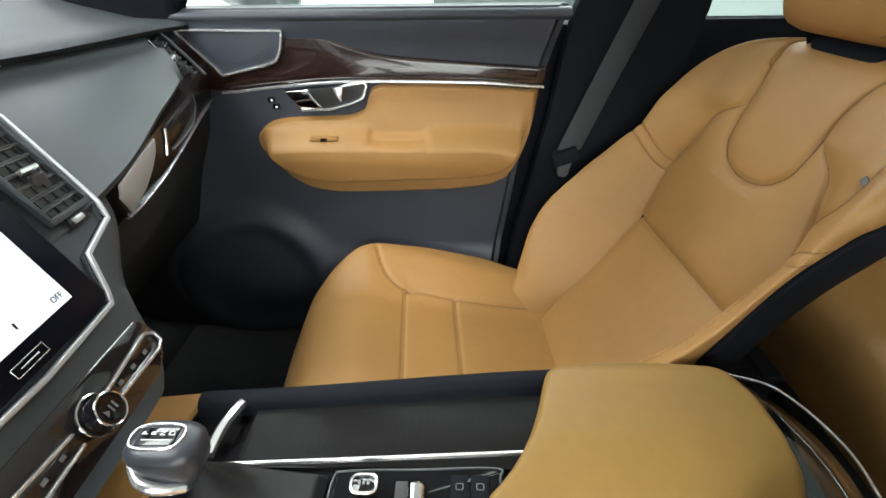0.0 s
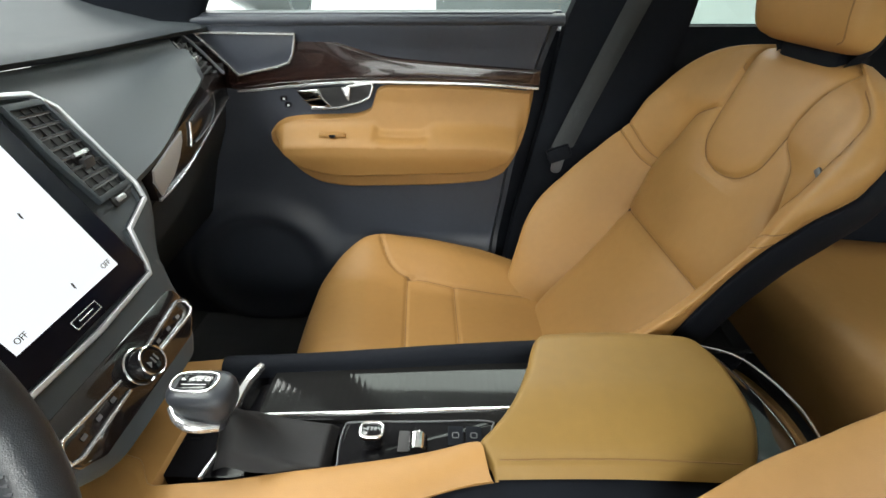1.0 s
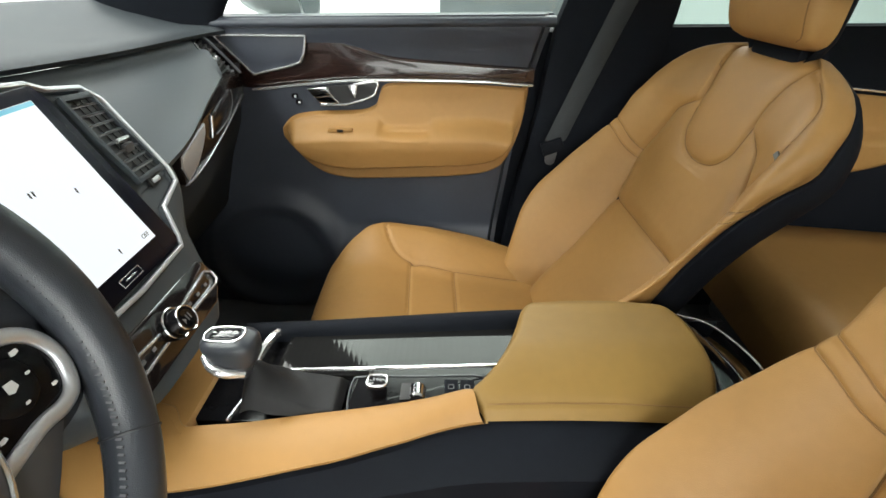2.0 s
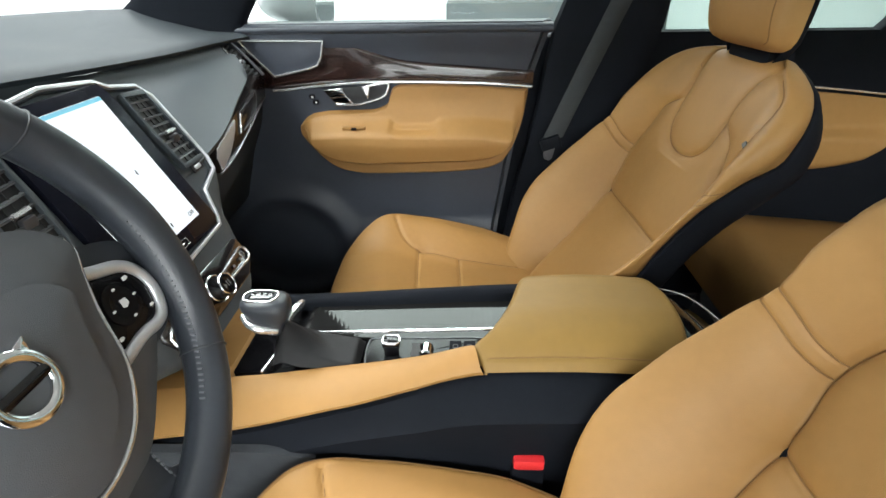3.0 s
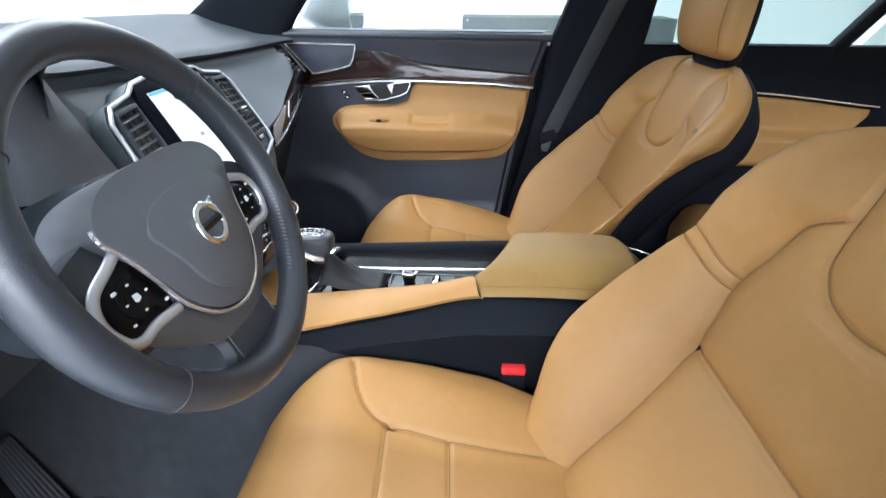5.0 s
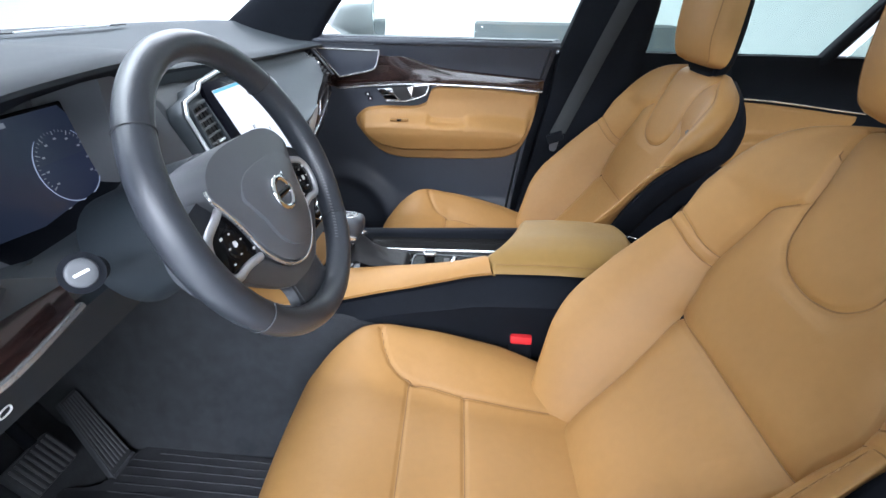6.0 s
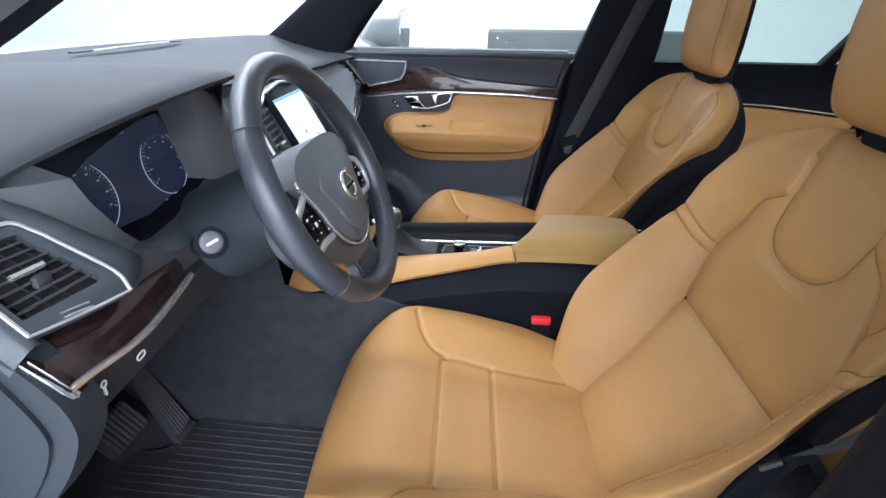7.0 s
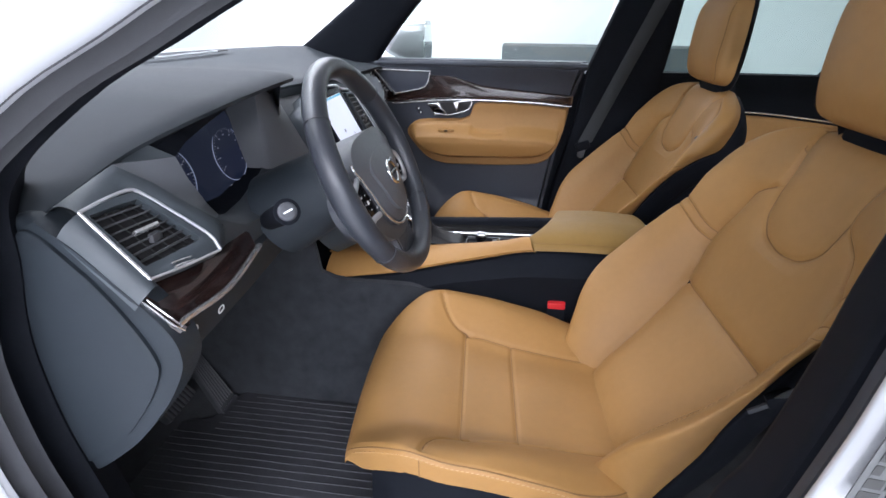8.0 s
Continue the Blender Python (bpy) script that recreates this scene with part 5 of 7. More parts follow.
for q in (-0.0026, 0.0026):
    low = Vector((0.5, 0.0, -0.6)).normalized() * q
    strip_bar(bm, [wc + low + Vector((-0.004, -0.013, 0.0015)), wc + low + DV * 0.001, wc + low + Vector((0.004, 0.013, -0.0015))], 0.0022, 0.004, DV)
dpart("vent_wheel", bm, CHROME, "small chrome vent wheel")
# driver wood ledge
W_LIP = [(-0.342, -0.722, 1.031), (-0.341, -0.697, 1.030), (-0.337, -0.644, 1.025), (-0.338, -0.593, 1.026), (-0.348, -0.506, 1.033)]
W_BACK = [(-0.378, -0.723, 1.064), (-0.376, -0.690, 1.062), (-0.374, -0.650, 1.060), (-0.371, -0.587, 1.057), (-0.376, -0.500, 1.060)]
bot, top = spline(W_LIP, 24), spline(W_BACK, 24)
bm = B()
loft(bm, [[b + Vector((-0.012, 0, -0.012)), b + Vector((-0.001, 0, -0.001)), a.lerp(b, 0.5) + Vector((0.004, 0, 0.004)), a, a + Vector((-0.01, 0, 0.012))] for a, b in zip(top, bot)])
dpart("wood_strip", bm, WOOD, "dark walnut dash ledge", 60)
bm = B()
strip_bar(bm, [p + Vector((0.003, 0, -0.001)) for p in bot], 0.0075, 0.006, (1, 0, 0.35))
dpart("wood_edge", bm, CHROME, "satin chrome edge")
bm = B()
loft(bm, [[a + Vector((0.002, 0.012, 0.002)), a + Vector((0.005, 0.0, 0.004)), a + Vector((0, -0.006, 0.0)), a + Vector((-0.01, -0.006, -0.008))] for a in resample([W_BACK[0], W_LIP[0], (-0.335, -0.718, 1.022)], 6)])
dpart("ledge_end", bm, WOOD, "dark walnut end of ledge", 60)
bm = B()
strip_bar(bm, [Vector(W_BACK[0]) + Vector((0.003, -0.007, 0.003)), Vector(W_LIP[0]) + Vector((0.004, -0.007, 0.003)), Vector((-0.334, -0.719, 1.021))], 0.003, 0.003, (1, -0.5, 0.6))
dpart("ledge_end_edge", bm, CHROME, "thin chrome edge of ledge end")
# riser between ledge and vent, face between vent and cluster
bm = B()
loft(bm, [[a + Vector((-0.01, 0, -0.004)), a.lerp(b, 0.5) + Vector((-0.012, 0, 0)), b] for a, b in zip(resample(W_BACK, 12), resample([V_OUT[8], V_OUT[7], V_OUT[6], (-0.362, -0.560, 1.090), (-0.385, -0.50, 1.082)], 12))])
dpart("ledge_riser", bm, DASH, "charcoal riser under vent", 60)
RIDGE = [(-0.462, -0.712, 1.163), (-0.428, -0.652, 1.196), (-0.405, -0.622, 1.166), (-0.384, -0.598, 1.134), (-0.362, -0.573, 1.102), (-0.372, -0.545, 1.080)]
bm = B()
loft(bm, [[a, a.lerp(b, 0.3) + Vector((0.003, 0, 0.004)), a.lerp(b, 0.7) + Vector((0.002, 0, 0.003)), b, b - DV * 0.02] for a, b in zip(resample(RIDGE, 24), resample([V_OUT[0], V_OUT[2], V_OUT[4], V_OUT[5], V_OUT[6], (-0.34, -0.60, 1.075)], 24))])
dpart("driver_face", bm, DASH, "smooth charcoal face above vent", 60)
bm = B()
loft(bm, [[Vector((x - 0.006, y, z - 0.012)), Vector(q)] for (x, y, z), q in zip([(brow(y)[0], y, brow(y)[1]) for y in (-0.735, -0.715, -0.69, -0.665, -0.64)], resample([(-0.475, -0.738, 1.140), RIDGE[0], RIDGE[1]], 5))])
dpart("brow_fill", bm, DASH, "charcoal dash corner", 60)

# dash end cap on the driver side
bm = B()
cap = [(-0.490, 1.160), (-0.440, 1.136), (-0.39, 1.085), (-0.346, 1.035), (-0.333, 1.000), (-0.341, 0.965), (-0.378, 0.906), (-0.442, 0.835), (-0.524, 0.785), (-0.565, 0.86), (-0.565, 0.98), (-0.545, 1.09)]
slab(bm, [(p.x, -0.736, p.y) for p in spline([(a, b, 0) for a, b in cap], 72, True)], (0, -1, 0), 0.04, 0.012, 4)
dpart("end_cap", bm, ENDCAP, "charcoal dash end cap", 40)
bm = B()
fuse = [(-0.482, 1.146), (-0.429, 1.106), (-0.391, 1.053), (-0.364, 0.996), (-0.368, 0.962), (-0.399, 0.909), (-0.450, 0.849), (-0.520, 0.804), (-0.539, 0.859), (-0.54, 0.954), (-0.525, 1.069)]
slab(bm, [(p.x, -0.741, p.y) for p in spline([(a, b, 0) for a, b in fuse], 66, True)], (0, -1, 0), 0.012, 0.004, 3)
dpart("fuse_cover", bm, ENDCAP, "smooth charcoal end cover", 40)

# ---------------------------------------------------------------- instrument cluster
def cl(y, z, lift=0.0):
    return Vector((-0.485 - 0.20 * (z - 1.12) + lift, y, z + lift * 0.2))


COUT = Vector((1, 0, 0.25)).normalized()
OPEN_TOP = [(-0.392, -0.588, 1.190), (-0.394, -0.560, 1.201), (-0.394, -0.519, 1.211), (-0.393, -0.437, 1.228), (-0.400, -0.350, 1.232), (-0.410, -0.275, 1.230), (-0.425, -0.235, 1.215)]
OPEN_LOW = [(-0.440, -0.250, 1.098), (-0.438, -0.300, 1.078), (-0.424, -0.400, 1.064), (-0.404, -0.485, 1.072), (-0.393, -0.518, 1.084), (-0.390, -0.545, 1.112), (-0.390, -0.575, 1.158)]
# under side of the brow
bm = B()
rows = []
for p in resample(OPEN_TOP, 25):
    bx, bz = brow(p.y - 0.02)
    q = Vector((bx - 0.004, p.y - 0.02 if p.y < -0.3 else p.y, bz - 0.012))
    rows.append([q, q.lerp(p, 0.5) + Vector((-0.008, 0, 0.004)), p])
loft(bm, rows)
dpart("brow_underside", bm, BLACK, "dark underside of cluster brow", 60)
# funnel walls from the opening back to the display
loop = resample(OPEN_TOP, 25) + resample(OPEN_LOW, 25)
bm = B()
loft(bm, [[p, p + Vector((-0.006, 0.004, 0)), Vector((-0.502 - 0.2 * (p.z - 1.12), p.y * 0.985 + 0.0, p.z + (1.12 - p.z) * 0.06))] for p in loop + loop[:1]])
dpart("cluster_hood", bm, BLACK, "black cluster recess", 40)
# pale smooth cheek on the door side of the cluster
bm = B()
a_side = resample([OPEN_TOP[0], OPEN_LOW[6], OPEN_LOW[5], OPEN_LOW[4]], 18)
b_side = resample([RIDGE[1], RIDGE[2], RIDGE[3], RIDGE[4]], 18)
loft(bm, [[a + Vector((-0.004, 0, 0)), a, a.lerp(b, 0.5) + Vector((0.002, 0, 0)), b] for a, b in zip(a_side, b_side)])
dpart("hood_cheek", bm, CHEEK, "smooth grey hood cheek", 50)
bm = B()
c_side = [Vector((brow(y)[0] - 0.006, y, brow(y)[1] - 0.012)) for y in [-0.652 + 0.045 * k / 6 for k in range(7)]]
loft(bm, [[c, d] for c, d in zip(c_side, resample([RIDGE[1], OPEN_TOP[0]], 7))])
dpart("hood_corner", bm, DASH, "smooth grey hood corner", 50)
# face behind the centre screen
bm = B()
loft(bm, [[(brow(y)[0] - 0.008, y, brow(y)[1] - 0.012), (brow(y)[0] - 0.012, y, brow(y)[1] - 0.03), (sx(1.15) - 0.03, y, 1.15), (sx(1.05) - 0.03, y, 1.05)] for y in [-0.235 + 0.335 * k / 16 for k in range(17)]])
dpart("stack_body", bm, DASH, "charcoal face behind screen", 50)
# face under the cluster
bm = B()
u_side = resample([OPEN_LOW[4], OPEN_LOW[3], OPEN_LOW[2], OPEN_LOW[1], OPEN_LOW[0], (-0.44, -0.16, 1.12)], 25)
d_side = resample([RIDGE[4], (-0.362, -0.50, 1.062), (-0.366, -0.40, 1.050), (-0.370, -0.30, 1.048), (-0.372, -0.20, 1.05), (-0.37, -0.15, 1.06)], 25)
loft(bm, [[a + Vector((-0.004, 0, -0.002)), a, a.lerp(b, 0.5) + Vector((0.002, 0, 0.003)), b, b + Vector((-0.004, 0, -0.03)), Vector((-0.372, b.y, 1.010))] for a, b in zip(u_side, d_side)])
dpart("column_face", bm, DASH, "charcoal face under cluster", 60)
bm = B()
rings = []
for k in range(9):
    f = k / 8
    y = -0.197 - 0.083 * f
    bulge = 0.010 * math.sin(math.pi * f)
    rings.append([(sx(z) - 0.014 + bulge + (-0.432 - sx(z) + 0.014) * f, y, z) for z in (1.236, 1.19, 1.14, 1.09, 1.05)])
rings.append([(-0.53, -0.285, z) for z in (1.236, 1.19, 1.14, 1.09, 1.05)])
loft(bm, rings)
dpart("hood_cheek", bm, CHEEK, "smooth grey hood cheek", 50)
bm = B()
cq = [(-0.50, 1.165), (-0.47, 1.188), (-0.40, 1.195), (-0.25, 1.195), (-0.228, 1.165), (-0.232, 1.062), (-0.25, 1.046), (-0.44, 1.040), (-0.475, 1.06), (-0.515, 1.13)]
slab(bm, [cl(y - 0.033, z, 0.008) for y, z in cq], COUT, 0.01, 0.002)
clus = dpart("instrument_display", bm, PIANO, "dark digital instrument display")
bm = B()
slab(bm, [cl(-0.404 + (y + 0.366) * 0.965, 1.119 + (z - 1.119) * 0.94, 0.0088) for y, z in cq], COUT, 0.0006)
dpart("display_panel", bm, DISPLAYNAVY, "dim navy lit panel", parent=clus)
for yc in (-0.486, -0.320):
    bm = B()
    tube(bm, circle(cl(yc, 1.120, 0.010), (0, 1, 0), COUT.cross(Vector((0, 1, 0))), 0.0485, 64), 0.0007, 6, True, up=COUT)
    dpart("gauge_ring", bm, GAUGEBLUE, "softly lit blue gauge ring", parent=clus)
    bm = B()
    disc(bm, cl(yc, 1.120, 0.0092), COUT, 0.0475, 0.001, 0, 40)
    dpart("gauge_face", bm, GAUGEDIAL, parent=clus)
    w = COUT.cross(Vector((0, 1, 0)))
    c0 = cl(yc, 1.120, 0.0105)
    for k in range(33):
        t = radians(-120 + 7.5 * k)
        dvec = Vector((0, 1, 0)) * math.sin(t) + w * math.cos(t)
        deep = 0.0395 if k % 4 == 0 else 0.0425
        bm = B()
        strip_bar(bm, [c0 + dvec * deep, c0 + dvec * 0.0440, c0 + dvec * 0.0455], 0.0009 if k % 4 else 0.0014, 0.0004, COUT)
        dpart("gauge_tick", bm, GAUGETICK, parent=clus)
    for k in range(0, 33, 4):
        t = radians(-120 + 7.5 * k)
        c = c0 + Vector((0, 1, 0)) * math.sin(t) * 0.0345 + w * math.cos(t) * 0.0345
        bm = B()
        strip_bar(bm, [c - Vector((0, 0.0022, 0)), c, c + Vector((0, 0.0022, 0))], 0.0024, 0.0004, COUT)
        dpart("gauge_mark", bm, GAUGETICK, parent=clus)
    bm = B()
    for q in (-0.012, -0.004, 0.006, 0.013):
        strip_bar(bm, [cl(yc + q - 0.0025, 1.079, 0.0106), cl(yc + q, 1.079, 0.0106), cl(yc + q + 0.0025, 1.079, 0.0106)], 0.0030, 0.0004, COUT)
    dpart("gauge_icons", bm, GAUGETICK, parent=clus)
for y, z, w in ((-0.43, 1.182, 0.014), (-0.375, 1.184, 0.008), (-0.335, 1.184, 0.016), (-0.285, 1.058, 0.02), (-0.30, 1.068, 0.006), (-0.27, 1.068, 0.006)):
    bm = B()
    slab(bm, [cl(y + a - 0.05, z + b, 0.0106) for a, b in ((-w / 2, 0.003), (w / 2, 0.003), (w / 2, -0.003), (-w / 2, -0.003))], COUT, 0.0004)
    dpart("display_symbol", bm, GAUGETICK, parent=clus)

# start stalk, light switch area under the strip
ST = Vector((0.57, -0.71, 0.41)).normalized()
SC = Vector((-0.252, -0.587, 1.124))
bm = B()
disc(bm, SC, ST, 0.0125, 0.012, 0.0025, 36)
sk = dpart("stalk_knob", bm, STEELGREY, "round silver stalk end cap")
bm = B()
tube(bm, [SC - ST * 0.004, SC - ST * 0.012, SC - ST * 0.02, SC - ST * 0.05, SC - ST * 0.13], lambda f: 0.0175 - 0.003 * f, 22)
dpart("stalk", bm, BLACK, "black control stalk", 50)
bm = B()
sv = ST.cross(Vector((0, 0, 1))).normalized()
strip_bar(bm, [SC + ST * 0.0004 + sv * k + Vector((0, 0, k * -0.35)) for k in (-0.006, 0.0, 0.006)], 0.0025, 0.0008, ST)
dpart("stalk_mark", bm, WHITEPRINT)
# speaker grille line on the dash top
bm = B()
strip_bar(bm, spline([(-0.90, 0.05, 1.2405), (-0.885, 0.2, 1.2405), (-0.855, 0.40, 1.2405)], 16), 0.012, 0.004, (0, 0, 1))
dpart("top_grille", bm, DARKVENT, "black dash top grille")
bm = B()
strip_bar(bm, spline([(-0.882, 0.10, 1.241), (-0.872, 0.2, 1.241), (-0.85, 0.34, 1.241)], 16), 0.004, 0.004, (0, 0, 1))
dpart("top_line", bm, SILVER, "thin silver line")
# small symbols and a round button on the knee panel
bm = B()
tube(bm, circle((-0.3588, -0.667, 0.988), (0, 1, 0), (0, 0, 1), 0.0036, 14), 0.0013, 6, True, up=(1, 0, 0))
box(bm, (-0.3600, -0.667, 0.9785), (0.003, 0.003, 0.011), 0.0006)
dpart("panel_symbol", bm, WHITEPRINT)
bm = B()
disc(bm, (-0.3590, -0.687, 0.982), Vector((1, 0, 0.2)).normalized(), 0.0055, 0.005, 0.001, 20)
dpart("panel_button", bm, PIANO)
bm = B()
tube(bm, spline([(-0.3588, -0.613, 0.976, ), (-0.3588, -0.602, 0.977), (-0.3586, -0.602, 0.983), (-0.3586, -0.613, 0.982)], 20, True), 0.0010, 6, True, up=(1, 0, 0))
dpart("panel_symbol", bm, WHITEPRINT)


# ---------------------------------------------------------------- steering wheel
RAKE = radians(25)
WC = Vector((-0.190, -0.376, 1.127))
WU = Vector((0, 1, 0))
WW = Vector((-math.sin(RAKE), 0, math.cos(RAKE)))
WN = Vector((math.cos(RAKE), 0, math.sin(RAKE)))
wheel = thing("steering_wheel", WC, "black leather steering wheel with silver spoke trim", "steering wheel")


def wp(u, w, n=0.0):
    return WU * u + WW * w + WN * n


bm = B()
rings = []
for k in range(96):
    t = 2 * math.pi * k / 96
    c = math.cos(t)
    rad = wp(math.sin(t), c)
    rr = 0.0165 + 0.0015 * math.exp(-((abs(t - math.pi / 2 if t < math.pi else t - 1.5 * math.pi)) / 0.5) ** 2)
    rings.append([rad * (0.1660 + rr * math.cos(a)) + WN * (rr * 1.08 * math.sin(a)) for a in [2 * math.pi * q / 16 for q in range(16)]])
rings.append(rings[0])
loft(bm, rings, closed=True)
bmesh.ops.remove_doubles(bm, verts=bm.verts, dist=1e-6)
part("wheel_rim", bm, RIMLEATHER, wheel, "black leather wrapped rim", 60)
for ang in (52, -52, 128, -128):
    t = radians(ang)
    rad = wp(math.sin(t), math.cos(t))
    bm = B()
    tube(bm, [rad * (0.1660 + 0.0172 * math.cos(a)) + WN * (0.0185 * math.sin(a)) for a in [2 * math.pi * q / 20 for q in range(20)]], 0.0009, 6, True)
    part("rim_seam", bm, SEAL, wheel)
# inner stitches
for sgn in (1, -1):
    bm = B()
    for k in range(34):
        t = radians(84 + 1.8 * k) * sgn
        rad = wp(math.sin(t), math.cos(t))
        box(bm, rad * 0.1507 + WN * 0.0075, (0.004, 0.0015, 0.0014), 0, Matrix.Rotation(0.6, 3, "X"))
    part("rim_stitches", bm, THREAD, wheel, "pale grey rim stitching")


def domed(poly, lift, dome, depth, n=5, squash=0.0):
    """A pillow-like cover with an outline in the wheel plane."""
    cu = sum(p[0] for p in poly) / len(poly)
    cw = sum(p[1] for p in poly) / len(poly)
    bm = B()
    rings = [[wp(u, w, lift - depth) for u, w in poly]]
    for k in range(n + 1):
        f = k / n
        sc = 1 - 0.92 * f ** 1.4 if k else 1.0
        rings.append([wp(cu + (u - cu) * sc, cw + (w - cw) * sc, lift + dome * (1 - (sc) ** 2.2)) for u, w in poly])
    loft(bm, rings, closed=True)
    bm.verts.ensure_lookup_table()
    bm.faces.new(bm.verts[-len(poly):])
    return bm


hub_pts = [(0, 0.058), (0.05, 0.056), (0.082, 0.046), (0.099, 0.026), (0.092, 0.008), (0.078, -0.020), (0.064, -0.060), (0.036, -0.088), (0.0, -0.098)]
hub_loop = [(p.x, p.y) for p in spline([(a, b, 0) for a, b in hub_pts + [(-a, b) for a, b in hub_pts[-2:0:-1]]], 96, True)]
part("airbag_cover", domed(hub_loop, 0.006, 0.012, 0.06), HUB, wheel, "domed charcoal airbag cover", 60)
pad_loop = [(u * 0.66, (w + 0.02) * 0.69 - 0.028) for u, w in hub_loop]
part("airbag_pad", domed(pad_loop, 0.0160, 0.0065, 0.014), HUB, wheel, "raised charcoal airbag pad", 60)
bm = B()
edge = [(0.099, 0.030), (0.099, 0.018), (0.091, 0.004), (0.080, -0.022), (0.066, -0.063), (0.037, -0.092), (0.0, -0.102), (-0.037, -0.092), (-0.066, -0.063), (-0.080, -0.022), (-0.091, 0.004), (-0.099, 0.018), (-0.099, 0.030)]
tube(bm, [wp(p.x, p.y, 0.003) for p in spline([(a, b, 0) for a, b in edge], 60)], 0.0022, 8)
part("hub_line", bm, CHROME, wheel, "thin silver hub line")

# emblem, drawn as a plain ring with a bar
EU, EW = -0.003, -0.018
bm = B()
ring0 = [wp(EU + 0.0180 * math.sin(t), 0.0180 * math.cos(t) + EW, 0.0236) for t in [2 * math.pi * k / 40 for k in range(40)]]
tube(bm, ring0, 0.0040, 10, True, 0.7, up=WN)
em = part("emblem_ring", bm, POLISH, wheel, "polished chrome ring emblem", 60)
bm = B()
strip_bar(bm, [wp(EU - 0.0165, EW, 0.0231), wp(EU, EW, 0.0234), wp(EU + 0.0165, EW, 0.0231)], 0.0070, 0.003, WN)
part("emblem_bar", bm, PIANO, em)
bm = B()
slab(bm, [wp(EU + 0.008, 0.0185 + EW, 0.0251), wp(EU + 0.0195, 0.0215 + EW, 0.0251), wp(EU + 0.0165, 0.010 + EW, 0.0251)], WN, 0.004, 0.001)
part("emblem_tip", bm, POLISH, em)

# spokes
for sg in (1, -1):
    sp = [(0.070, 0.024), (0.105, 0.022), (0.150, 0.006), (0.163, -0.024), (0.145, -0.062), (0.105, -0.072), (0.060, -0.060), (0.075, -0.010)]
    bm = domed([(sg * p.x, p.y) for p in spline([(a, b, 0) for a, b in sp], 48, True)], -0.012, 0.004, 0.02)
    spoke = part("spoke", bm, RIMLEATHER, wheel, "black side spoke", 50)
    kp = [(0.076, 0.004), (0.098, -0.003), (0.124, -0.012), (0.133, -0.022), (0.134, -0.036), (0.127, -0.050), (0.110, -0.052), (0.074, -0.055), (0.070, -0.025)]
    loop = spline([(sg * a, b, 0) for a, b in kp], 48, True)
    part("button_panel", domed([(p.x, p.y) for p in loop], -0.004, 0.003, 0.014), BUTTONBLACK, spoke, "glossy black button panel", 50)
    bm = B()
    half = spline([(sg * a, b, 0) for a, b in [(0.080, 0.011), (0.102, 0.001), (0.126, -0.008), (0.1365, -0.020), (0.1385, -0.036), (0.131, -0.053), (0.119, -0.0585), (0.100, -0.057), (0.070, -0.060)]], 60)
    tube(bm, [wp(p.x, p.y, -0.003) for p in half], 0.0050, 10, flat=0.7, up=WN)
    part("spoke_trim", bm, SILVER, spoke, "satin silver trim around buttons", 60)
    bm = B()
    disc(bm, wp(sg * 0.103, -0.029, 0.0006), WN, 0.017, 0.003, 0.0015, 28, 0.001)
    part("control_pad", bm, BUTTONBLACK, spoke, "round glossy control pad")
    for a, b, r in ((0.103, -0.029, 0.0036), (0.103, -0.017, 0.0016), (0.103, -0.041, 0.0016), (0.091, -0.029, 0.0016), (0.115, -0.029, 0.0016), (0.082, -0.008, 0.0024), (0.118, -0.016, 0.0028), (0.080, -0.046, 0.0024), (0.121, -0.044, 0.002)):
        bm = B()
        q = 0.6 if r < 0.003 else 1.0
        slab(bm, [wp(sg * a + x * r, b + y * r * q, 0.0022) for x, y in ((-1, -0.6), (-0.2, -1), (1, -0.5), (0.8, 0.8), (-0.7, 1))], WN, 0.0006)
        part("button_symbol", bm, WHITEPRINT, spoke)
# single lower spoke
lg = [(0.0, -0.100), (0.047, -0.100), (0.043, -0.122), (0.045, -0.138), (0.056, -0.153), (0.0, -0.165)]
bm = domed([(p.x, p.y) for p in spline([(a, b, 0) for a, b in lg + [(-a, b) for a, b in lg[-2:0:-1]]], 64, True)], -0.010, 0.005, 0.014)
leg = part("lower_spoke", bm, RIMLEATHER, wheel, "black leather lower spoke", 50)
for sg in (1, -1):
    bm = B()
    for k in range(9):
        box(bm, wp(sg * (0.0405 + 0.00002 * (k - 4) ** 2), -0.112 - 0.0045 * k, -0.0075), (0.0014, 0.0012, 0.0028), 0, Matrix.Rotation(-RAKE, 3, "Y"))
    part("spoke_stitches", bm, THREAD, leg, "pale grey spoke stitching")
bm = B()
top = spline([(-0.085, -0.056, 0), (-0.064, -0.068, 0), (-0.036, -0.094, 0), (0, -0.104, 0), (0.036, -0.094, 0), (0.064, -0.068, 0), (0.085, -0.056, 0)], 36)
bot = spline([(-0.115, -0.066, 0), (-0.085, -0.090, 0), (-0.045, -0.116, 0), (0, -0.126, 0), (0.045, -0.116, 0), (0.085, -0.090, 0), (0.115, -0.066, 0)], 36)
loft(bm, [[wp(a.x, a.y, -0.012), wp(a.x, a.y, -0.004), wp((a.x + b.x) / 2, (a.y + b.y) / 2, -0.002), wp(b.x, b.y, -0.008), wp(b.x, b.y, -0.016)] for a, b in zip(top, bot)])
part("lower_plate", bm, SLATGREY, wheel, "dark satin plate below hub", 50)
bm = B()
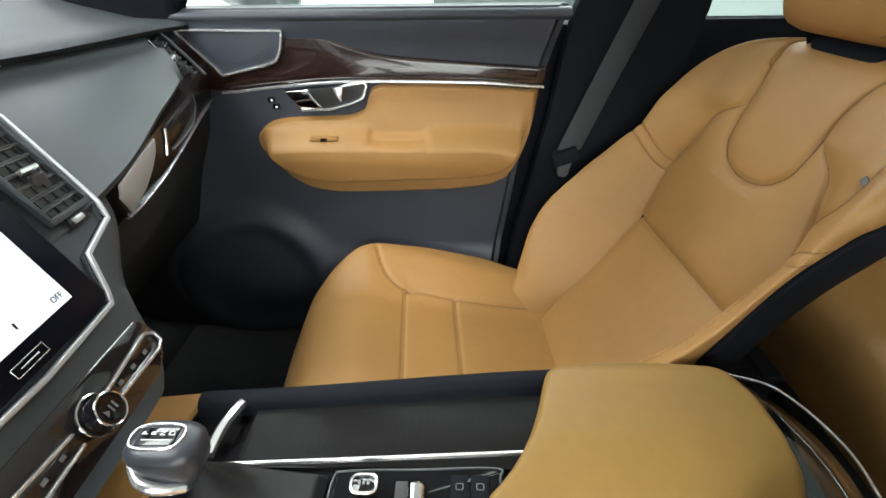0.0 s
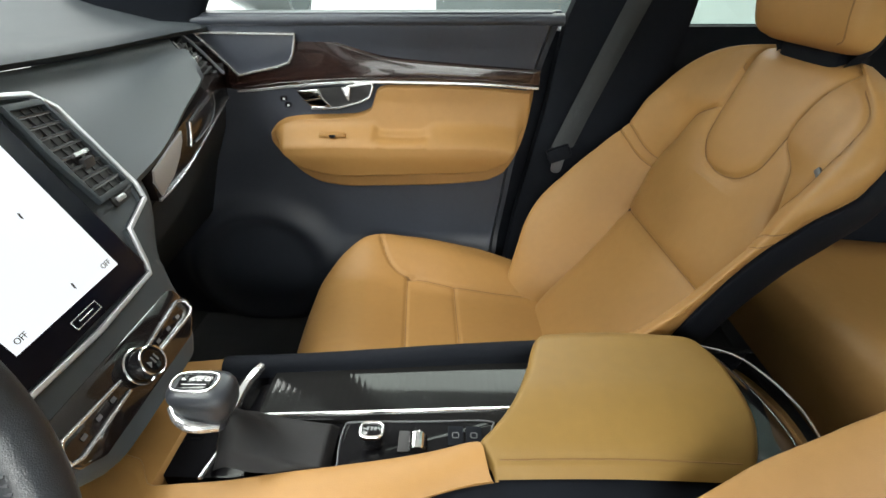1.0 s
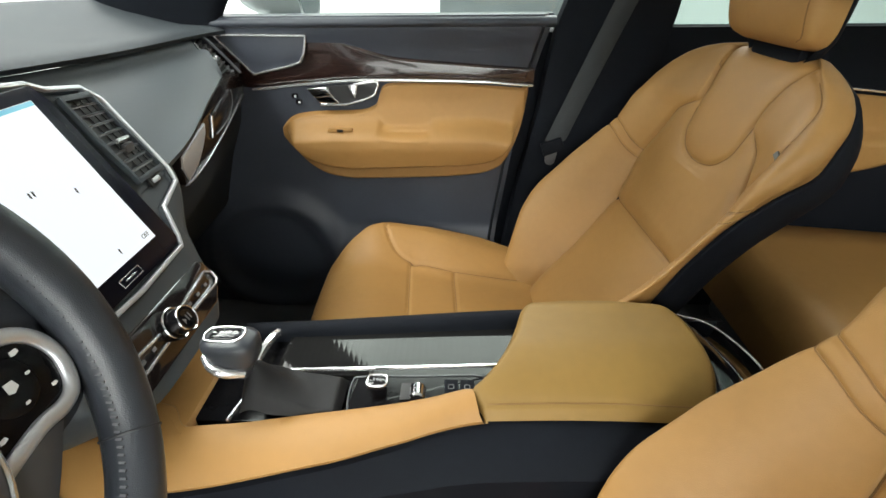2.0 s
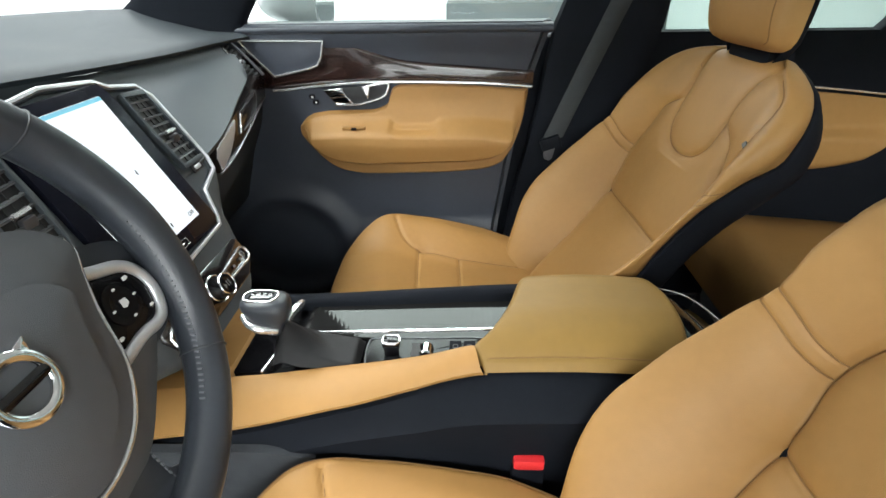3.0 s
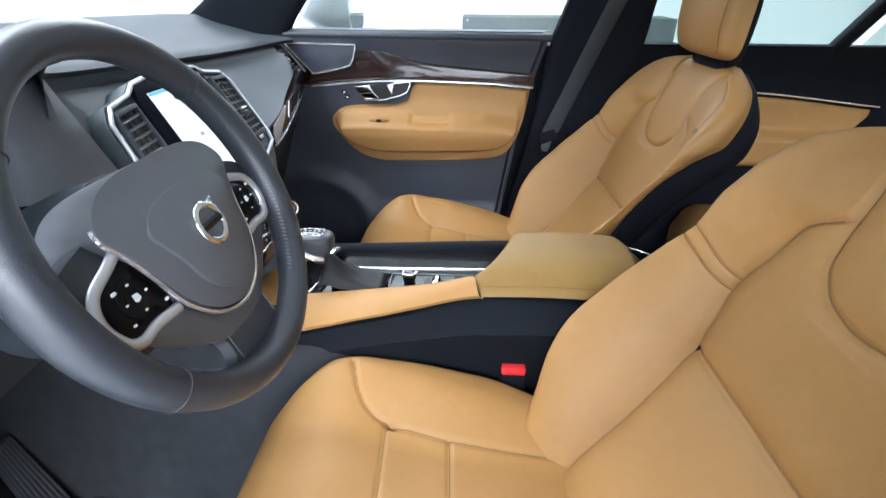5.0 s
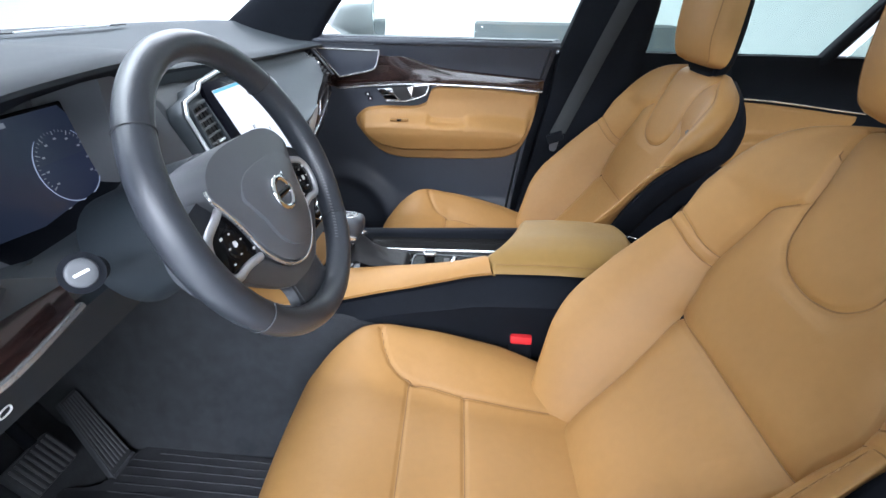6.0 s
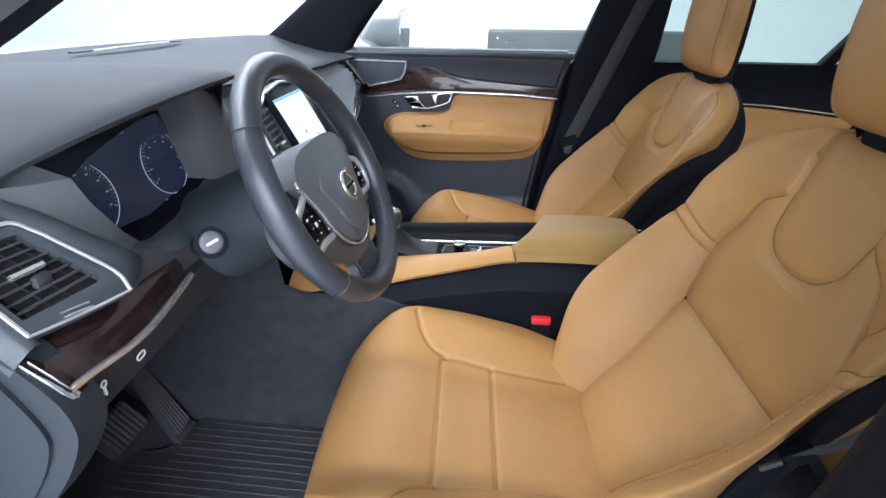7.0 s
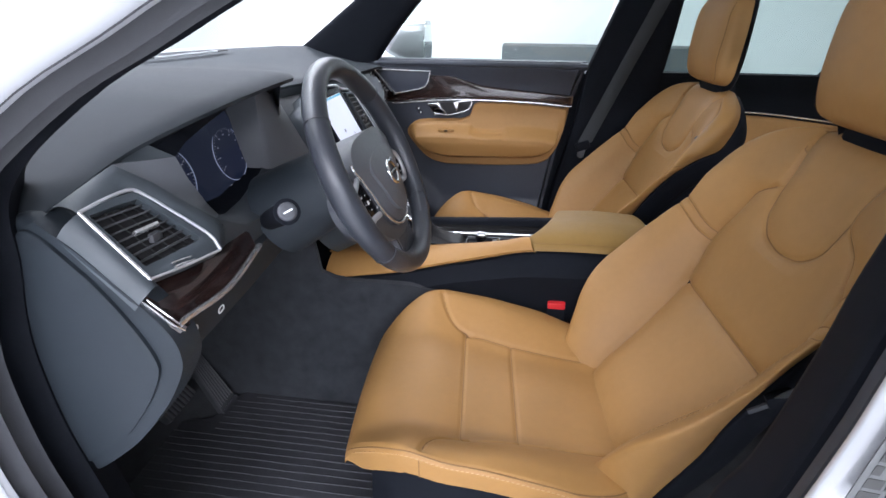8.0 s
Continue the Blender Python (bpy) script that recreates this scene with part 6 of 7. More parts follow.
tube(bm, [wp(0, 0, -0.02), wp(0, 0, -0.09), wp(0, -0.01, -0.20)], lambda f: 0.055 + 0.02 * f, 28, up=(0, 1, 0))
part("column_shroud", bm, ENDCAP, wheel, "charcoal steering column shroud", 50)
bm = B()
tube(bm, [wp(0.060 * math.sin(t), 0.060 * math.cos(t), -0.055) for t in [radians(-150 + 10 * k) for k in range(31)]], 0.0012, 6)
part("shroud_seam", bm, SEAL, wheel)

# ---------------------------------------------------------------- centre console
con = thing("center_console", (0, 0.02, 0.45), "centre console with tan leather flank and dark panels", "console")
CM = Matrix.Translation((0, -0.02, -0.45))


def cpart(name, bm, material, label="", smooth=40.0, parent=None):
    bmesh.ops.transform(bm, matrix=CM, verts=bm.verts)
    return part(name, bm, material, parent or con, label, smooth)


def edge_y(x):
    return table(x, (-0.40, -0.128), (-0.2, -0.120), (-0.08, -0.111), (0.0, -0.092), (0.09, -0.068), (0.40, -0.052))


def edge_z(x):
    return table(x, (-0.40, 0.765), (-0.36, 0.775), (-0.22, 0.797), (-0.08, 0.829), (0.0, 0.840), (0.09, 0.849), (0.25, 0.852), (0.40, 0.846))


def far_y(x):
    return table(x, (-0.40, 0.086), (-0.2, 0.093), (0.2, 0.122), (0.46, 0.126))


# black lower body, both sides
for sg in (-1, 1):
    bm = B()
    rings = []
    for k in range(41):
        x = -1.0 + 1.46 * k / 40
        if sg < 0:
            y, z = edge_y(x), edge_z(x) - 0.006
            low = table(x, (-0.40, -0.138), (-0.2, -0.130), (0.0, -0.118), (0.09, -0.108), (0.40, -0.102))
        else:
            y, z = far_y(x) + 0.030, table(x, (-0.44, 0.79), (-0.2, 0.822), (0.46, 0.835))
            low = y + 0.010
        rings.append([(x, y - sg * 0.012, z), (x, y, z - 0.004), (x, low - sg * 0.004, z - 0.036), (x, low, z - 0.043), (x, low - sg * 0.001, z - 0.052), (x, low - sg * 0.008, z - 0.16), (x, low - sg * 0.012, 0.45)])
    loft(bm, rings)
    cpart("side_panel", bm, BLACK, "black plastic console side", 30)

# tan leather flank
bm = B()
rings = []
for k in range(61):
    x = -0.400 + 0.490 * k / 60
    inner_y = table(x, (-0.400, 0.0), (-0.28, -0.03), (-0.245, -0.066), (-0.2, -0.066), (-0.1, -0.056), (0.0, -0.045), (0.085, -0.035))
    top = table(x, (-0.385, 0.815), (-0.3, 0.828), (-0.2, 0.842), (0.0, 0.858), (0.085, 0.872))
    y1, z1 = edge_y(x), edge_z(x)
    sk = 0.020 * smoothstep(0.03, 0.09, x)
    rings.append([(x + sk * (q / 7 - 0.55), b, c) for q, (x, b, c) in enumerate([(x, inner_y, top - 0.012), (x, inner_y, top - 0.003), (x, inner_y - 0.003, top), (x, inner_y * 0.7 + y1 * 0.3, top * 0.86 + z1 * 0.14 + 0.003), (x, inner_y * 0.35 + y1 * 0.65, top * 0.55 + z1 * 0.45 + 0.005), (x, inner_y * 0.1 + y1 * 0.9, top * 0.2 + z1 * 0.8 + 0.004), (x, y1, z1 + 0.003), (x, y1 + 0.003, z1 - 0.004)])])
loft(bm, rings)
cpart("leather_flank", bm, LEATHER, "tan leather console flank", 50)
bm = B()
rings = []
for k in range(25):
    y = -0.078 + 0.200 * k / 24
    rings.append([(-0.40, y, 0.815), (-0.30, y, 0.826), (-0.262 + 0.02 * smoothstep(0.08, 0.16, y), y, 0.832), (-0.248 + 0.02 * smoothstep(0.08, 0.16, y), y, 0.834), (-0.242 + 0.02 * smoothstep(0.08, 0.16, y), y, 0.828), (-0.242, y, 0.81)])
loft(bm, rings)
cpart("leather_front", bm, LEATHER, "tan leather console front", 50)

# inner deck
bm = B()
box(bm, (-0.03, 0.034, 0.815), (0.46, 0.175, 0.03), 0.003)
cpart("deck", bm, BUTTONBLACK, "glossy black console deck")
# far rim
bm = B()
rings = []
for k in range(25):
    x = -0.238 + 0.483 * k / 24
    y0 = far_y(x)
    rings.append([(x, y0 - 0.004, 0.828)] + [(x, y0 + 0.013 - 0.013 * math.cos(math.pi * q / 8), 0.839 + 0.02 * (x + 0.2) + 0.010 * math.sin(math.pi * q / 8)) for q in range(9)] + [(x, y0 + 0.028, 0.81)])
loft(bm, rings)
cpart("far_rim", bm, BLACK, "soft black console rim", 50)
# chrome line along the roller cover, chrome bar behind it
bm = B()
strip_bar(bm, [(x, 0.016 + 0.055 * (x + 0.144), 0.8445) for x in [-0.172 + 0.33 * k / 16 for k in range(17)]], 0.0045, 0.004, (0, 0, 1))
cpart("chrome_line", bm, CHROME, "satin chrome divider line")
bm = B()
strip_bar(bm, spline([(-0.188, 0.102, 0.838), (-0.191, 0.078, 0.845), (-0.195, 0.052, 0.846), (-0.199, 0.028, 0.839)], 16), 0.011, 0.008, (0.25, 0, 1))
cpart("chrome_bar", bm, CHROME, "chrome roller cover handle")
cover = cpart("roller_cover", box(B(), (0.02, 0.069, 0.832), (0.38, 0.100, 0.008), 0.002), ROLLER, "glossy dark roller cover")
bmp = B()
rings = []
for q in range(7):
    a = -1 + 2 * q / 6
    rings.append([(a * 0.00425, y, 0.00005 * (1 - a * a)) for y in (-0.049, 0.049)])
loft(bmp, rings)
slat0 = cpart("slat", bmp, ROLLER, parent=cover)
slat_me = slat0.data
for v in slat_me.vertices:
    v.co += Vector((0, 0.02, 0.45))
slat0.location = (-0.160, 0.069 - 0.02, 0.8362 - 0.45)
for k in range(1, 42):
    o = new("slat", slat_me)
    o.parent = cover
    o.location = (-0.160 + 0.0085 * k, 0.069 - 0.02 + 0.0, 0.8362 - 0.45)

# button island with start knob
bm = B()
isl = spline([(-0.064, 0.004, 0), (-0.050, 0.012, 0), (0.02, 0.014, 0), (0.095, 0.016, 0), (0.100, 0.004, 0), (0.088, -0.040, 0), (-0.050, -0.052, 0), (-0.063, -0.040, 0)], 72, True)
slab(bm, [(p.x, p.y, 0.8405) for p in isl], (0, 0, 1), 0.012, 0.003)
island = cpart("button_island", bm, BUTTONBLACK, "glossy black button island")
bm = B()
strip_bar(bm, [Vector((p.x, p.y, 0.8400)) for p in isl] + [Vector((isl[0].x, isl[0].y, 0.8400))], 0.0022, 0.002, (0, 0, 1))
cpart("island_line", bm, SLATGREY, "thin grey outline", parent=island)


def rounded(cx, cy, rx, ry, z, n=36, e=0.55):
    ring = []
    for q in range(n):
        c, w = math.cos(2 * math.pi * q / n), math.sin(2 * math.pi * q / n)
        ring.append(Vector((cx + rx * abs(c) ** e * (1 if c > 0 else -1), cy + ry * abs(w) ** e * (1 if w > 0 else -1), z)))
    return ring


KX, KY = -0.029, -0.017
bm = B()
loft(bm, [rounded(KX, KY, a, b, z) for a, b, z in ((0.0105, 0.0085, 0.838), (0.0100, 0.0080, 0.848), (0.0120, 0.0100, 0.852), (0.0128, 0.0105, 0.858), (0.0124, 0.0102, 0.862), (0.0110, 0.0090, 0.8632))], closed=True, caps=True)
cpart("start_knob", bm, PIANO, "dark rounded start knob", 50, parent=island)
bm = B()
tube(bm, rounded(KX, KY, 0.0118, 0.0096, 0.8628), 0.0016, 8, True, up=(0, 0, 1))
cpart("start_ring", bm, CHROME, "chrome ring on start knob", parent=island)
bm = B()
for k in range(3):
    box(bm, (KX - 0.004 + 0.004 * k, KY + 0.001, 0.8634), (0.0024, 0.0046, 0.0006), 0)
cpart("start_mark", bm, DIMPRINT, parent=island)
# knurled drive roller in its slot
bm = B()
box(bm, (0.004, -0.014, 0.8412), (0.012, 0.028, 0.003), 0.001)
cpart("roller_slot", bm, DARKVENT, parent=island)
bm = B()
rings = []
for i in range(9):
    y = -0.027 + 0.022 * i / 8
    rr = 0.0095 if 0 < i < 8 else 0.0080
    rings.append([Vector((0.019 + (rr + 0.0010 * ((q + i) % 2)) * math.cos(2 * math.pi * q / 24), y, 0.8410 + (rr + 0.0010 * ((q + i) % 2)) * math.sin(2 * math.pi * q / 24))) for q in range(24)])
loft(bm, rings, closed=True, caps=True)
cpart("drive_roller", bm, POLISH, "knurled chrome drive roller", 10, parent=island)
for x in (0.060, 0.080):
    bm = B()
    box(bm, (x, -0.006, 0.8415), (0.017, 0.026, 0.003), 0.001)
    cpart("console_button", bm, BLACK, parent=island)
    bm = B()
    tube(bm, rounded(x, -0.006, 0.0034, 0.0034, 0.8434, 16, 0.4), 0.0006, 6, True)
    cpart("button_mark", bm, DIMPRINT, parent=island)

# gear selector
gear = thing("gear_selector", (-0.15, -0.03, 0.845), "black leather and chrome gear selector with gaiter", "gear selector")
GM = Matrix.Translation((0.15, 0.03, -0.845))


def gpart(name, bm, material, label="", smooth=45.0):
    bmesh.ops.transform(bm, matrix=GM, verts=bm.verts)
    return part(name, bm, material, gear, label, smooth)


bm = B()
rings = []
for i in range(41):
    x = -0.184 + 0.114 * i / 40
    row = []
    for k in range(33):
        y = -0.060 + 0.068 * k / 32
        d = math.hypot((x + 0.170) * (0.75 if x > -0.170 else 1.3), y + 0.028)
        z = 0.847 + 0.054 / (1 + (d / 0.030) ** 2) ** 1.4
        z += 0.0018 * math.sin(95 * d + 5 * math.atan2(y + 0.028, x + 0.170)) * smoothstep(0.012, 0.03, d) * smoothstep(0.085, 0.05, d)
        rim = min(i, 40 - i) / 40 * 0.114, min(k, 32 - k) / 32 * 0.068
        edge = min(rim)
        z -= 0.012 * (1 - smoothstep(0.0, 0.009, edge)) ** 1.5
        row.append((x, y, z))
    rings.append(row)
loft(bm, rings)
gpart("gaiter", bm, GAITER, "creased black leather gaiter", 60)
bm = B()
rings = []
for k in range(13):
    f = k / 12
    cz = 0.885 + 0.056 * f
    cx = -0.180 - 0.010 * f
    rx = table(f, (0, 0.012), (0.25, 0.016), (0.5, 0.027), (0.85, 0.031), (0.97, 0.027), (1.0, 0.022))
    ry = table(f, (0, 0.011), (0.25, 0.016), (0.5, 0.021), (0.85, 0.0225), (0.97, 0.019), (1.0, 0.015))
    ring = []
    for q in range(36):
        t = 2 * math.pi * q / 36
        c, s = math.cos(t), math.sin(t)
        ring.append((cx + rx * abs(c) ** 0.6 * (1 if c > 0 else -1), -0.03 + ry * abs(s) ** 0.6 * (1 if s > 0 else -1), cz))
    rings.append(ring)
loft(bm, rings, closed=True, caps=True)
gpart("knob", bm, RIMLEATHER, "black leather gear knob", 60)
bm = B()
rl = spline([(-0.210, -0.041, 0.9412), (-0.176, -0.041, 0.9412), (-0.174, -0.020, 0.9412), (-0.210, -0.020, 0.9412)], 40, True)
strip_bar(bm, rl + [rl[0]], 0.0025, 0.0015, (0, 0, 1))
gpart("knob_frame", bm, CHROME, "chrome frame on knob top")
bm = B()
box(bm, (-0.192, -0.0305, 0.9408), (0.032, 0.018, 0.003), 0.001)
gpart("gear_plate", bm, PIANO, "dark gear position plate")
bm = B()
tube(bm, spline([(-0.218, -0.040, 0.916), (-0.206, -0.052, 0.911), (-0.19, -0.054, 0.905), (-0.172, -0.047, 0.898)], 16), lambda f: 0.0058 - 0.002 * abs(2 * f - 1), 12, flat=1.2)
gpart("knob_blade", bm, CHROME, "chrome release blade")

for k, letter in enumerate("PRND"):
    bm = text_mesh(letter, 0.0070)
    bmesh.ops.transform(bm, matrix=Matrix.Translation((-0.2035 + 0.0077 * k, -0.0275, 0.9424)) @ Matrix.Rotation(radians(90), 4, "Z"), verts=bm.verts)
    gpart("gear_letter", bm, WHITEPRINT)
bm = B()
strip_bar(bm, [(-0.204, -0.0345, 0.9424), (-0.19, -0.0345, 0.9424), (-0.180, -0.0345, 0.9424)], 0.0008, 0.0003, (0, 0, 1))
gpart("gear_line", bm, WHITEPRINT)

bm = B()
strip_bar(bm, [(-0.183, 0.012, 0.838), (-0.191, -0.025, 0.839), (-0.199, -0.062, 0.838)], 0.004, 0.004, (0, 0, 1))
cpart("well_strip", bm, CHROME, "chrome strip beside shifter well")
# arm rest lid
lid = thing("armrest_lid", (0.23, 0.03, 0.85), "padded tan leather arm rest lid on console", "armrest")
LM = Matrix.Translation((-0.23, -0.03, -0.85))
def lid_row(y):
    """Front edge, rear edge and height of the lid at a distance across it."""
    xf = table(y, (-0.062, 0.0995), (-0.050, 0.0925), (-0.036, 0.0820), (-0.022, 0.0960), (-0.006, 0.1100), (0.02, 0.1265), (0.06, 0.142), (0.105, 0.156), (0.120, 0.166), (0.128, 0.184))
    xb = table(y, (-0.062, 0.352), (-0.036, 0.366), (0.0, 0.374), (0.06, 0.372), (0.11, 0.356), (0.128, 0.330))
    zt = table(y, (-0.062, 0.846), (-0.056, 0.855), (-0.050, 0.8605), (-0.036, 0.8705), (-0.01, 0.8815), (0.03, 0.889), (0.10, 0.889), (0.118, 0.884), (0.128, 0.866))
    return xf, xb, zt


bm = B()
rings = []
for y in knots([-0.062, -0.050, -0.036, 0.10, 0.128], [4, 4, 20, 10]):
    xf, xb, zt = lid_row(y)
    crease = 0.0012 * math.exp(-((y + 0.050) / 0.0016) ** 2)
    zb = min(0.850, zt - 0.004)
    ring = [(xf + 0.004, y, zb)]
    r = min(0.012, zt - zb)
    for q in range(7):
        a = math.pi / 2 * q / 6
        ring.append((xf + r - r * math.cos(a), y, zt - r + r * math.sin(a) - crease))
    for q in range(1, 16):
        g = q / 16
        ring.append((xf + r + (xb - xf - 2 * r) * g, y, zt + 0.004 * math.sin(math.pi * g) - crease))
    for q in range(7):
        a = math.pi / 2 * q / 6
        ring.append((xb - r + r * math.sin(a), y, zt - r + r * math.cos(a) - crease))
    ring.append((xb - 0.004, y, zb))
    rings.append(ring)
loft(bm, rings)
bmesh.ops.transform(bm, matrix=LM, verts=bm.verts)
part("lid_cushion", bm, LIDLEATHER, lid, "padded tan leather lid", 60)
bm = B()
tube(bm, [(0.104 + 0.24 * k / 20, -0.0500, 0.8602 + 0.004 * math.sin(math.pi * k / 20)) for k in range(21)], 0.0008, 6)
bmesh.ops.transform(bm, matrix=LM, verts=bm.verts)
part("lid_seam", bm, SEAM, lid)
bm = B()
box(bm, (0.265, 0.043, 0.812), (0.20, 0.14, 0.07), 0.01)
bmesh.ops.transform(bm, matrix=LM, verts=bm.verts)
part("lid_box", bm, BLACK, lid, "black storage box")
# console rear end with air outlet
bm = B()
rings = []
for k in range(17):
    f = k / 16
    y = -0.09 + 0.235 * f
    o = math.sin(math.pi * f) ** 0.5
    rings.append([(0.36, y, 0.855), (0.375 + 0.03 * o, y, 0.850), (0.40 + 0.055 * o, y, 0.825), (0.41 + 0.065 * o, y, 0.79), (0.40 + 0.05 * o, y, 0.6), (0.40 + 0.04 * o, y, 0.45)])
loft(bm, rings)
cpart("rear_end", bm, PIANO, "glossy black rear console end", 50)
bm = B()
tube(bm, spline([(0.375, 0.14, 0.852), (0.43, 0.12, 0.845), (0.465, 0.05, 0.835), (0.455, -0.04, 0.835)], 30), 0.0016, 8)
cpart("rear_line", bm, CHROME, "chrome edge line")

# ---------------------------------------------------------------- driver buckle, belts
bk = thing("seat_belt_buckle", (0.148, -0.094, 0.630), "black seat belt buckle with red release button", "seat belt buckle")
bm = B()
box(bm, (0.012, -0.005, 0.045), (0.045, 0.022, 0.10), 0.006)
part("buckle_body", bm, BLACK, bk)
bm = B()
box(bm, (0.012, -0.007, 0.099), (0.042, 0.024, 0.018), 0.005)
part("release_button", bm, RED, bk, "red plastic release button")

belt = thing("seat_belt", (0.30, 0.70, 0.5), "dark grey seat belt hanging along door pillar", "seat belt")
BM = Matrix.Translation((-0.30, -0.70, -0.5))
bm = B()
path = [Vector((0.291, 0.690, 0.935)), Vector((0.336, 0.703, 1.04)), Vector((0.400, 0.702, 1.20)), Vector((0.465, 0.685, 1.37)), Vector((0.495, 0.665, 1.46))]
path = spline(path, 24)
loft(bm, [[p + Vector((-0.024, 0.004, 0)), p + Vector((-0.012, -0.001, 0)), p + Vector((0.012, -0.001, 0)), p + Vector((0.024, 0.004, 0)), p + Vector((0.012, 0.0005, 0)), p + Vector((-0.012, 0.0005, 0))] for p in path], closed=True, caps=True)
bmesh.ops.transform(bm, matrix=BM, verts=bm.verts)
part("webbing", bm, BELT, belt, "dark grey belt webbing", 30)
bm = B()
box(bm, (0.283, 0.680, 0.925), (0.05, 0.016, 0.03), 0.005, Matrix.Rotation(-0.35, 3, "Y"))
bmesh.ops.transform(bm, matrix=BM, verts=bm.verts)
part("belt_slider", bm, BLACK, belt)
bm = B()
slab(bm, [(0.268, 0.674, 0.922), (0.297, 0.674, 0.922), (0.290, 0.674, 0.888), (0.284, 0.674, 0.882), (0.272, 0.674, 0.884), (0.268, 0.674, 0.890)], (0, -1, 0), 0.003, 0.0008)
slab(bm, [(0.275, 0.6734, 0.903), (0.289, 0.6734, 0.903), (0.285, 0.6734, 0.893), (0.275, 0.6734, 0.893)], (0, -1, 0), 0.0004)
bmesh.ops.transform(bm, matrix=BM, verts=bm.verts)
part("latch_plate", bm, STEELGREY, belt, "steel latch plate")

# ---------------------------------------------------------------- floor mat, pedals
fm = thing("floor_mat", (-0.45, -0.40, 0.447), "black ribbed rubber floor mat in driver footwell", "floor mat")
MAT = [(-0.725, -0.70), (-0.725, -0.37), (-0.712, -0.325), (-0.66, -0.314), (-0.632, -0.290), (-0.624, -0.230), (-0.58, -0.197), (-0.50, -0.203), (-0.40, -0.212), (-0.26, -0.218), (-0.17, -0.25), (-0.15, -0.40), (-0.15, -0.60), (-0.18, -0.69), (-0.40, -0.715)]
bm = B()
slab(bm, [(p.x + 0.45, p.y + 0.40, 0.013) for p in spline([(a, b, 0) for a, b in MAT], 90, True)], (0, 0, 1), 0.012, 0.005)
part("mat_base", bm, RUBBER, fm)
random.seed(11)
for k in range(25):
    y = -0.28 + 0.019 * k
    x0 = -0.265 if y < 0.06 else -0.17 if y < 0.16 else -0.12
    bm = B()
    tube(bm, [(x0 + (0.27 - x0) * q / 12, y + random.uniform(-0.0012, 0.0012), 0.0132) for q in range(13)], 0.0016, 6, flat=1.0)
    part("rib", bm, RUBBER, fm)

pd = thing("accelerator_pedal", (-0.66, -0.25, 0.45), "black accelerator pedal with metal ribs", "pedal")
P_TOP, P_LOW = [(-0.087, 0.018, 0.138), (-0.087, 0.062, 0.138)], [(0.034, -0.042, 0.012), (0.034, 0.020, 0.012)]
pn = Vector((0.72, 0, 0.69)).normalized()
bm = B()
slab(bm, [P_LOW[0], P_LOW[1], P_TOP[1], P_TOP[0]], pn, 0.015, 0.003)
part("pedal_plate", bm, RUBBER, pd)
for k in range(7):
    f = (k + 0.5) / 7
    a, b = Vector(P_LOW[0]).lerp(Vector(P_LOW[1]), f), Vector(P_TOP[0]).lerp(Vector(P_TOP[1]), f)
    bm = B()
    strip_bar(bm, [a.lerp(b, 0.08), a.lerp(b, 0.5), a.lerp(b, 0.97)], 0.0034, 0.0022, pn)
    part("metal_rib", bm, SLATGREY, pd)
bm = B()
loop = [Vector(p) + pn * 0.001 for p in (P_LOW[0], P_LOW[1])]
strip_bar(bm, [loop[0], loop[0].lerp(loop[1], 0.5), loop[1]], 0.008, 0.003, pn)
part("pedal_lip", bm, STEELGREY, pd, "steel grey lower lip")
bm = B()
strip_bar(bm, [Vector(P_LOW[0]), Vector(P_LOW[0]).lerp(Vector(P_TOP[0]), 0.5), Vector(P_TOP[0])], 0.004, 0.003, pn)
part("pedal_edge", bm, STEELGREY, pd, "steel grey side edge")
bp = thing("brake_pedal", (-0.72, -0.335, 0.48), "black brake pedal with ribbed rubber pad", "pedal")
bm = B()
box(bm, (0, 0, 0.055), (0.024, 0.105, 0.075), 0.008, Matrix.Rotation(-0.7, 3, "Y"))
part("pedal_pad", bm, RUBBER, bp)
for k in range(8):
    bm = B()
    box(bm, (0.012, -0.042 + 0.012 * k, 0.064), (0.006, 0.0045, 0.066), 0.0015, Matrix.Rotation(-0.7, 3, "Y"))
    part("rib", bm, SLATGREY, bp)
bm = B()
tube(bm, [(-0.01, 0.02, 0.06), (-0.10, 0.03, 0.20), (-0.16, 0.03, 0.36)], 0.012, 10)
part("pedal_arm", bm, BLACK, bp)

# carpet on the tunnel side
bm = B()
rings = []
for k in range(31):
    x = -1.05 + 0.93 * k / 30
    zt = table(x, (-1.05, 1.05), (-0.43, 1.02), (-0.412, 0.92), (-0.398, 0.79), (-0.33, 0.772), (-0.2, 0.77), (-0.12, 0.755))
    yt = edge_y(x) - 0.014
    rings.append([(x, yt + 0.01, zt + 0.004), (x, yt, zt), (x, yt - 0.010, zt * 0.6 + 0.45 * 0.4), (x, yt - 0.035, zt * 0.25 + 0.45 * 0.75), (x, yt - 0.07, 0.452), (x, yt - 0.09, 0.449)])
loft(bm, rings)
part("tunnel_carpet", bm, CARPET, None, "black carpet along centre tunnel", category="carpet", kind="structure", smooth=60)

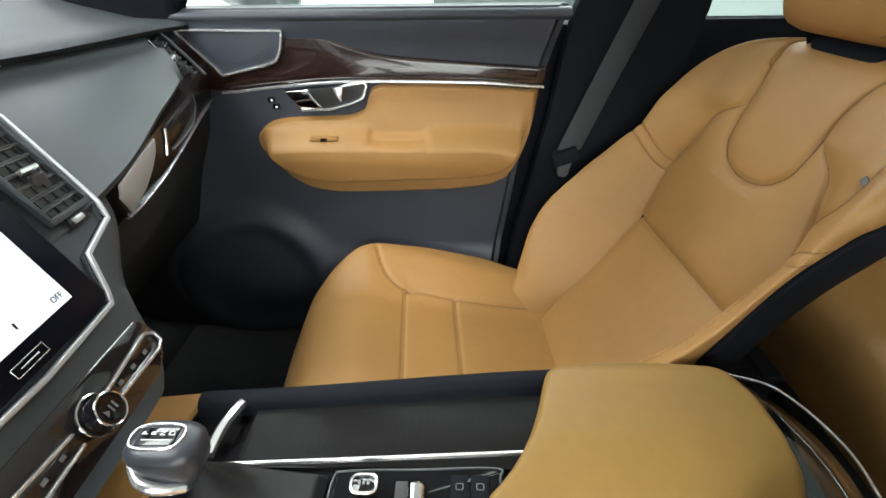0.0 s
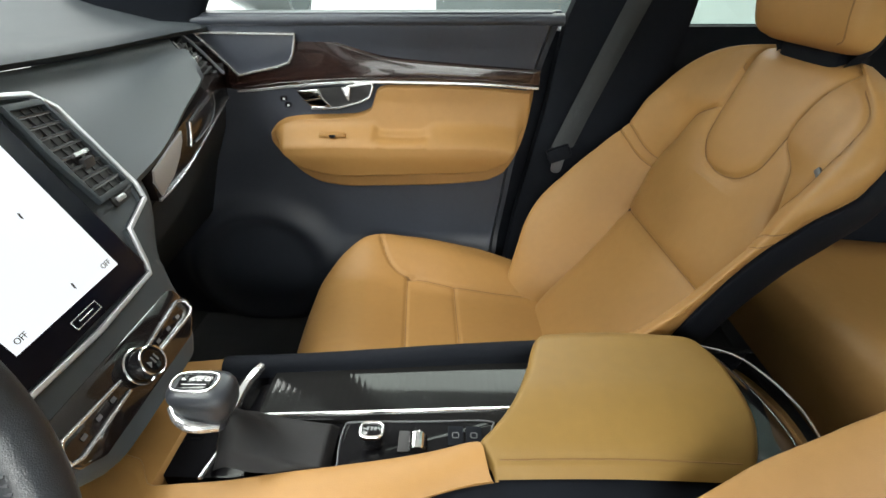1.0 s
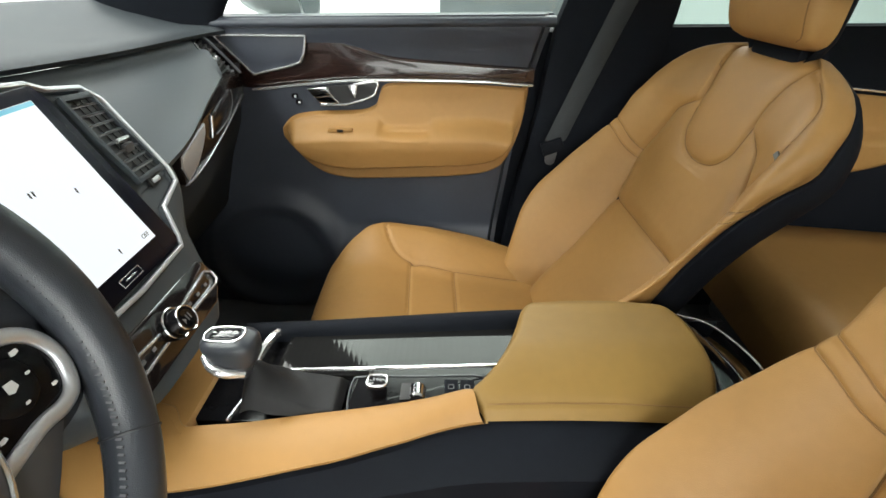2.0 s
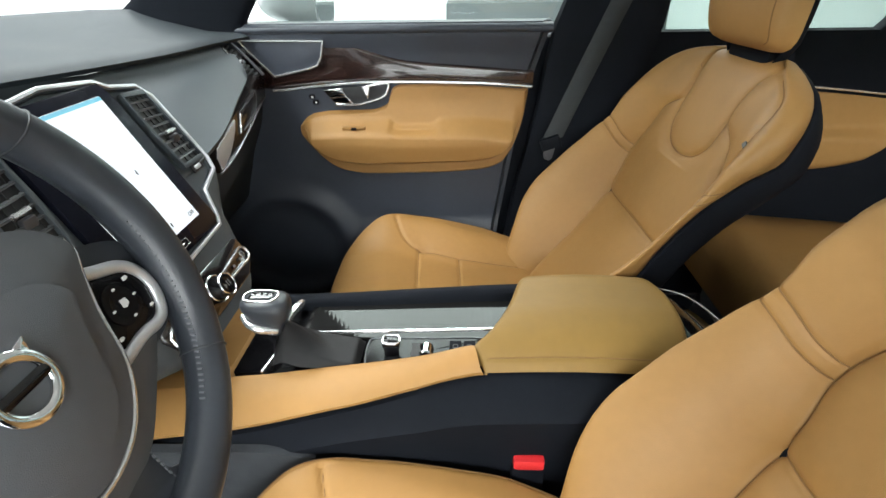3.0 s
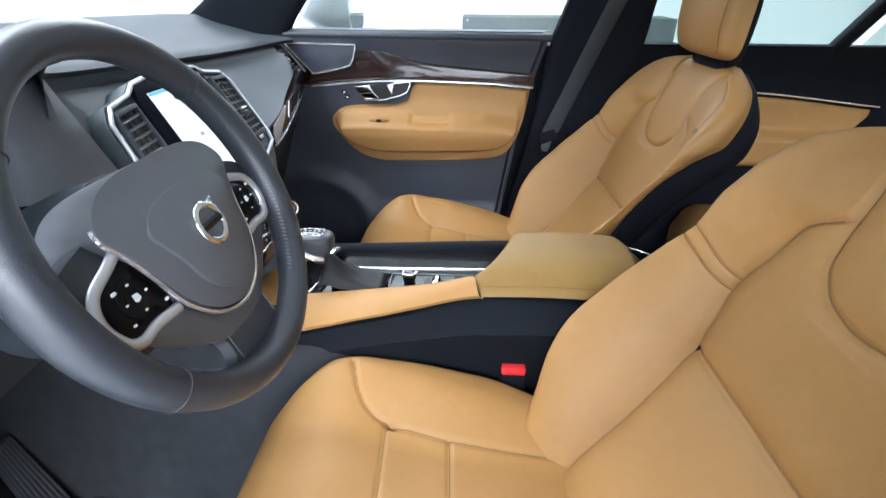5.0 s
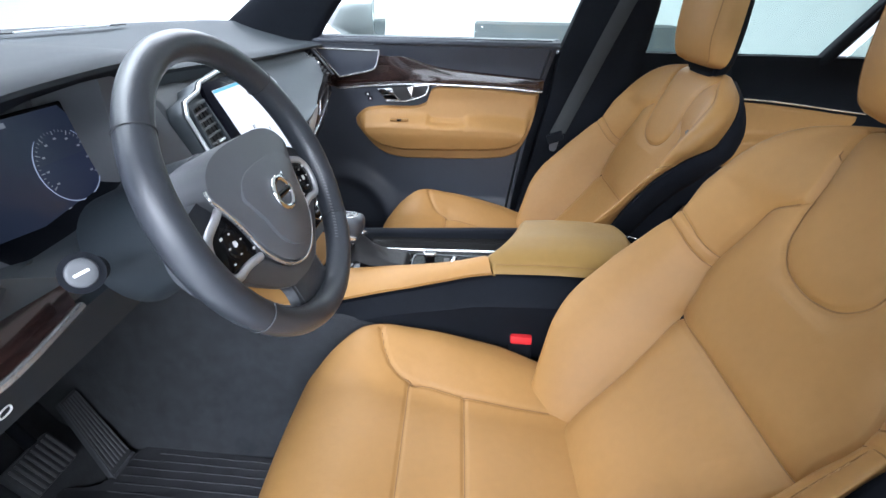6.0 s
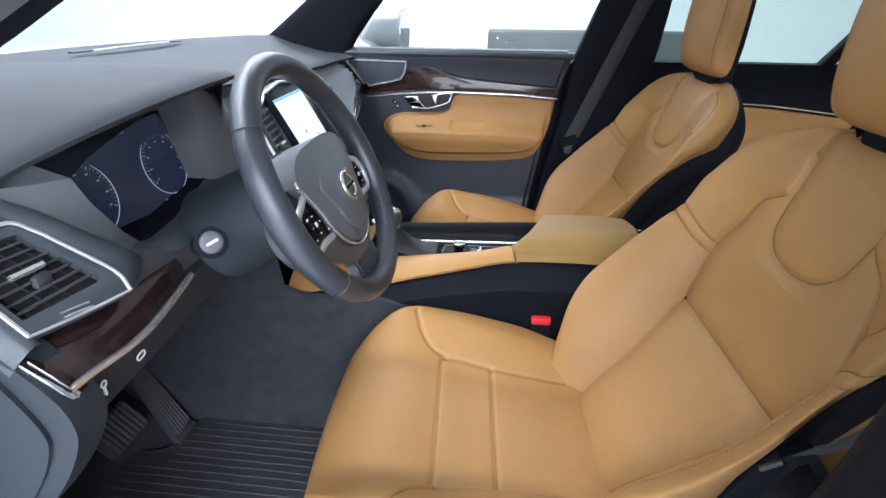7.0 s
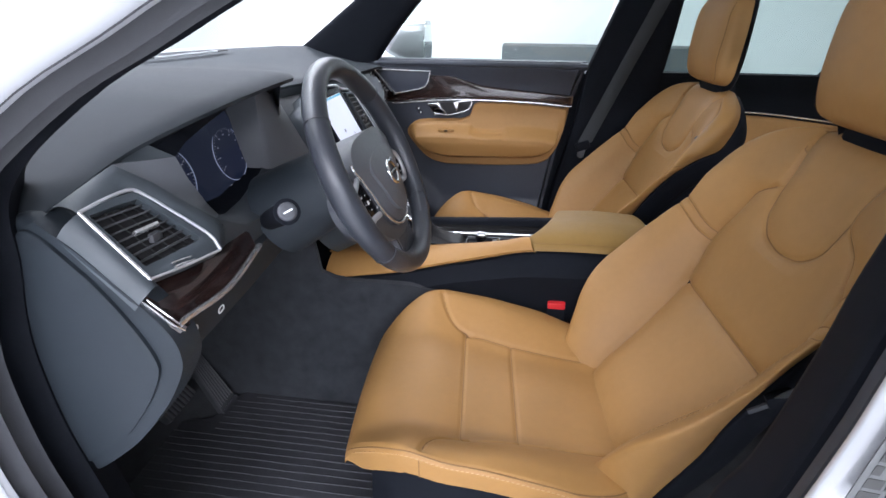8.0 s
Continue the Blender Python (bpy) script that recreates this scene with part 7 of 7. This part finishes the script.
# ---------------------------------------------------------------- rear bench
rb = thing("rear_seat", (1.0, 0.0, 0.45), "tan leather rear bench seat", "car seat")
for yc, hw in ((0.42, 0.30), (-0.42, 0.30), (0.0, 0.11)):
    bm = B()
    rings = []
    for k in range(21):
        x = 0.70 + 0.52 * k / 20
        zt = table(x, (0.70, 0.66), (0.715, 0.70), (0.76, 0.725), (0.9, 0.715), (1.22, 0.69))
        rings.append([(x, yc - hw, zt - 0.10), (x, yc - hw, zt - 0.02), (x, yc - hw * 0.93, zt), (x, yc - hw * 0.6, zt + 0.004), (x, yc, zt - 0.004), (x, yc + hw * 0.6, zt + 0.004), (x, yc + hw * 0.93, zt), (x, yc + hw, zt - 0.02), (x, yc + hw, zt - 0.10)])
    loft(bm, rings)
    bm.verts.ensure_lookup_table()
    bm.faces.new(bm.verts[:9])
    bmesh.ops.transform(bm, matrix=Matrix.Translation((-1.0, 0, -0.45)), verts=bm.verts)
    part("seat_cushion", bm, LEATHER, rb, smooth=60)
    bm = B()
    rings = []
    for k in range(21):
        h = 0.62 * k / 20
        xb = 1.17 + 0.45 * h
        e = smoothstep(0, 0.05, 0.62 - h)
        rings.append([(xb + 0.10 - 0.02 * e, yc - hw, 0.66 + h), (xb + 0.03 - 0.02 * e, yc - hw, 0.66 + h), (xb + 0.03 - 0.03 * e, yc - hw * 0.9, 0.66 + h), (xb + 0.03 - 0.02 * e, yc, 0.66 + h), (xb + 0.03 - 0.03 * e, yc + hw * 0.9, 0.66 + h), (xb + 0.03 - 0.02 * e, yc + hw, 0.66 + h), (xb + 0.10 - 0.02 * e, yc + hw, 0.66 + h)])
    loft(bm, rings)
    bmesh.ops.transform(bm, matrix=Matrix.Translation((-1.0, 0, -0.45)), verts=bm.verts)
    part("seat_back", bm, LEATHER, rb, smooth=60)
bm = B()
box(bm, (0.0 - 0.02, 0, 0.10), (0.46, 1.38, 0.20), 0.02)
part("bench_base", bm, CARPET, rb)

# ---------------------------------------------------------------- door mirror
mi = thing("door_mirror", (-0.355, 1.0, 1.168), "white door mirror with pale mirror glass", "door mirror")
bm = B()
rings = []
for k in range(13):
    f = k / 12
    x = -0.16 + 0.19 * f
    sc = math.sqrt(max(0.02, 1 - (1 - f) ** 2)) if f < 1 else 1.0
    ring = []
    for q in range(36):
        t = 2 * math.pi * q / 36
        c, s = math.cos(t), math.sin(t)
        ring.append((x, 0.11 * sc * abs(c) ** 0.6 * (1 if c > 0 else -1), 0.075 + 0.078 * sc * abs(s) ** 0.65 * (1 if s > 0 else -1)))
    rings.append(ring)
loft(bm, rings, closed=True, caps=True)
part("mirror_housing", bm, WHITEPAINT, mi, "white painted housing", 50)
bm = B()
mg = [(0.0315, 0.096 * abs(math.cos(t)) ** 0.6 * (1 if math.cos(t) > 0 else -1), 0.075 + 0.064 * abs(math.sin(t)) ** 0.65 * (1 if math.sin(t) > 0 else -1)) for t in [2 * math.pi * q / 36 for q in range(36)]]
slab(bm, mg, (1, 0, 0), 0.004)
part("mirror_pane", bm, MIRROR, mi, "mirror glass")
bm = B()
box(bm, (-0.05, -0.14, -0.035), (0.09, 0.14, 0.03), 0.01)
part("mirror_arm", bm, BLACK, mi)

# ---------------------------------------------------------------- driver side body
def opening_frame(rail, profile, n=48):
    """A skin swept along a rail in the x-z plane: profile of (y, out), out pointing away from the opening."""
    P = spline([(x, 0, z) for x, z in rail], n)
    rings = []
    for i, p in enumerate(P):
        d = (P[min(i + 1, len(P) - 1)] - P[max(i - 1, 0)]).normalized()
        o = Vector((d.z, 0, -d.x))
        rings.append([Vector((p.x, y, p.z)) + o * a for y, a in profile])
    bm = B()
    loft(bm, rings)
    return bm


A_RAIL = [(0.10, 1.50), (-0.02, 1.446), (-0.186, 1.367), (-0.249, 1.335), (-0.328, 1.296), (-0.418, 1.236), (-0.458, 1.199), (-0.478, 1.165), (-0.487, 1.109), (-0.505, 1.04), (-0.513, 0.98), (-0.511, 0.885), (-0.498, 0.80), (-0.46, 0.62), (-0.41, 0.45)]
part("pillar_a_driver", opening_frame(A_RAIL, [(-0.69, 0.035), (-0.735, 0.006), (-0.745, 0.002), (-0.752, 0.009), (-0.768, 0.013), (-0.780, 0.010), (-0.786, 0.002)]), BLACK, None, "black driver windscreen pillar trim", category="pillar", kind="structure", smooth=60)
part("door_seal", opening_frame(A_RAIL, [(-0.785, -0.004), (-0.788, 0.009), (-0.796, 0.014), (-0.804, 0.012), (-0.808, 0.002)]), SEAL, None, "dark grey rubber door seal", category="door seal", kind="structure", smooth=60)
part("door_seal", opening_frame(A_RAIL, [(-0.807, -0.002), (-0.811, 0.013), (-0.820, 0.018), (-0.829, 0.016), (-0.833, 0.008)]), SEAL, None, "dark grey rubber door seal", category="door seal", kind="structure", smooth=60)
part("fender", opening_frame(A_RAIL, [(-0.825, 0.008), (-0.833, 0.010), (-0.840, 0.018), (-0.852, 0.045), (-0.860, 0.12), (-0.850, 0.22), (-0.80, 0.26)]), WHITEPAINT, None, "white painted front wing and pillar", category="car body", kind="structure", smooth=60)
# B pillar on the driver side
B_RAIL = [(0.20, 0.45), (0.225, 0.75), (0.258, 0.901), (0.285, 0.968), (0.306, 1.082), (0.315, 1.158), (0.324, 1.21), (0.345, 1.32), (0.43, 1.58)]
part("pillar_b_driver", opening_frame(B_RAIL[::-1], [(-0.69, -0.07), (-0.74, -0.02), (-0.757, -0.004), (-0.762, 0.002), (-0.775, 0.010), (-0.815, 0.017), (-0.828, 0.023), (-0.836, 0.022), (-0.842, 0.012)]), BLACK, None, "black driver door pillar trim", category="pillar", kind="structure", smooth=50)
part("door_seal", opening_frame(B_RAIL[::-1], [(-0.841, 0.008), (-0.846, 0.024), (-0.855, 0.033), (-0.864, 0.033), (-0.868, 0.022)]), SEAL, None, "dark grey rubber door seal", category="door seal", kind="structure", smooth=60)
part("body_pillar", opening_frame(B_RAIL[::-1], [(-0.862, 0.018), (-0.868, 0.032), (-0.872, 0.038), (-0.878, 0.039), (-0.884, 0.032), (-0.892, -0.03), (-0.905, -0.15), (-0.85, -0.17)]), WHITEPAINT, None, "white painted door pillar of the body", category="car body", kind="structure", smooth=60)
lb = thing("warning_label", (0.276, -0.8925, 1.15), "grey printed label on white door pillar", "label")


def label_at(x, z, out):
    return Vector((x + z * 0.11, -0.12 * x - 0.003 - out, z))


bm = B()
slab(bm, [label_at(x, z, 0) for x, z in ((0.0, -0.09), (0.10, -0.09), (0.10, 0.086), (0.0, 0.086))], (-0.12, -1, 0), 0.001)
part("label_paper", bm, LABEL, lb)
random.seed(5)
for row in range(14):
    x = 0.004
    while x < 0.088:
        w = random.uniform(0.005, 0.016)
        z0 = -0.084 + 0.0119 * row
        bm = B()
        slab(bm, [label_at(a, b, 0.0006) for a, b in ((x, z0), (x + w, z0), (x + w, z0 + 0.0085), (x, z0 + 0.0085))], (-0.12, -1, 0), 0.0003)
        part("print_bar", bm, INK, lb)
        x += w + random.uniform(0.0015, 0.004)
# door sill
bm = B()
box(bm, (-0.15, -0.80, 0.42), (1.0, 0.12, 0.08), 0.02)
part("door_sill", bm, BLACK, None, "black plastic door sill", category="door sill", kind="structure")

bm = B()
rings = []
for k in range(13):
    z = 0.44 + 0.72 * k / 12
    x1 = table(z, (0.44, -0.45), (0.62, -0.50), (0.80, -0.545), (1.0, -0.56), (1.16, -0.53))
    rings.append([(x1 - 0.02, -0.715, z), (x1, -0.735, z), (x1 - 0.05, -0.75, z), (x1 - 0.12, -0.77, z), (x1 - 0.2, -0.83, z), (-1.1, -0.84, z)])
loft(bm, rings)
part("hinge_post", bm, BLACK, None, "black door hinge post trim", category="pillar", kind="structure", smooth=60)

# driver belt: latch hanging by the seat side
db = thing("seat_belt", (0.42, -0.66, 0.50), "dark grey driver seat belt with steel latch", "seat belt")
DB = Matrix.Translation((-0.42, 0.66, -0.50))
bm = B()
path = spline([Vector((0.395, -0.618, 0.925)), Vector((0.42, -0.66, 1.02)), Vector((0.45, -0.69, 1.2)), Vector((0.48, -0.68, 1.42))], 20)
loft(bm, [[p + Vector((-0.02, -0.004, 0)), p + Vector((0.02, 0.004, 0)), p + Vector((0.02, 0.006, 0)), p + Vector((-0.02, -0.002, 0))] for p in path], closed=True, caps=True)
bmesh.ops.transform(bm, matrix=DB, verts=bm.verts)
part("webbing", bm, BELT, db, "dark grey belt webbing", 30)
bm = B()
box(bm, (0.388, -0.612, 0.918), (0.034, 0.014, 0.020), 0.004, Matrix.Rotation(-0.5, 3, "Y"))
bmesh.ops.transform(bm, matrix=DB, verts=bm.verts)
part("belt_slider", bm, BLACK, db)
bm = B()
box(bm, (0.370, -0.612, 0.902), (0.036, 0.004, 0.007), 0.001, Matrix.Rotation(-0.6, 3, "Y"))
bmesh.ops.transform(bm, matrix=DB, verts=bm.verts)
part("latch_plate", bm, STEELGREY, db, "steel latch plate")
